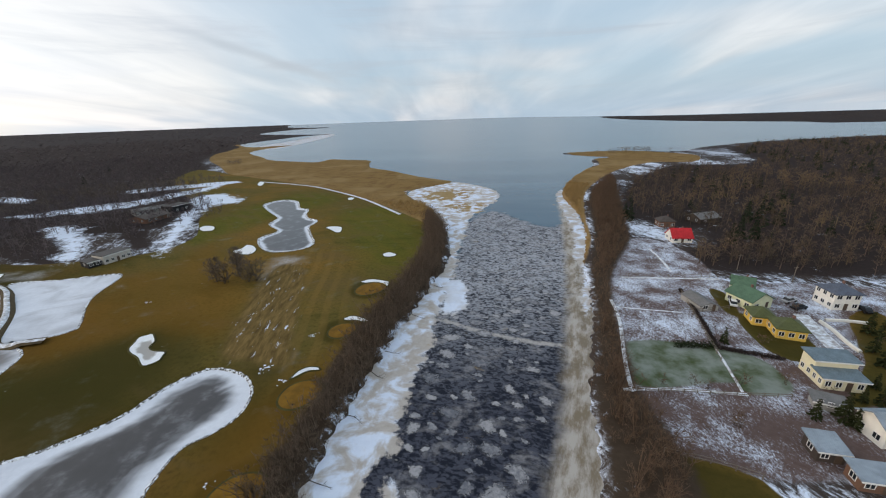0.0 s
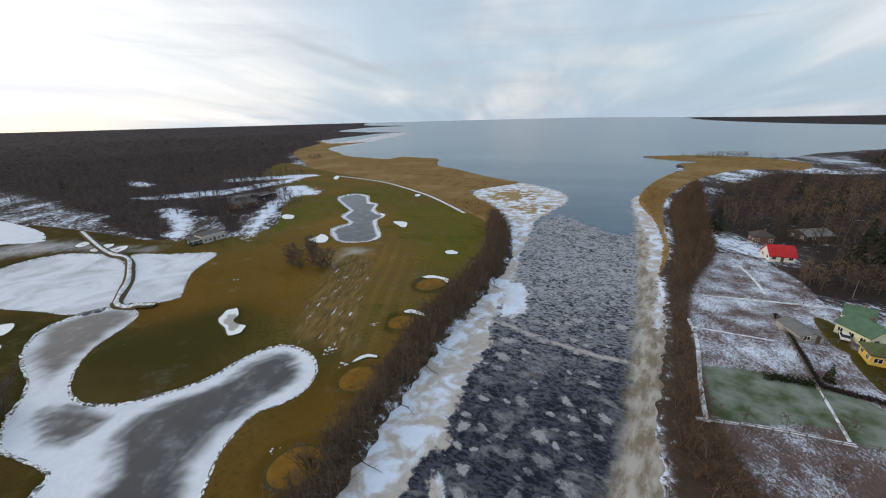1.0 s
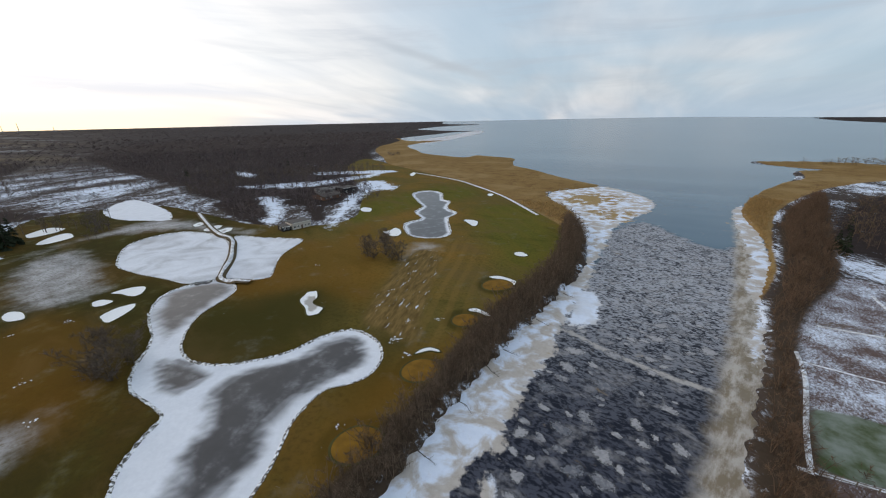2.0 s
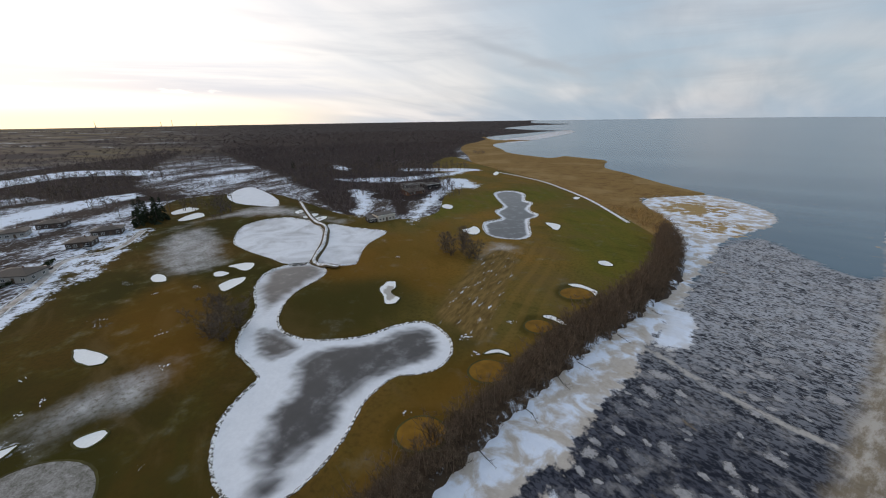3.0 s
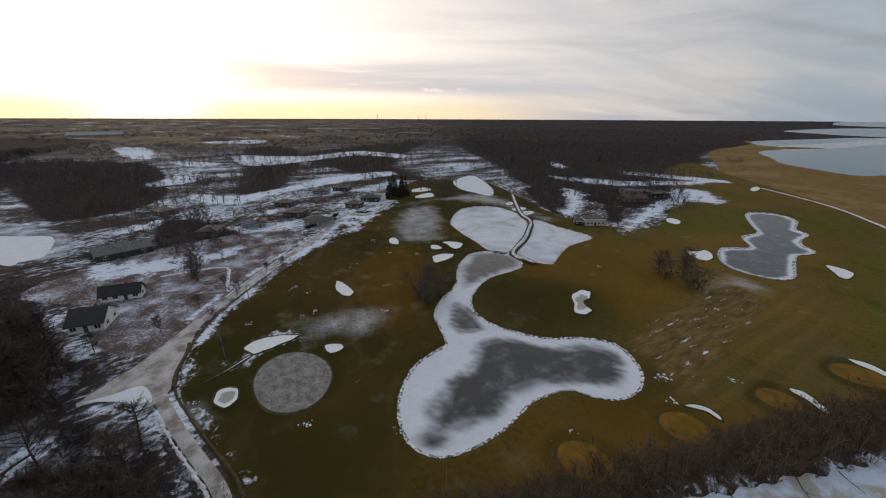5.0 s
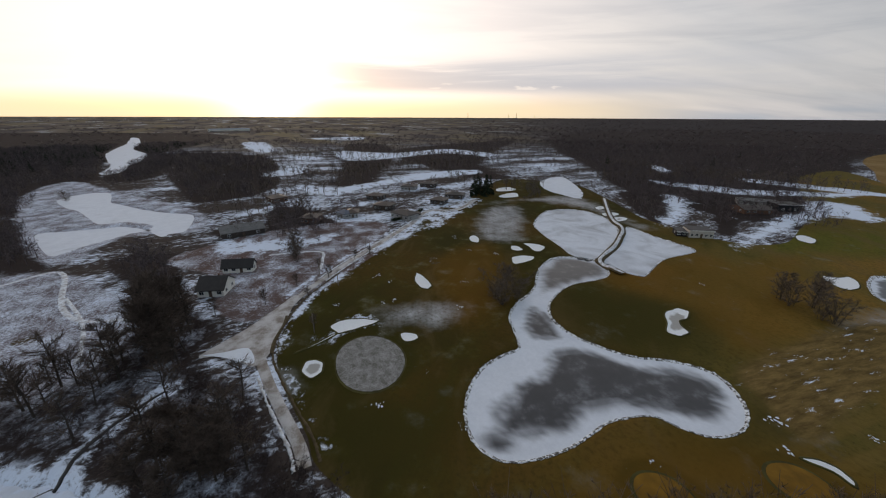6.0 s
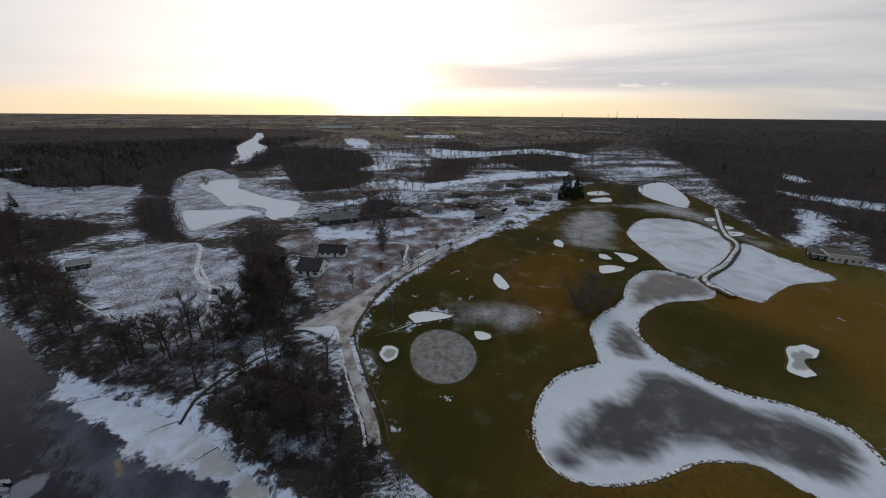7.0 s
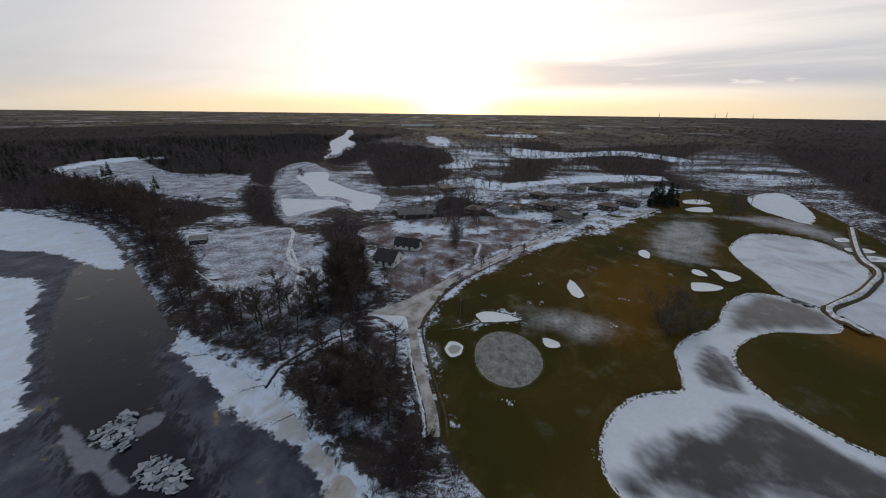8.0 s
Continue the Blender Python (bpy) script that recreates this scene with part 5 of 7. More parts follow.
CLUMP = [join(bare_tree(80 + k, 6.0, 12.0, 0.02, 6, 24, 1.5, 2, 3)) for k in range(5)]
SPRUCE = [spruce(100 + k, 11.0, 2.6, 16, 12, 0.35) for k in range(3)]
SPRUCE_FAR = [spruce(110 + k, 11.0, 2.8, 9, 7, 0.55) for k in range(3)]

# bank thickets
for name, R, gap, mat, label, seed in (
        ("thicket", THICKET_WEST, 1.6, MAT_THICKET, "dense bare brown thicket on the river bank", 5),
        ("thicket", THICKET_EAST, 2.3, MAT_TWIG_RED, "dense bare reddish thicket along the gardens", 6)):
    s = np.concatenate([spread_in(R, gap, seed, 0.0, 0.45, 1.15, 5, None, 1.4), spread_in(R, gap * 1.6, seed + 50, -2.6, 0.25, 0.6, 5)])
    tagged(scattered(name, [join(p) for p in BANK], s, mat), label, "thicket", kind="stuff")

# trees by the upper river: the nearest stand as things, the rest as one wood
UP = spread_in(WOOD_UP, 4.6, 7, 0.8, 0.6, 1.15, 5, lambda g, r: ((rumple(*g.T, 26, 12) > -0.35) | (g[:, 1] < -95)) & ~((g[:, 0] > -60) & (g[:, 1] > -23)))
UP = UP[np.argsort(np.hypot(UP[:, 0], UP[:, 1]))]


def trees_from(protos, mat, label, category="tree", group=""):
    made = []
    for trunk, crown in protos:
        t = new("tree")
        part("trunk", mesh_of("trunk", *trunk, MAT_BARK), None, t)
        part("crown", mesh_of("crown", *crown, mat), None, t)
        made.append(tagged(t, label, category, group))
    return made


def plant(made, rows):
    """The first of each kind is moved to its place; the rest are copies."""
    fresh = set(range(len(made)))
    for x, y, z, size, turn, which in rows:
        k = int(which)
        m = Matrix.Translation((x, y, z)) @ Matrix.Rotation(turn, 4, "Z")
        if k in fresh:
            fresh.discard(k)
            made[k].matrix_basis = m @ Matrix.Scale(size, 4)
            made[k].scale = (size,) * 3
        else:
            c = copy_thing(made[k], m)
            c.scale = (size,) * 3


plant(trees_from(NEAR, MAT_TWIG, "bare dark tree on the upper river bank", "tree", "trees on the upper bank"), UP[:130])
STAND = ring([(-114, -68), (-110, -57), (-93, -50), (-79, -43), (-72, -46), (-80, -56), (-97, -65)], 4)
ROUND = ring([(-43, -33), (-48, -22), (-57, -23), (-63, -36), (-57, -43), (-49, -42)], 4)
rows = np.concatenate([spread_in(STAND, 5.0, 17, 0.3, 0.7, 1.1, 4, None, 0.6), spread_in(ROUND, 4.6, 19, 0.3, 0.42, 0.66, 4, None, 0.6)])
plant(trees_from(TALL, MAT_TWIG, "tall bare brown tree in a dense stand", "tree", "tall trees near the cottages"), rows)
wood = scattered("wood", [join(bare_tree(k, 11.0, 4.6, 0.14, 16, 400, 0.11, 1, 3)) for k in range(5)], UP[130:], MAT_TWIG)
tagged(wood, "bare dark wood along the upper river", "wood", kind="stuff")
under = spread_in(WOOD_UP, 4.2, 8, -2.5, 0.6, 1.35, 5, lambda g, r: rumple(*g.T, 22, 12) > -0.45)
under = np.concatenate([under, spread_in(ring([(-35.3, -21.8), (-44, -20.9), (-48.3, -17.8), (-49.9, -14), (-44.8, -10.1), (-39.5, -4.4), (-35.8, -3), (-31.1, -19.6)], 4), 2.0, 18, -0.5, 0.6, 1.2, 5, None, 1.0, [])])
under = np.concatenate([under, spread_in(ring([(-47, -15), (-60, -21), (-72, -29), (-84, -46), (-70, -45), (-55, -38), (-44, -24)], 4), 2.4, 9, 0.2, 0.45, 0.9, 5)])
tagged(scattered("undergrowth", [join(p) for p in BRAKE], under, MAT_BRAKE), "bare undergrowth on the upper bank", "shrubs", kind="stuff")

# single trees and bushes on and round the course
BUSHES = [(-97.4, 36.1), (-100, 41.4), (-102.2, 34.8), (-107.8, 40.3)] + [(-86, 125), (-82, 123.5), (-73.8, 123.9), (-71.3, 125.2), (-80, 129)] + [(-161, -38), (-149, -36), (-287, -210)] + [(-166, -38), (-145, -34), (-88, 142)] 
rng = np.random.default_rng(4)
rows = [(x, y, land_z([(x, y)])[0][0], rng.uniform(0.85, 1.15), rng.uniform(0, 6), i % 5) for i, (x, y) in enumerate(BUSHES)]
plant(trees_from([bare_tree(200 + k, 8.0, 3.4, 0.05, 60, 2600, 0.04, 6, 3) for k in range(5)], MAT_TWIG_GREY, "bare rounded bush on open ground", "bush", "bushes"), rows)
LONE = [(-134.9, -23.8), (-126.5, -19.5), (-143.5, -11.2), (-196, -57), (-208, -52), (-214, -36)] + [(-111.1, -24.1), (-92.5, -19.4), (-147.2, -5.3)] + [(-109.4, -36.4), (-121.5, -29.5), (-105.5, -49.3)]
rows = [(x, y, land_z([(x, y)])[0][0], rng.uniform(0.55, 0.8), rng.uniform(0, 6), i % 5) for i, (x, y) in enumerate(LONE)]
plant(trees_from([bare_tree(220 + k, 7.0, 2.6, 0.25, 30, 1500, 0.03) for k in range(5)], MAT_TWIG, "slender bare tree beside the road", "tree", "trees by the road"), rows)

CONES = [(-259, 68), (-263, 74), (-259, 77), (-265, 82), (-271, 74), (-271, 81)]
rows = [(x, y, land_z([(x, y)])[0][0], rng.uniform(1.15, 1.5), rng.uniform(0, 6), i % 3) for i, (x, y) in enumerate(CONES)]
for x, y in [(-230, -366), (-236, -368), (-202, -272), (-178, -375), (-170, -304), (-87.6, -54.2), (-93.6, -59.7)] + [(98, 196), (98, 190), (131, 157), (134, 153), (122, 150), (162, 172), (161, 183), (151, 179)]:
    rows.append((x, y, land_z([(x, y)])[0][0], rng.uniform(0.8, 1.15), rng.uniform(0, 6), len(rows) % 3))
plant(trees_from(SPRUCE, MAT_NEEDLE, "dark evergreen spruce with drooping boughs", "tree", "spruces"), rows)

GARDEN = ring([(40, 60), (50, 95), (62, 118), (92, 112), (110, 112), (130, 95), (120, 70), (95, 45), (60, 36), (38, 44)], 4)
r3 = np.random.default_rng(9)
rows = spread_in(GARDEN, 6.5, 90, 1.0, 0.45, 1.0, 5, lambda g, r: r.uniform(0, 1, len(g)) < np.where(g[:, 1] < 64, 0.75, 0.25))
near_walls = [(86, 96.6), (85.4, 81.5), (84, 87), (110.9, 95), (80.7, 64.3), (61.4, 46.6), (73.2, 49.8), (76.4, 97.2)]
rows = [r for r in rows if min(math.hypot(r[0] - x, r[1] - y) for x, y in near_walls) > 8.5]
plant(trees_from(SHRUB, MAT_TWIG_RED, "bare brown garden bush in snow", "bush", "garden bushes"), rows)
rows = [(x, y, land_z([(x, y)])[0][0], r3.uniform(0.35, 0.6), r3.uniform(0, 6), i % 3) for i, (x, y) in enumerate([(105.7, 80.4), (105.8, 77.9), (98.4, 72.5), (95.1, 67.5), (85.9, 60.7), (82.3, 56.2), (79.4, 57), (71.6, 53), (71.6, 51.1), (67.3, 77.4), (67.3, 53.8)])]
plant(trees_from(SPRUCE, MAT_PINE, "dark green garden conifer beside houses", "tree", "garden conifers"), rows)

# the woods: nearer trees singly shaped, further ones coarser
NEARBY, BEYOND, REMOTE, GREEN = [], [], [], []


def open_snow(g):
    """True off the snowy strips and heaths."""
    free = np.ones(len(g), bool)
    for R in THIN_SNOWS + HEATHS[1:]:
        free &= inside_by(g, R, 20) < 0.5
    return free


def clear_of_houses(g):
    """True where no village house stands."""
    at = np.array([(-204, -39), (-211, -17), (-213, -22), (-228, 0), (-206, 11), (-257, -5), (-237, 37), (-299, 38), (-289, 22), (-252, 52), (-261, -66), (-185, -66)])
    return (np.hypot(g[:, None, 0] - at[None, :, 0], g[:, None, 1] - at[None, :, 1]) > 11).all(1)


for k, R in enumerate(WOODS):
    s = spread_in(R, 6.1, 30 + k, 1.0, 0.65, 1.2, 5, lambda g, r: (np.hypot(*g.T) < 430) & (rumple(*g.T, 60, 2) > -0.75) & ((k < 3) | (rumple(g[:, 0], g[:, 1] * 0.4, 34, 21) > -0.05)), 1.6 if k < 3 else 7.0)
    NEARBY.append(s[open_snow(s[:, :2])])
    s = spread_in(R, 9.2, 40 + k, 1.0, 0.6, 1.15, 5, lambda g, r: (np.hypot(*g.T) >= 430) & (np.hypot(*g.T) < 950) & (rumple(*g.T, 90, 3) > -0.8) & ((k < 3) | (rumple(g[:, 0], g[:, 1] * 0.4, 50, 22) > 0.0)))
    BEYOND.append(s[open_snow(s[:, :2])])
    s = spread_in(R, 10.5 if k == 2 else 16.0, 50 + k, 1.0, 0.55, 0.9, 3, lambda g, r: (np.hypot(*g.T) < 900) & (rumple(*g.T, 120, 4) > (0.15 if g[:, 0].mean() > 0 else -0.15 if g[:, 1].mean() < -350 else 0.9)))
    GREEN.append(s[open_snow(s[:, :2])])
COUNTRY = ring([(-300, 330), (-420, 640), (-620, 1250), (-720, 1750), (-960, 2700), (-1450, 4300), (-2900, 3600), (-4200, 1500), (-4300, -800), (-3000, -2600), (-900, -3000), (-100, -1500), (-180, -330), (-320, -260), (-330, -60), (-400, 60), (-330, 200)], 3)
for k, R in enumerate(COPSES):
    NEARBY.append(spread_in(R, 4.2 if k in (0, 7, 10) else 5.0, 80 + k, 0.3, 0.6, 1.5 if k == 0 else 1.05, 5, lambda g, r: rumple(*g.T, 40, 15) > (-0.2 if k in (2, 4, 5) else -1)))
BEYOND.append(spread_in(COUNTRY, 9.6, 60, 1.0, 0.5, 1.05, 5, lambda g, r: (np.hypot(*g.T) > 330) & (np.hypot(*g.T) < 950) & (rumple(g[:, 0], g[:, 1] * 0.4, 62, 5) > -0.22) & open_snow(g)))
VILLAGE = ring([(-165, -60), (-160, -20), (-215, 0), (-262, 40), (-330, 70), (-352, 20), (-330, -60), (-290, -110), (-225, -100)], 4)
NEARBY.append(spread_in(VILLAGE, 6.4, 66, 0.5, 0.35, 0.95, 5, lambda g, r: (r.uniform(0, 1, len(g)) < 0.34) & open_snow(g) & clear_of_houses(g)))
REMOTE.append(spread_in(COUNTRY, 25.0, 61, 1.0, 0.6, 1.1, 5, lambda g, r: (np.hypot(*g.T) >= 880) & (np.hypot(*g.T) < 2000) & (rumple(g[:, 0] * 0.6, g[:, 1] * 0.9, 300, 6) > np.where(g[:, 1] > -0.25 * g[:, 0], -0.9, 0.0))))
REMOTE.append(spread_in(COUNTRY, 48.0, 62, 1.0, 0.9, 1.5, 5, lambda g, r: (np.hypot(*g.T) >= 2000) & (rumple(g[:, 0] * 0.6, g[:, 1] * 0.9, 700, 7) > np.where(g[:, 1] > -0.25 * g[:, 0], -0.7, 0.1))))
REMOTE.append(spread_in(ring([(420, 560), (900, 640), (1500, 600), (2400, 450), (2400, 0), (1200, -100), (900, 200)], 3), 24.0, 63, 1.0, 0.4, 0.65, 5))
REMOTE.append(spread_in(FAR_ISLAND, 32.0, 64, 1.0, 0.25, 0.45, 5, lambda g, r: g[:, 1] < 2700))
for rows, protos, mat, label in ((NEARBY, MIDDLE, MAT_WOODS, "bare dark woodland round the course"), (BEYOND, FAR, MAT_WOODS, "bare woodland further off"),
                                 (REMOTE, CLUMP, MAT_WOODS, "distant dark woods on the plain"), (GREEN, [join(p) for p in SPRUCE_FAR], MAT_NEEDLE, "evergreens among the bare woods")):
    rows = np.concatenate(rows)
    over = rows[:, 0] > 60
    for side, m in ((over, MAT_WOODS_EAST if mat is MAT_WOODS else mat), (~over, mat)):
        if side.any():
            tagged(scattered("woodland", protos, rows[side], m), label, "wood", kind="stuff")

# rows of tall bare trees along the snowy strips
ROWS_OF_TREES = [ring(l, 6, False) for l in (
    [(-349, -64), (-353, -34), (-395, 3), (-428, 76), (-440, 138)], [(-360, -160), (-409, -121), (-443, -103)], [(-270, -116), (-315, -102), (-320, -75)], [(-503, -154), (-524, -101), (-637, -37)], [(-560, 20), (-600, 110), (-545, 190)], [(-277, -98), (-283, -71), (-281, -29)],
    [(-397, 261), (-336, 302), (-286, 341), (-233, 381)], [(-310, 248), (-289, 280), (-262, 320), (-227, 382)], [(-411, -179), (-388, -85), (-409, 9), (-417, 98)], [(-561, -121), (-538, 11), (-509, 166)],
    [(-315, 201), (-287, 256), (-263, 304), (-251, 344)], [(-346, 65), (-284, 92), (-281, 125)], [(-238, -100), (-229, -66), (-225, -37)])]
spots = []
for k, l in enumerate(ROWS_OF_TREES):
    r2 = np.random.default_rng(300 + k)
    d = np.r_[0, np.cumsum(np.linalg.norm(np.diff(l, axis=0), axis=1))]
    at = np.arange(0, d[-1], 3.2) + r2.uniform(-2, 2, len(np.arange(0, d[-1], 3.2)))
    P = np.stack([np.interp(at, d, l[:, 0]), np.interp(at, d, l[:, 1])], 1) + r2.normal(0, 4.5, (len(at), 2))
    for (x, y), z in zip(P, land_z(P)[0]):
        spots.append((x, y, z, r2.uniform(0.7, 1.25), r2.uniform(0, 6.28), r2.integers(0, 5)))
tagged(scattered("tree_row", [join(bare_tree(400 + k, 9.0, 2.8, 0.25, 10, 120, 0.15, 1, 3)) for k in range(5)], spots, MAT_TWIG_GREY), "rows of tall bare trees along snowy strips", "trees", kind="stuff")

# reed tufts along the banks
tuft = []
for k in range(4):
    r2 = np.random.default_rng(500 + k)
    b = np.c_[r2.normal(0, 0.5, (12, 2)), np.zeros(12)]
    tuft.append(slivers(b, b + np.c_[r2.normal(0, 0.3, (12, 2)), r2.uniform(0.9, 2.0, 12)], np.full(12, 0.16), r2))
near_reed = np.concatenate([spread_in(REED_EAST, 1.5, 70, 0.2, 0.5, 1.1, 4, lambda g, r: np.hypot(*g.T) < 330), spread_in(REED, 2.0, 71, 0.2, 0.6, 1.1, 4, lambda g, r: np.hypot(*g.T) < 260)])
tagged(scattered("reed_bed", tuft, near_reed, MAT_REED), "dry tan reeds along the water's edge", "reeds", kind="stuff")

# ---- buildings ----


def plaster(name, rgb):
    return material(name, tint(rgb, 0.10, 0.8), 0.85, (3.0, 0.15, 0.02))


WALLS = {k: plaster(k + "_wall", c) for k, c in dict(white=(0.74, 0.72, 0.66), cream=(0.72, 0.67, 0.47), yellow=(0.68, 0.46, 0.09), pale=(0.66, 0.68, 0.46), grey=(0.34, 0.33, 0.31),
                                                     dark=(0.065, 0.052, 0.045), brown=(0.16, 0.09, 0.06), black=(0.018, 0.018, 0.02), stone=(0.50, 0.47, 0.42)).items()}


def roofing(name, rgb):
    def paint(nt):
        lines = put(nt, "TexWave", {"Scale": 1.2, "Distortion": 0.4, "Detail": 1.0, "Vector": where(nt, (1, 1, 1), 15)}, out=1)
        v = fn(nt, "ADD", fn(nt, "MULTIPLY", grain(nt, 0.6, 5, 0.65, where(nt)), 0.75), fn(nt, "MULTIPLY", lines, 0.25))
        return blend(nt, step(nt, v, 0.25, 0.75), tuple(c * 0.7 for c in rgb), tuple(c * 1.3 for c in rgb))
    return material(name, paint, 0.55, (2.0, 0.3, 0.03))


ROOFS = {k: roofing(k + "_roof", c) for k, c in dict(green=(0.075, 0.135, 0.085), moss=(0.075, 0.085, 0.030), red=(0.42, 0.018, 0.022), slate=(0.085, 0.10, 0.135), blue=(0.13, 0.175, 0.205), steel=(0.24, 0.285, 0.33),
                                                     tar=(0.032, 0.029, 0.028), rust=(0.066, 0.052, 0.044), ash=(0.15, 0.145, 0.14)).items()}
MAT_GLASS = material("window_glass", (0.02, 0.025, 0.03), 0.08)
MAT_FRAME = material("white_window_frame", tint((0.72, 0.72, 0.70), 0.06, 4), 0.6)
MAT_DOOR = material("dark_door", tint((0.10, 0.07, 0.05), 0.2, 6), 0.6)
MAT_BRICK = material("chimney_brick", tint((0.17, 0.10, 0.08), 0.3, 5), 0.9)
MAT_WOOD = material("weathered_wood", tint((0.17, 0.14, 0.11), 0.3, 4), 0.9)


def box(bm, x0, x1, y0, y1, z0, z1):
    v = [bm.verts.new(p) for p in ((x0, y0, z0), (x1, y0, z0), (x1, y1, z0), (x0, y1, z0), (x0, y0, z1), (x1, y0, z1), (x1, y1, z1), (x0, y1, z1))]
    for f in ((0, 3, 2, 1), (4, 5, 6, 7), (0, 1, 5, 4), (1, 2, 6, 5), (2, 3, 7, 6), (3, 0, 4, 7)):
        bm.faces.new([v[i] for i in f])
    return v


def block(x0, x1, y0, y1, z0, z1, bevel=0.0):
    bm = bmesh.new()
    box(bm, x0, x1, y0, y1, z0, z1)
    if bevel:
        bmesh.ops.bevel(bm, geom=bm.edges[:], offset=bevel, segments=1, affect="EDGES")
    return bm


def slab(corners, thick):
    """A roof plane with thickness below it."""
    bm = bmesh.new()
    top = [bm.verts.new(c) for c in corners]
    low = [bm.verts.new((c[0], c[1], c[2] - thick)) for c in corners]
    bm.faces.new(top)
    bm.faces.new(low[::-1])
    n = len(corners)
    for i in range(n):
        bm.faces.new((top[i], low[i], low[(i + 1) % n], top[(i + 1) % n]))
    return bm


def window(house, x, z, w, h, side, W, D, bars=1):
    """A framed window on the front (side 0), right (1), back (2) or left (3) wall."""
    at = {0: pose(x, 0, z), 1: pose(W, x, z, 0, 0, 90), 2: pose(x, D, z, 0, 0, 180), 3: pose(0, x, z, 0, 0, -90)}[side]
    bm = bmesh.new()
    e = 0.09
    for q in ((-w / 2, w / 2, -h / 2, -h / 2 + e), (-w / 2, w / 2, h / 2 - e, h / 2), (-w / 2, -w / 2 + e, -h / 2 + e, h / 2 - e), (w / 2 - e, w / 2, -h / 2 + e, h / 2 - e)):
        box(bm, q[0], q[1], -0.07, 0.02, q[2], q[3])
    for k in range(bars):
        c = -w / 2 + w * (k + 1) / (bars + 1)
        box(bm, c - 0.04, c + 0.04, -0.06, 0.02, -h / 2 + e, h / 2 - e)
    bm.transform(at)
    f = part("window", bm, MAT_FRAME, house)
    g = block(-w / 2 + e, w / 2 - e, -0.03, 0.015, -h / 2 + e, h / 2 - e)
    g.transform(at)
    part("pane", g, MAT_GLASS, f)


def house(p0, p1, back, wall, rise, style, walls, roof, label, floors=1, front=3, side=2, chimney=True, right=False, ridge="x", name="house", category="house", door=0.5, eave=0.45):
    """A house whose near wall runs from p0 to p1; back: its depth, or the far corner over p0 (over p1 if right)."""
    p0, p1 = Vector(p0), Vector(p1)
    W = (p1 - p0).length
    u = (p1 - p0) / W
    n = Vector((-u.y, u.x))
    D = back if isinstance(back, (int, float)) else max(3.0, (Vector(back) - (p1 if right else p0)).dot(n))
    mid = p0 + u * W / 2 + n * D / 2
    z = float(land_z([tuple(mid)])[0][0]) - 0.15
    h = new(name)
    h.matrix_world = Matrix.Translation((p0.x, p0.y, z)) @ Matrix.Rotation(math.atan2(u.y, u.x), 4, "Z")
    o, T = eave, wall + 0.15
    bm = bmesh.new()
    box(bm, 0, W, 0, D, 0, T)
    if style == "gable":
        if ridge == "x":
            a = [(0, 0, T), (0, D, T), (0, D / 2, T + rise)], [(W, 0, T), (W, D, T), (W, D / 2, T + rise)]
        else:
            a = [(0, 0, T), (W, 0, T), (W / 2, 0, T + rise)], [(0, D, T), (W, D, T), (W / 2, D, T + rise)]
        t0, t1 = [[bm.verts.new(c) for c in tri] for tri in a]
        bm.faces.new(t0), bm.faces.new(t1)
        for i in range(3):
            bm.faces.new((t0[i], t0[(i + 1) % 3], t1[(i + 1) % 3], t1[i]))
    part("wall", bm, WALLS[walls], h)
    mr, k, drop = ROOFS[roof], 0.22, 0.04
    z0 = T + k * 0.5
    if style == "gable" and ridge == "x":
        s = rise / (D / 2) * o
        part("roof", slab([(-o, -o, z0 - s), (W + o, -o, z0 - s), (W + o, D / 2, z0 + rise), (-o, D / 2, z0 + rise)], k), mr, h)
        part("roof", slab([(W + o, D + o, z0 - s), (-o, D + o, z0 - s), (-o, D / 2, z0 + rise + 0.01), (W + o, D / 2, z0 + rise + 0.01)], k), mr, h)
    elif style == "gable":
        s = rise / (W / 2) * o
        part("roof", slab([(-o, D + o, z0 - s), (-o, -o, z0 - s), (W / 2, -o, z0 + rise), (W / 2, D + o, z0 + rise)], k), mr, h)
        part("roof", slab([(W + o, -o, z0 - s), (W + o, D + o, z0 - s), (W / 2, D + o, z0 + rise + 0.01), (W / 2, -o, z0 + rise + 0.01)], k), mr, h)
    elif style == "hip":
        q = min(W, D) / 2
        A, B = ((q, D / 2), (W - q, D / 2)) if W >= D else ((W / 2, q), (W / 2, D - q))
        bm = bmesh.new()
        e = [bm.verts.new(c) for c in ((-o, -o, z0), (W + o, -o, z0), (W + o, D + o, z0), (-o, D + o, z0))]
        lo = [bm.verts.new((v.co.x, v.co.y, z0 - k)) for v in e]
        r0, r1 = bm.verts.new((*A, z0 + rise)), bm.verts.new((*B, z0 + rise))
        if W >= D:
            faces = ((e[0], e[1], r1, r0), (e[1], e[2], r1), (e[2], e[3], r0, r1), (e[3], e[0], r0))
        else:
            faces = ((e[0], e[1], r0), (e[1], e[2], r1, r0), (e[2], e[3], r1), (e[3], e[0], r0, r1))
        for f in faces:
            bm.faces.new(f)
        bm.faces.new(lo[::-1])
        for i in range(4):
            bm.faces.new((e[i], lo[i], lo[(i + 1) % 4], e[(i + 1) % 4]))
        part("roof", bm, mr, h)
    else:
        part("roof", slab([(-o, -o, z0), (W + o, -o, z0), (W + o, D + o, z0 + rise), (-o, D + o, z0 + rise)], k), mr, h)
        part("roof_edge", block(-o, W + o, -o - 0.06, -o, z0 - 0.3, z0 - 0.02), MAT_FRAME, h)
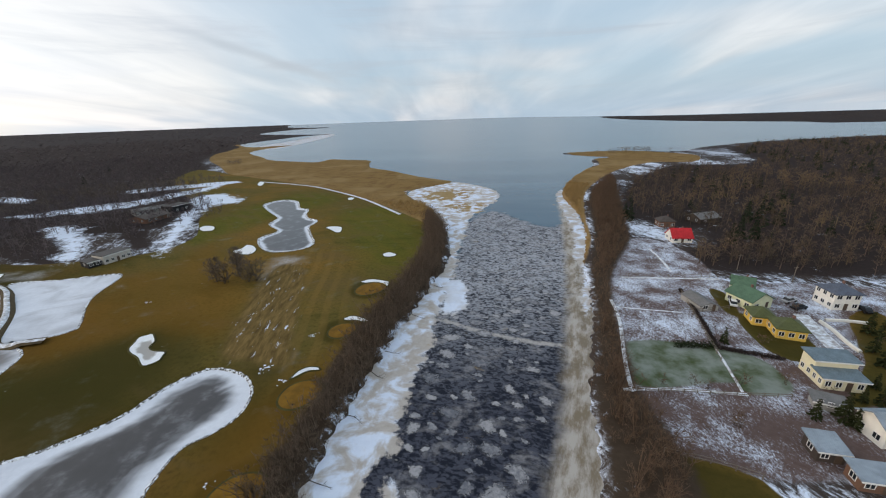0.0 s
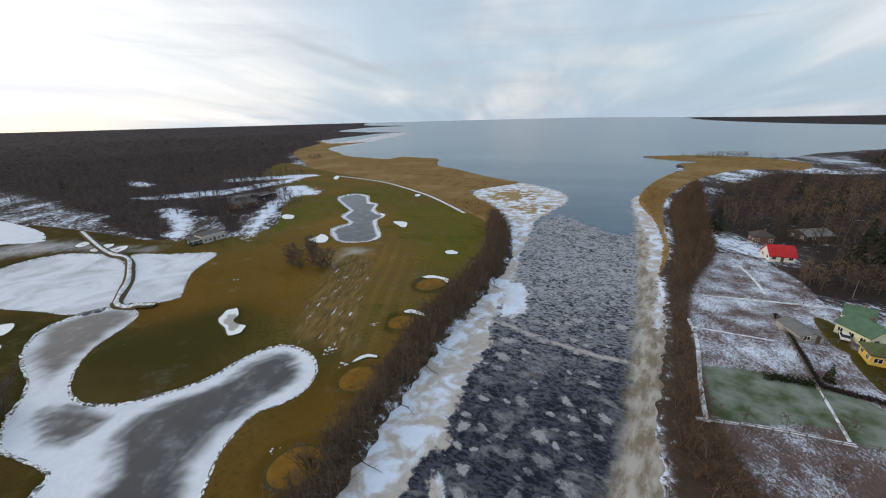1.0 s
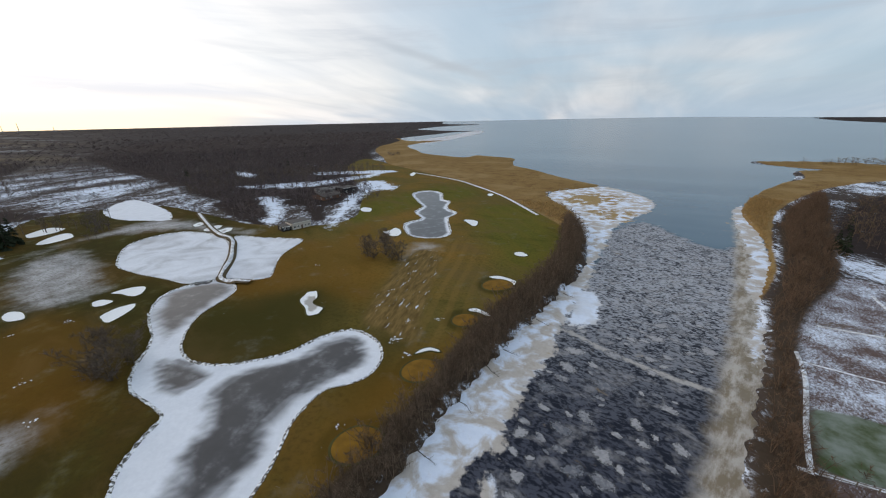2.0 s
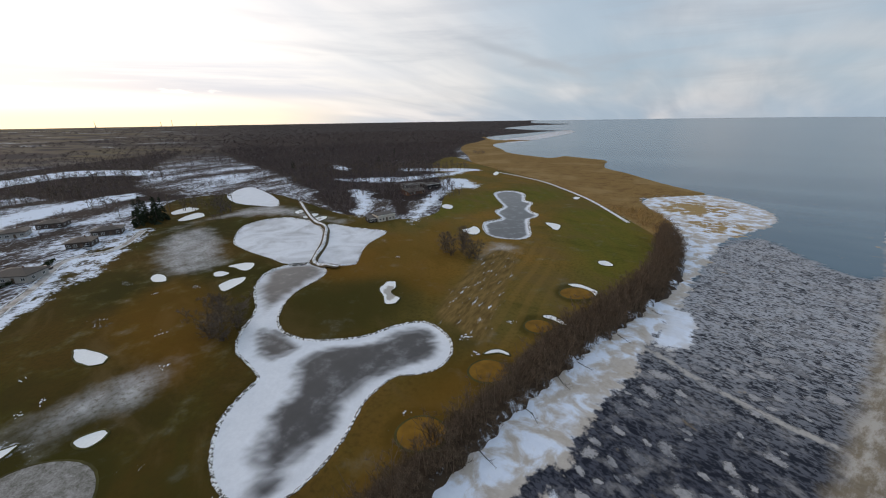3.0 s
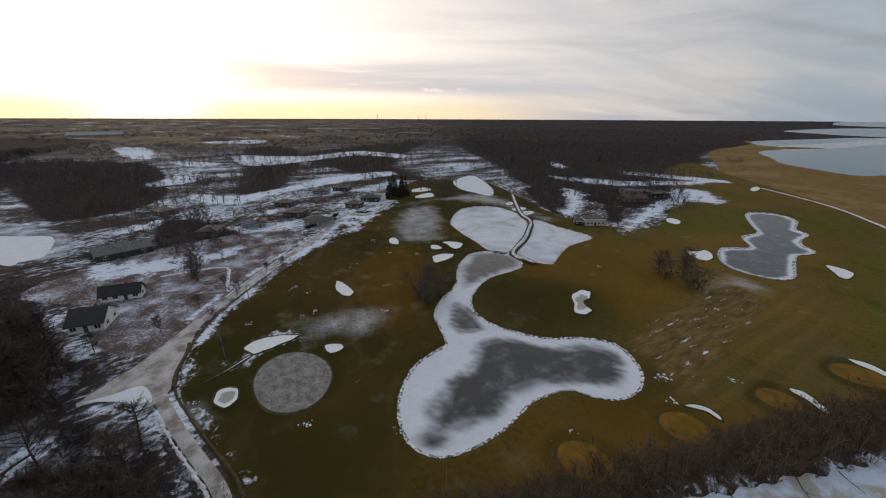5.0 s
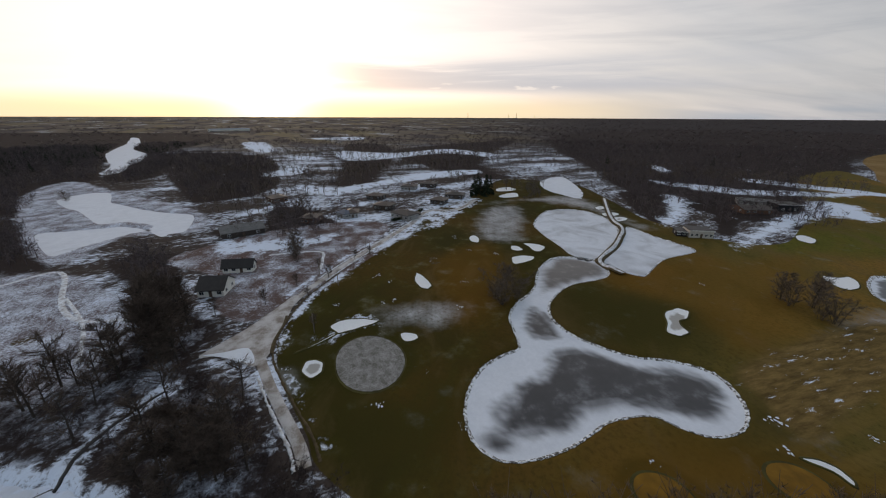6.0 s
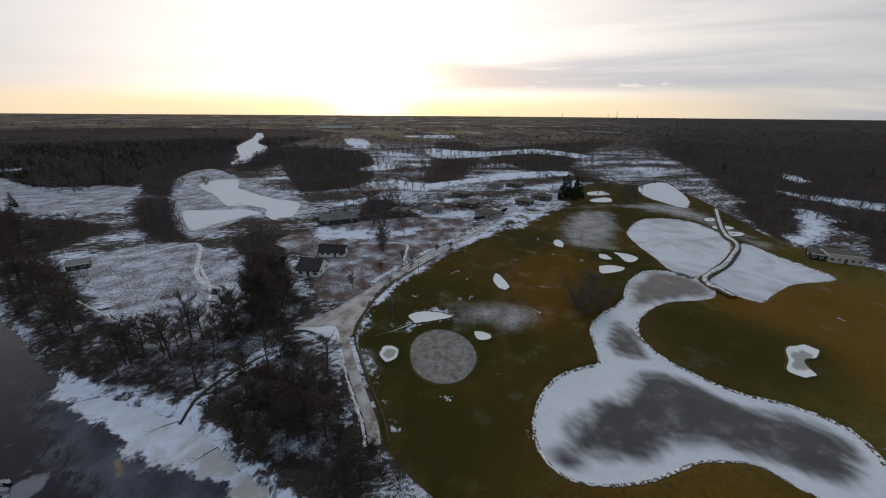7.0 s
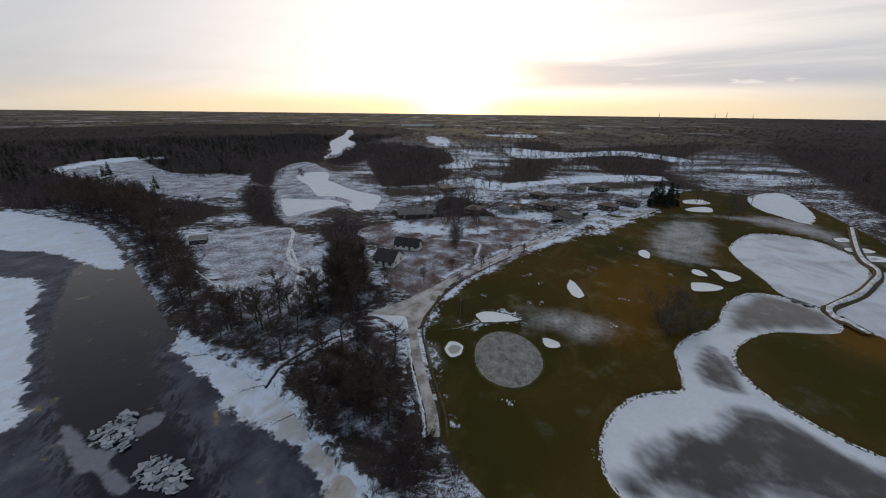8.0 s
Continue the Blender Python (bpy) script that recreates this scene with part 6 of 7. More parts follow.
    if chimney:
        part("chimney", block(W * 0.62, W * 0.62 + 0.5, D * 0.55, D * 0.55 + 0.5, T, T + rise + 0.55, 0.04), MAT_BRICK, h)
    for f in range(floors):
        zc = 1.55 + f * 2.6
        for i in range(front):
            x = W * (i + 0.5) / front
            if f == 0 and door is not None and i == int(door * front):
                part("door", block(x - 0.5, x + 0.5, -0.06, 0.01, 0.15, 2.2), MAT_DOOR, h)
                continue
            window(h, x, zc, min(1.5, W / front * 0.6), 1.25, 0, W, D)
        for i in range(side):
            y = D * (i + 0.5) / side
            for sd in (1, 3):
                window(h, y, zc, min(1.3, D / side * 0.55), 1.2, sd, W, D)
    return tagged(h, label, category, "houses" if category == "house" else "outbuildings")


# across the river
house((99, 153), (107, 152), (103, 160), 2.4, 3.2, "gable", "white", "red", "white cottage with a steep bright red roof", front=3, ridge="x")
house((106, 176), (113, 175), (109, 182), 3.0, 2.2, "hip", "brown", "rust", "brown brick house beside the wood", front=3)
house((128, 179), (140, 182), 9.0, 2.6, 2.0, "gable", "dark", "ash", "long barn with a grey roof", front=2, chimney=False, name="barn", category="barn")
house((89, 105), (93.5, 101.9), (90.5, 109.9), 2.9, 1.9, "gable", "pale", "green", "pale yellow house wing with green metal roof", front=3)
house((85.7, 92.6), (93, 94.4), (87, 100.8), 3.0, 2.1, "gable", "pale", "green", "pale green-walled house with green roof", front=2, ridge="y", side=3)
house((81.6, 79.4), (87.2, 77.2), 5.6, 2.8, 1.9, "hip", "yellow", "moss", "bright yellow house under a mossy hipped roof", front=3, side=2, door=None)
house((80.7, 85.6), (85.4, 84.0), 5.4, 2.6, 1.8, "hip", "yellow", "moss", "bright yellow house wing under a mossy roof", front=2, side=2, door=None, chimney=False)
house((107.8, 91.9), (114.4, 91.2), (108.1, 98.4), 4.9, 2.0, "hip", "white", "slate", "white two-storey house with slate roof", 2, 3, 3)
house((75.4, 61.1), (82.3, 59.4), (76.2, 64.3), 2.7, 0.35, "mono", "cream", "blue", "low cream building with blue-grey roof", front=4, chimney=False)
house((76.2, 64.3), (83.6, 62.8), (77, 67.9), 4.6, 0.4, "mono", "cream", "blue", "taller cream building with blue-grey roof", front=4, side=2, chimney=False)
house((72, 46.9), (76.6, 46.6), (74.2, 52), 3.6, 1.6, "gable", "white", "steel", "white house with steel-grey roof", front=3)
house((59.3, 45.1), (63.1, 44.2), (60.1, 48.6), 2.3, 0.6, "mono", "dark", "steel", "dark wooden shed under a grey sheet roof", front=2, chimney=False, name="shed", category="shed", side=1)
house((60.8, 39.9), (65.2, 38.9), (62.1, 42.3), 2.3, 0.5, "mono", "brown", "steel", "brown shed with blue-grey sheet roof", front=2, chimney=False, name="shed", category="shed", side=1)
house((69.3, 56.3), (73.3, 54.2), 2.6, 1.6, 0.4, "mono", "grey", "ash", "low grey lean-to beside the fence", front=3, side=0, chimney=False, name="shed", category="shed", door=None)
house((71.9, 93.1), (77.1, 93.4), (74.4, 101.7), 1.7, 1.0, "gable", "grey", "ash", "long low greenhouse with dull panes", front=2, side=0, chimney=False, name="greenhouse", category="greenhouse", ridge="y", eave=0.1)
# by the road and the course
house((-118, -59.1), (-117.6, -51.1), (-126.5, -50.7), 2.6, 2.9, "gable", "white", "tar", "white cottage with a steep black roof", front=3, right=True)
house((-137.9, -58.8), (-137.6, -48.2), (-141.8, -47.5), 2.4, 2.3, "gable", "white", "tar", "white outbuilding with a black roof", front=4, right=True, side=1)
house((-180, -74), (-188, -57), 9.0, 2.8, 2.4, "gable", "dark", "ash", "long dark barn with a grey roof", front=3, side=1, chimney=False, name="barn", category="barn")
house((-115, -144), (-119, -139), 5.0, 2.2, 0.5, "mono", "dark", "ash", "small shed at the field's edge", front=2, side=0, chimney=False, name="shed", category="shed", door=None)
for q0, q1, deep, wl, rf, label in (
        ((-204, -43), (-202, -35), 10, "brown", "rust", "dark brown house among bushes"), ((-211, -20), (-211, -13), 9, "grey", "rust", "grey house with a low brown roof"),
        ((-215, -25), (-209, -20), 6, "grey", "slate", "grey house wing with low roof"), ((-230, -4), (-225, 5), 9, "dark", "rust", "dark house with a low brown roof"), ((-210, 6), (-200, 15), 9, "grey", "tar", "grey house with wide low roof"),
        ((-259, -9), (-254, 0), 9, "dark", "rust", "dark house beside a snowy lane"), ((-239, 33), (-234, 41), 9, "dark", "rust", "dark house beside the road"),
        ((-301, 33), (-295, 43), 10, "dark", "tar", "dark house behind garden trees"), ((-290, 17), (-286, 27), 10, "grey", "tar", "grey house behind garden trees"),
        ((-254, 46), (-249, 57), 9, "dark", "tar", "dark house near the spruces"), ((-257, -70), (-263, -62), 10, "brown", "rust", "long brown house among bare trees")):
    house(q0, q1, deep, 2.9, 1.5, "hip", wl, rf, label, front=4, side=2, eave=0.8)
house((-147.5, 147), (-144, 157), 8.0, 3.6, 0.15, "mono", "stone", "tar", "modern pale clubhouse with a flat roof", front=5, side=2, chimney=False, eave=0.2)
house((-150.5, 142.5), (-148.5, 146.5), 7.0, 2.4, 0.1, "mono", "black", "tar", "black flat-roofed annex of the clubhouse", front=2, side=1, chimney=False, eave=0.1, door=None)
house((-185, 243), (-181, 256), 10.0, 4.2, 0.1, "mono", "black", "tar", "tall black timber hall", front=2, side=1, chimney=False, eave=0.1, door=None, name="hall", category="hall")
house((-183, 217), (-179, 233), 14.0, 2.6, 1.6, "gable", "brown", "rust", "red-brown barn with a low roof", front=4, side=2, chimney=False, name="barn", category="barn")
house((-207, 238), (-195, 254), 8.0, 2.6, 1.2, "gable", "grey", "ash", "grey barn behind the clubhouse", front=3, side=1, chimney=False, name="barn", category="barn")

house((-1470, -575), (-1555, -466), 16.0, 6.0, 3.0, "gable", "white", "steel", "long pale glasshouse far off on the plain", front=12, side=1, chimney=False, name="glasshouse", category="greenhouse", door=None)


# ---- cars ----
PAINTS = {k: material(k + "_car_paint", c, 0.25) for k, c in dict(black=(0.015, 0.015, 0.017), silver=(0.35, 0.36, 0.37), white=(0.7, 0.7, 0.7)).items()}
MAT_TYRE = material("tyre_rubber", (0.02, 0.02, 0.02), 0.9)


def car(xy, turn, colour, label, long=4.4, high=1.5):
    c = new("car")
    c.matrix_world = pose(xy[0], xy[1], float(land_z([xy])[0][0]) + 0.12, 0, 0, turn)
    part("body", block(-long / 2, long / 2, -0.88, 0.88, 0.28, high * 0.58, 0.14), PAINTS[colour], c)
    bm = bmesh.new()
    lo = [bm.verts.new(p) for p in ((-long * 0.36, -0.80, high * 0.58), (long * 0.22, -0.80, high * 0.58), (long * 0.22, 0.80, high * 0.58), (-long * 0.36, 0.80, high * 0.58))]
    hi = [bm.verts.new(p) for p in ((-long * 0.28, -0.66, high), (long * 0.08, -0.66, high), (long * 0.08, 0.66, high), (-long * 0.28, 0.66, high))]
    bm.faces.new(lo[::-1])
    for i in range(4):
        bm.faces.new((lo[i], lo[(i + 1) % 4], hi[(i + 1) % 4], hi[i]))
    bm.faces.new(hi)
    part("cabin_glass", bm, MAT_GLASS, c)
    part("roof_panel", block(-long * 0.27, long * 0.07, -0.66, 0.66, high - 0.01, high + 0.05, 0.02), PAINTS[colour], c)
    for x in (-long * 0.31, long * 0.31):
        for y in (-0.82, 0.82):
            bm = bmesh.new()
            bmesh.ops.create_cone(bm, cap_ends=True, segments=14, radius1=0.33, radius2=0.33, depth=0.22, matrix=pose(x, y, 0.33, 90, 0, 0))
            part("wheel", bm, MAT_TYRE, c)
    return tagged(c, label, "car", "parked cars")


for xy, turn, colour, label in (((99.6, 93), 10, "black", "black van parked in the snowy yard"), ((100.5, 97.1), 15, "silver", "silver car parked in the snowy yard"), ((115.7, 90.8), 80, "black", "dark car parked beside the white house"),
                                ((83.8, 96.7), 60, "white", "white car parked beside the green-roofed house"), ((-213, 22), 30, "black", "dark car parked beside the lane"),
                                ((-232, 39), 10, "silver", "silver car parked before a dark house")):
    car(xy, turn, colour, label)


# ---- fences, walls, hedges, posts ----


def fence(line, label, gap=2.4, high=1.2, rails=2, board=False):
    l = ring(line, 3, False)
    d = np.r_[0, np.cumsum(np.linalg.norm(np.diff(l, axis=0), axis=1))]
    at = np.linspace(0, d[-1], max(2, int(d[-1] / gap)))
    P = np.stack([np.interp(at, d, l[:, 0]), np.interp(at, d, l[:, 1])], 1)
    Z = land_z(P)[0]
    f = new("fence")
    post = block(-0.06, 0.06, -0.06, 0.06, -0.3, high + 0.1)
    me = part("post", post, MAT_WOOD, f).data
    f.children[0].location = (*P[0], Z[0])
    for p, z in zip(P[1:], Z[1:]):
        o = part("post", me, None, f)
        o.location = (*p, z)
    for i in range(len(P) - 1):
        a, b = Vector((*P[i], Z[i])), Vector((*P[i + 1], Z[i + 1]))
        m = Matrix.Translation(a) @ (b - a).to_track_quat("X", "Z").to_matrix().to_4x4()
        L = (b - a).length
        if board:
            bm = block(0, L, -0.03, 0.03, 0.05, high)
            bm.transform(m)
            part("panel", bm, MAT_WOOD, f)
        else:
            for k in range(rails):
                z = high * (k + 1) / rails
                bm = block(0, L, -0.04, 0.04, z - 0.06, z + 0.04)
                bm.transform(m)
                part("rail", bm, MAT_WOOD, f)
    return tagged(f, label, "fence")


fence([(61, 119.2), (76, 117), (92, 114.8)], "weathered fence along a snowy path")
fence([(73.6, 104.8), (65.9, 82.5), (62.1, 70.9)], "weathered fence between two garden plots")
fence([(38, 62.5), (46.8, 61.5), (56.2, 60.2), (67.5, 58.8)], "weathered fence across the snowy gardens", 2.2, 0.9, 2)
fence([(80.9, 94.2), (72.1, 93), (64.2, 94.8)], "weathered fence behind the greenhouse")
fence([(35.7, 47.1), (42.3, 44.8), (48.1, 41.9)], "low weathered fence round a lawn")


def bar_line(name, line, wide, high, mat, label, category):
    """A low wall or bank along a line, with a rounded top."""
    R = ring(line, 5, False)
    a, b = band(R, wide, False)
    z = land_z(R)[0]
    n = len(R)
    fr = [(a, -0.2), (a, high * 0.8), (a * 0.75 + b * 0.25, high), (a * 0.25 + b * 0.75, high), (b, high * 0.8), (b, -0.2)]
    V = np.concatenate([np.c_[q, z + h] for q, h in fr])
    F = [(c * n + i, c * n + i + 1, (c + 1) * n + i + 1, (c + 1) * n + i) for c in range(5) for i in range(n - 1)]
    return tagged(part(name, mesh_of(name, V, F, mat), None), label, category)


bar_line("garden_wall", [(99, 86), (98.1, 81.4), (96.2, 76), (95.4, 72.4)], 0.6, 0.8, WALLS["white"], "low white wall along the drive", "wall")
bar_line("garden_wall", [(100.9, 86.5), (106.1, 85.6), (109.8, 84.3)], 0.6, 0.7, WALLS["white"], "low white wall beside the yard", "wall")
bar_line("ditch_bank", [(-82.7, -28.2), (-88.4, -28.8), (-96.4, -28.2), (-101.2, -28.5)], 0.7, 0.4, MAT_EARTH, "dark earth edge of the parking place", "bank")


def hedge(line, wide, high, mat, label):
    rng = np.random.default_rng(11)
    R = ring(line, 4, False)
    d = np.r_[0, np.cumsum(np.linalg.norm(np.diff(R, axis=0), axis=1))]
    n = int(d[-1] * 90)
    at = rng.uniform(0, d[-1], n)
    P = np.stack([np.interp(at, d, R[:, 0]), np.interp(at, d, R[:, 1])], 1) + rng.uniform(-wide / 2, wide / 2, (n, 2))
    z = land_z(P)[0] + rng.uniform(0, high, n) ** 1.0 * (0.8 + 0.2 * np.sin(at * 5))
    b = np.c_[P, z]
    V, F = slivers(b, b + rng.normal(0, 0.28, (n, 3)) + (0, 0, 0.25), np.full(n, 0.22), rng)
    return tagged(part("hedge", mesh_of("hedge", V, F, mat), None), label, "hedge")


hedge([(55.3, 77), (59.5, 76.4), (63.7, 75.7)], 1.4, 1.6, MAT_HEDGE, "dark clipped evergreen hedge beside a frosty lawn")
hedge([(74.7, 107.2), (69.9, 91), (64.8, 76.3)], 0.9, 0.7, MAT_BRAKE, "low bare hedge between two snowy plots")
hedge([(64.5, 75.5), (70, 73), (76, 70.5)], 0.9, 0.7, MAT_BRAKE, "low bare hedge beside the frosty lawn")
hedge([(-201, 6), (-206, 13), (-217, 22), (-225, 26)], 2.0, 1.2, MAT_HEDGE, "dark hedge beside the lane's bend")


def post(xy, high, label):
    bm = bmesh.new()
    bmesh.ops.create_cone(bm, cap_ends=True, segments=8, radius1=0.13, radius2=0.08, depth=high + 0.4, matrix=pose(0, 0, high / 2 - 0.2))
    p = new("utility_pole")
    p.location = (*xy, float(land_z([xy])[0][0]))
    part("pole", bm, MAT_WOOD, p)
    part("crossbar", block(-0.7, 0.7, -0.06, 0.06, high - 0.6, high - 0.48), MAT_WOOD, p)
    tagged(p, label, "pole", "utility poles")


for xy in [(104, 122), (113, 110)] + [(-90.6, -19.2), (-119.9, -15.6), (-148.4, -5.2)] + [(-129.3, -23), (-154, -7)]:
    post(xy, 6.0, "thin wooden utility pole beside the road")

# far landmarks on the plain
MAT_FAR = material("far_concrete", tint((0.20, 0.20, 0.21), 0.15, 0.05), 0.9)
for yaw, r, high in ((69.5, 4500, 70), (70.6, 4550, 48), (76.5, 4600, 60), (67.0, 4400, 40)):
    x, y = -math.sin(radians(yaw)) * r, math.cos(radians(yaw)) * r
    bm = bmesh.new()
    bmesh.ops.create_cone(bm, cap_ends=True, segments=6, radius1=3.0, radius2=1.2, depth=high, matrix=pose(0, 0, high / 2))
    m = new("mast")
    m.location = (x, y, float(lift(np.array([(x, y)]))[0]) - 2)
    part("shaft", bm, MAT_FAR, m)
    part("plinth", block(-14, 14, -14, 14, -4, 9, 1.0), MAT_FAR, m)
    tagged(m, "slender grey mast on the far plain", "mast", "masts on the horizon")

# ---- ice on the river ----
MAT_FLOE = material("floe_ice", lambda nt: blend(nt, fn(nt, "ADD", fn(nt, "MULTIPLY", put(nt, "NewGeometry", out=8), 0.5), fn(nt, "MULTIPLY", grain(nt, 1.2, 5, 0.6, where(nt)), 0.5)), (0.12, 0.125, 0.145), (0.50, 0.52, 0.56)), 0.6)


def floes(name, R, gap, lo, hi, tilt, seed, label, rise=0.05, crowd=1.0):
    """Broken plates of ice with real edges, level or piled."""
    rng = np.random.default_rng(seed)
    R = np.asarray(R)
    a, b = R.min(0), R.max(0)
    g = np.stack(np.meshgrid(np.arange(a[0], b[0], gap), np.arange(a[1], b[1], gap)), -1).reshape(-1, 2)
    g = g + rng.uniform(-0.9, 0.9, g.shape) * gap
    d = inside_by(g, R, 20)
    g = g[(d > -0.4) & (rng.uniform(0, 1, len(g)) < crowd)]
    pieces = []
    for x, y in g:
        k = int(rng.integers(5, 8))
        t = np.sort(rng.uniform(0, 2 * np.pi, k) * 0.3 + np.arange(k) * 2 * np.pi / k)
        r = rng.uniform(lo, hi) * rng.uniform(0.7, 1.2, k)
        top = np.c_[r * np.cos(t), r * np.sin(t) * rng.uniform(0.5, 1.0), np.zeros(k)]
        m = np.array(Euler((rng.normal(0, tilt), rng.normal(0, tilt), rng.uniform(0, 6.28))).to_matrix())
        top = top @ m.T
        low = top - (0, 0, 0.16)
        base = np.array((x, y, -0.9 + rise + abs(rng.normal(0, tilt)) * hi * 0.8))
        V = np.concatenate([top, low, top.mean(0)[None]]) + base
        F = [(i, (i + 1) % k, 2 * k) for i in range(k)]
        for i in range(k):
            j = (i + 1) % k
            F += [(i, k + i, k + j), (i, k + j, j)]
        pieces.append((V, np.array(F)))
    V, F = join(pieces)
    return tagged(part(name, mesh_of(name, V, F, MAT_FLOE), None), label, "ice", kind="stuff")


for k, R in enumerate(HEAPS):
    floes("ice_heap", R, 0.62, 0.22, 1.0, 0.22, 20 + k, "heap of broken grey ice plates adrift", 0.05, 0.8)


def paint_pancake(nt):
    """Frozen slush: pale crumbled middle, wet dark broken rim."""
    v = fn(nt, "ADD", fn(nt, "MULTIPLY", grain(nt, 1.1, 5, 0.65, where(nt), 0.4), 0.7), fn(nt, "MULTIPLY", put(nt, "ObjectInfo", out=5), 0.3))
    pale = blend(nt, step(nt, v, 0.30, 0.66), (0.12, 0.125, 0.145), (0.33, 0.325, 0.335))
    wet = fn(nt, "ADD", attr(nt, "rim"), fn(nt, "MULTIPLY", fn(nt, "SUBTRACT", grain(nt, 1.9, 4, 0.65, where(nt), 0.5), 0.5), 1.5))
    nt.links.new(fn(nt, "SUBTRACT", 1.0, step(nt, wet, 0.05, 0.80)), nt.nodes["Principled BSDF"].inputs["Alpha"])
    return pale


MAT_PANCAKE = material("pancake_ice", paint_pancake, 0.7, (2.5, 0.4, 0.05))


def pancake(seed):
    """A rounded floe about two metres across: broken rim, low crumbled middle."""
    rng = np.random.default_rng(seed)
    n = 18
    t = np.arange(n) * 2 * np.pi / n
    wob = 1 + 0.16 * np.cos(2 * t + rng.uniform(0, 6)) + 0.10 * np.cos(3 * t + rng.uniform(0, 6)) + rng.normal(0, 0.09, n)
    loops = []
    for f, z in ((1.0, -0.03), (0.93, 0.02), (0.66, 0.045), (0.36, 0.03)):
        r = f * wob * (1 + rng.normal(0, 0.03, n))
        loops.append(np.c_[r * np.cos(t), 0.78 * r * np.sin(t), z + np.abs(rng.normal(0, 0.012, n))])
    V = np.concatenate(loops + [np.array([[0, 0, 0.03]])])
    F = []
    for a in range(3):
        for i in range(n):
            j = (i + 1) % n
            F += [(a * n + i, a * n + j, (a + 1) * n + j), (a * n + i, (a + 1) * n + j, (a + 1) * n + i)]
    F += [(3 * n + i, 3 * n + (i + 1) % n, 4 * n) for i in range(n)]
    me = mesh_of("ice_floe", V, F, MAT_PANCAKE, True)
    give(me, "rim", np.repeat([1.0, 0.85, 0.42, 0.1, 0.0], [n, n, n, n, 1]))
    return me


PANCAKES = [pancake(600 + k) for k in range(9)]
rng = np.random.default_rng(77)
AFLOAT = [(3.5, 63, 2.5), (1.9, 50, 2.5), (6.8, 49.3, 2.6), (-0.7, 58.4, 2.8), (-4, 55, 1.6), (-0.8, 78, 3.0), (7.2, 73.9, 3.2), (-7.6, 54.8, 2.0), (-6.5, 45.6, 1.8), (-6.5, 41, 2.4), (-5.1, 49.9, 1.1), (17.3, 56, 1.4), (10.6, 44.8, 2.6), (2.6, 45.5, 1.0)]
while len(AFLOAT) < 240:
    x, y, r = rng.uniform(-16, 64), 36 + 164 * rng.uniform(0, 1) ** 1.25, rng.uniform(0.9, 1.5) ** 2 * (1 + max(0.0, rng.normal(0, 0.5)))
    if y < 85 and rng.uniform(0, 1) < 0.6:
        continue
    if inside_by([(x, y)], PACK)[0] > 2 and inside_by([(x, y)], FRINGE)[0] < -2.5 and max(inside_by([(x, y)], R)[0] for R in SHELF[:2]) < -2.0 and min(math.hypot(x - a, y - b) - 0.8 * (c + r) for a, b, c in AFLOAT) > 0:
        AFLOAT.append((x, y, r))
for k, (x, y, r) in enumerate(AFLOAT):
    ob = part("ice_floe", PANCAKES[k % 9], None, RIVER)
    ob.matrix_basis = pose(x, y, -0.885, 0, 0, -14 + rng.uniform(-30, 30) + 180 * (k % 2))
    ob.scale = (r, r, 1.0)


# ---- small leavings of snow and wood ----


def clods(name, spots, mat, label, category, seed, lo, hi, each):
    """Little uneven domes round each spot."""
    rng = np.random.default_rng(seed)
    pieces = []
    for x, y, s in spots:
        for k in range(each):
            c = np.array((x, y)) + rng.normal(0, s, 2)
            r = rng.uniform(lo, hi)
            t = np.arange(7) * 2 * np.pi / 7
            rim = np.c_[r * rng.uniform(0.6, 1.3, 7) * np.cos(t), r * rng.uniform(0.6, 1.3, 7) * np.sin(t) * rng.uniform(0.4, 1.0)]
            z = float(swell(c[0], c[1])) + 0.02
            V = np.r_[np.c_[rim + c, np.full(7, z - 0.05)], [[c[0], c[1], z + 0.05 + 0.05 * r]]]
            pieces.append((V, np.array([(i, (i + 1) % 7, 7) for i in range(7)])))
    V, F = join(pieces)
    return tagged(part(name, mesh_of(name, V, F, mat), None), label, category, kind="stuff")


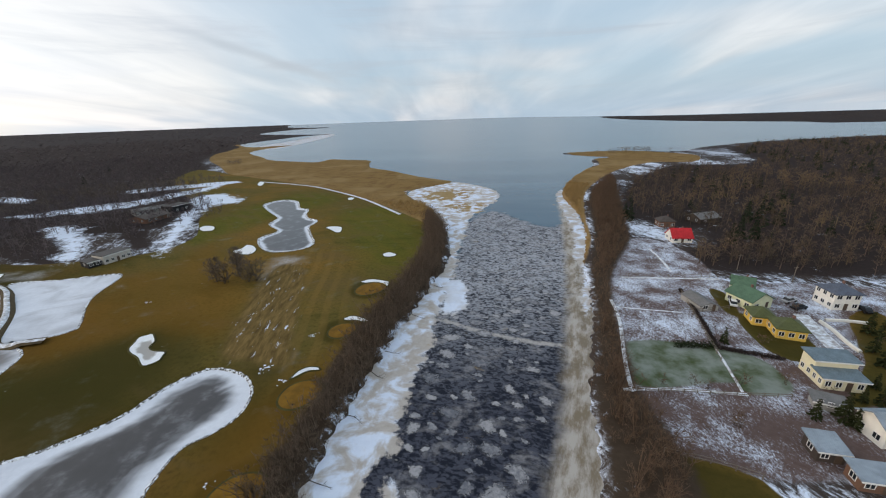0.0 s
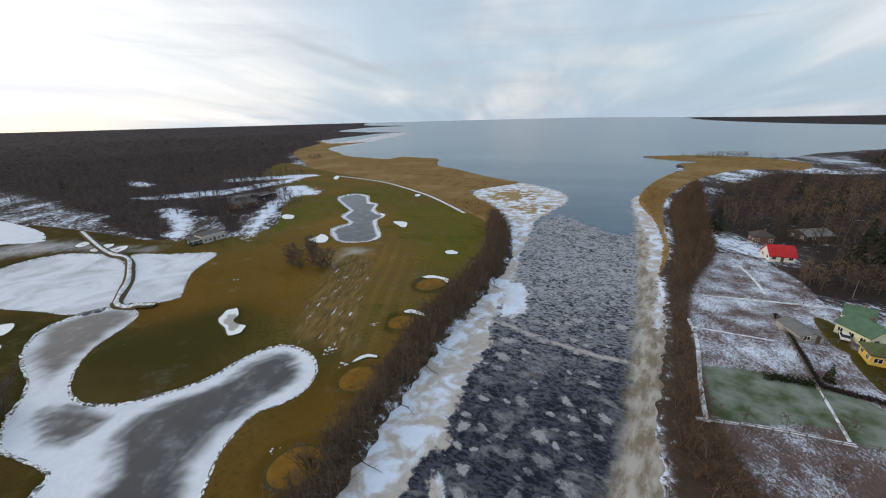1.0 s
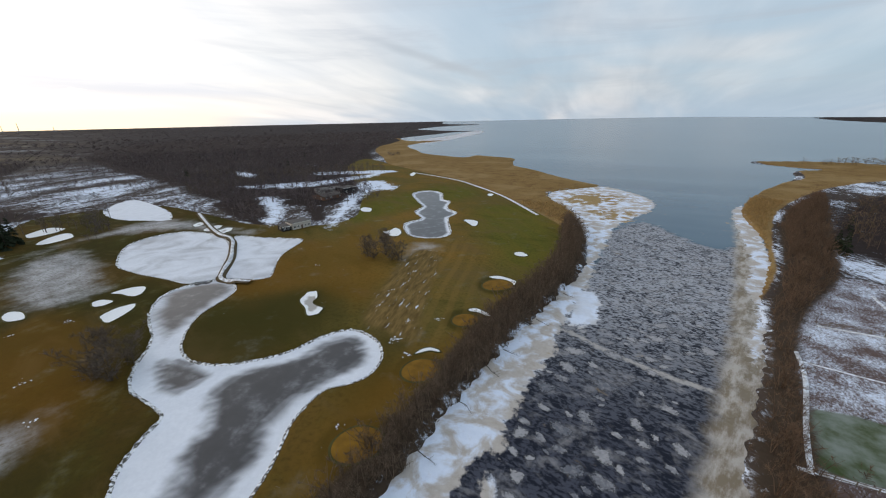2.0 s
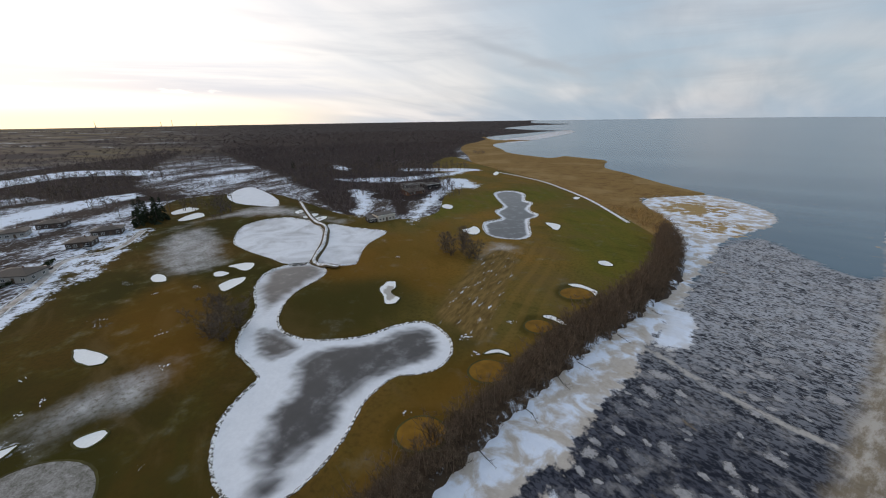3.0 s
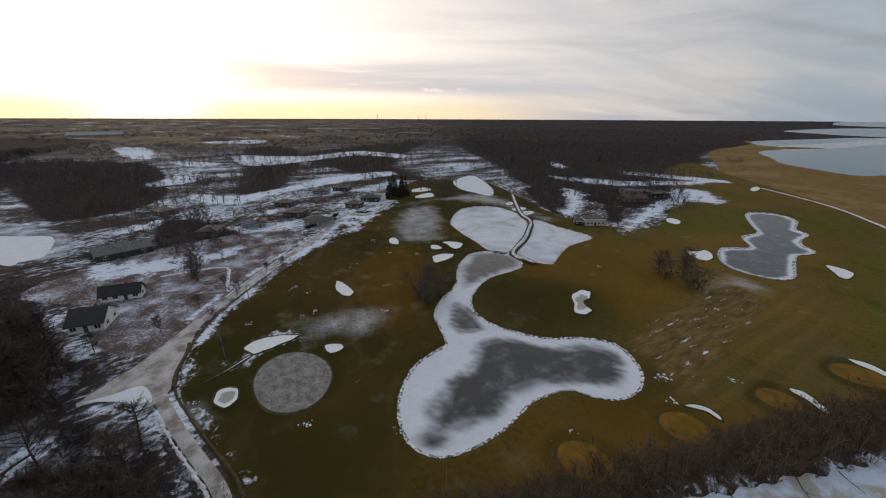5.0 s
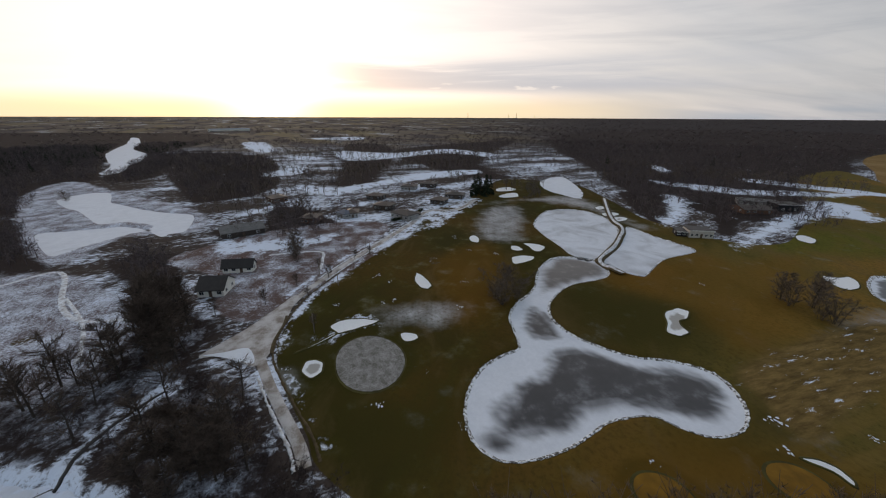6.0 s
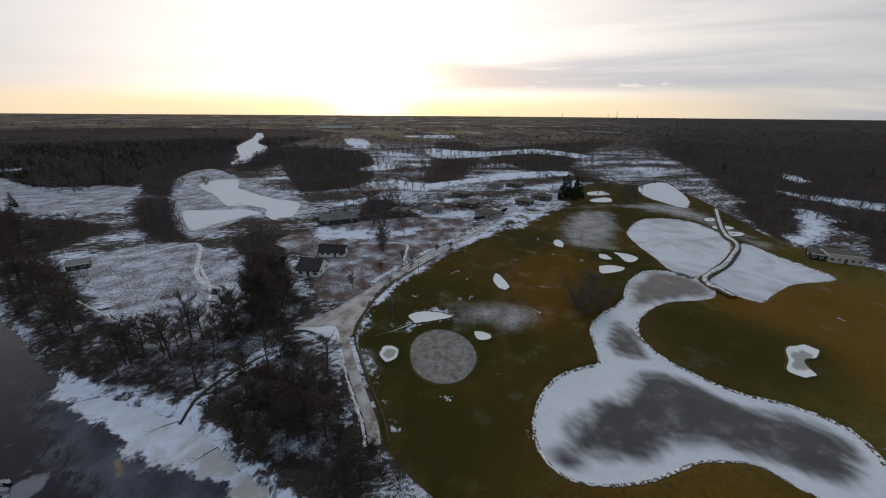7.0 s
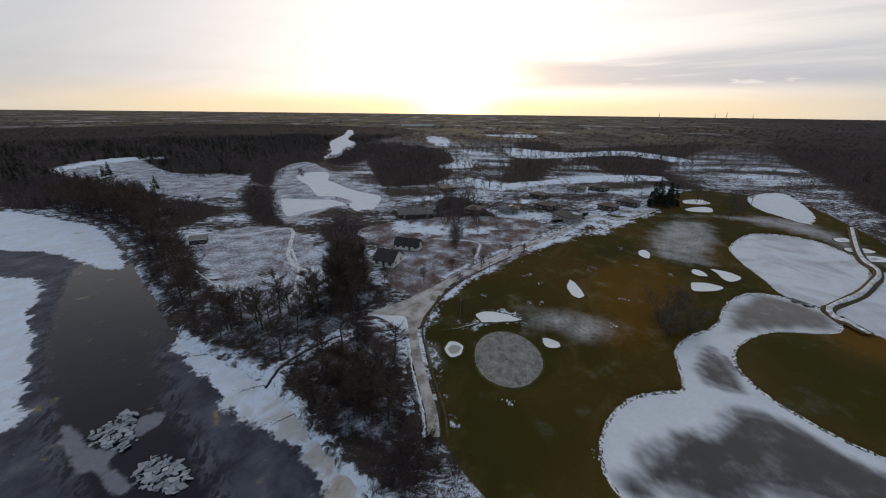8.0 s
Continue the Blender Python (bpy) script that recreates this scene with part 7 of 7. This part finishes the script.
LEFT = [(x, y, 0.6) for x, y in [(-69.9, 9.2), (-61.4, -2.4), (-126.8, -1.7), (-105, -0.8), (-165, 35), (-141.3, 47.5), (-37.9, 67.7), (-37.3, 86.7), (-40.6, 43.3), (-43.5, 73.5), (-99.5, -27.7), (-76.1, -23.6), (-125, -2.7), (-61.5, -2.6), (-41, 38), (-37.4, 86.4), (-168, 35), (-106, -15), (-98.5, 22.3), (-82.7, -8), (-44.4, 71.9), (-56.5, 167), (-53.2, 13), (-148, 37), (-141, 48), (-106, 3), (-137, 19), (-140, 22), (-120, 2), (-92, 30), (-116, 28), (-60, 100), (-101, 110), (-75, 20)]]
clods("snow_clods", LEFT, MAT_SNOW, "little leavings of snow on turf", "snow", 31, 0.10, 0.42, 7)
tussock = []
for k, (x, y) in enumerate([(-140.3, 20.2), (-135, 20.8)] + [(-99.3, -92.2), (-100.7, -91), (-98.4, -93.4)] + [(-99.3, -93.1), (-100.6, -92.2)]):
    tussock.append((x, y, 0.9))
clods("tussocks", tussock, MAT_EARTH, "dark tussocks standing out of snow", "tussock", 33, 0.3, 0.8, 12)


def fallen(x, y, turn, long, label):
    """A dead stem lying from the bank out over the ice."""
    rng = np.random.default_rng(int(abs(x * 31 + y * 17)))
    line = [(0, 0, 0.5), (long * 0.5, rng.normal(0, 0.2), 0.35), (long, rng.normal(0, 0.4), 0.12)]
    pieces = [tube(line, 0.10, 0.03, 5)]
    for k in range(7):
        f = rng.uniform(0.3, 1.0)
        p = np.array((long * f, 0, 0.5 - 0.35 * f))
        pieces.append(tube([p, p + rng.normal(0, 0.25, 3) + (0.3, 0, 0.15), p + rng.normal(0, 0.5, 3) + (0.8, 0, 0.25)], 0.03, 0.01, 3))
    V, F = join(pieces)
    log = new("fallen_tree")
    log.matrix_world = pose(x, y, -0.75, 0, 0, turn)
    part("stem", mesh_of("stem", V, F, MAT_BARK), None, log)
    tagged(log, label, "fallen tree", "fallen trees on the bank")


for x, y, turn, long in ((-21.5, 58, -20, 4.5), (-18.5, 71, -35, 4.0), (-16.5, 79, -10, 3.5), (-11, 97, -30, 4.2), (-24, 44, -15, 4.0), (-5, 117, -25, 3.6), (-52, -53, -60, 5.0), (-47, -42, -45, 4.5), (-57, -74, -70, 4.0)):
    fallen(x, y, turn, long, "dead stem lying out over the ice")
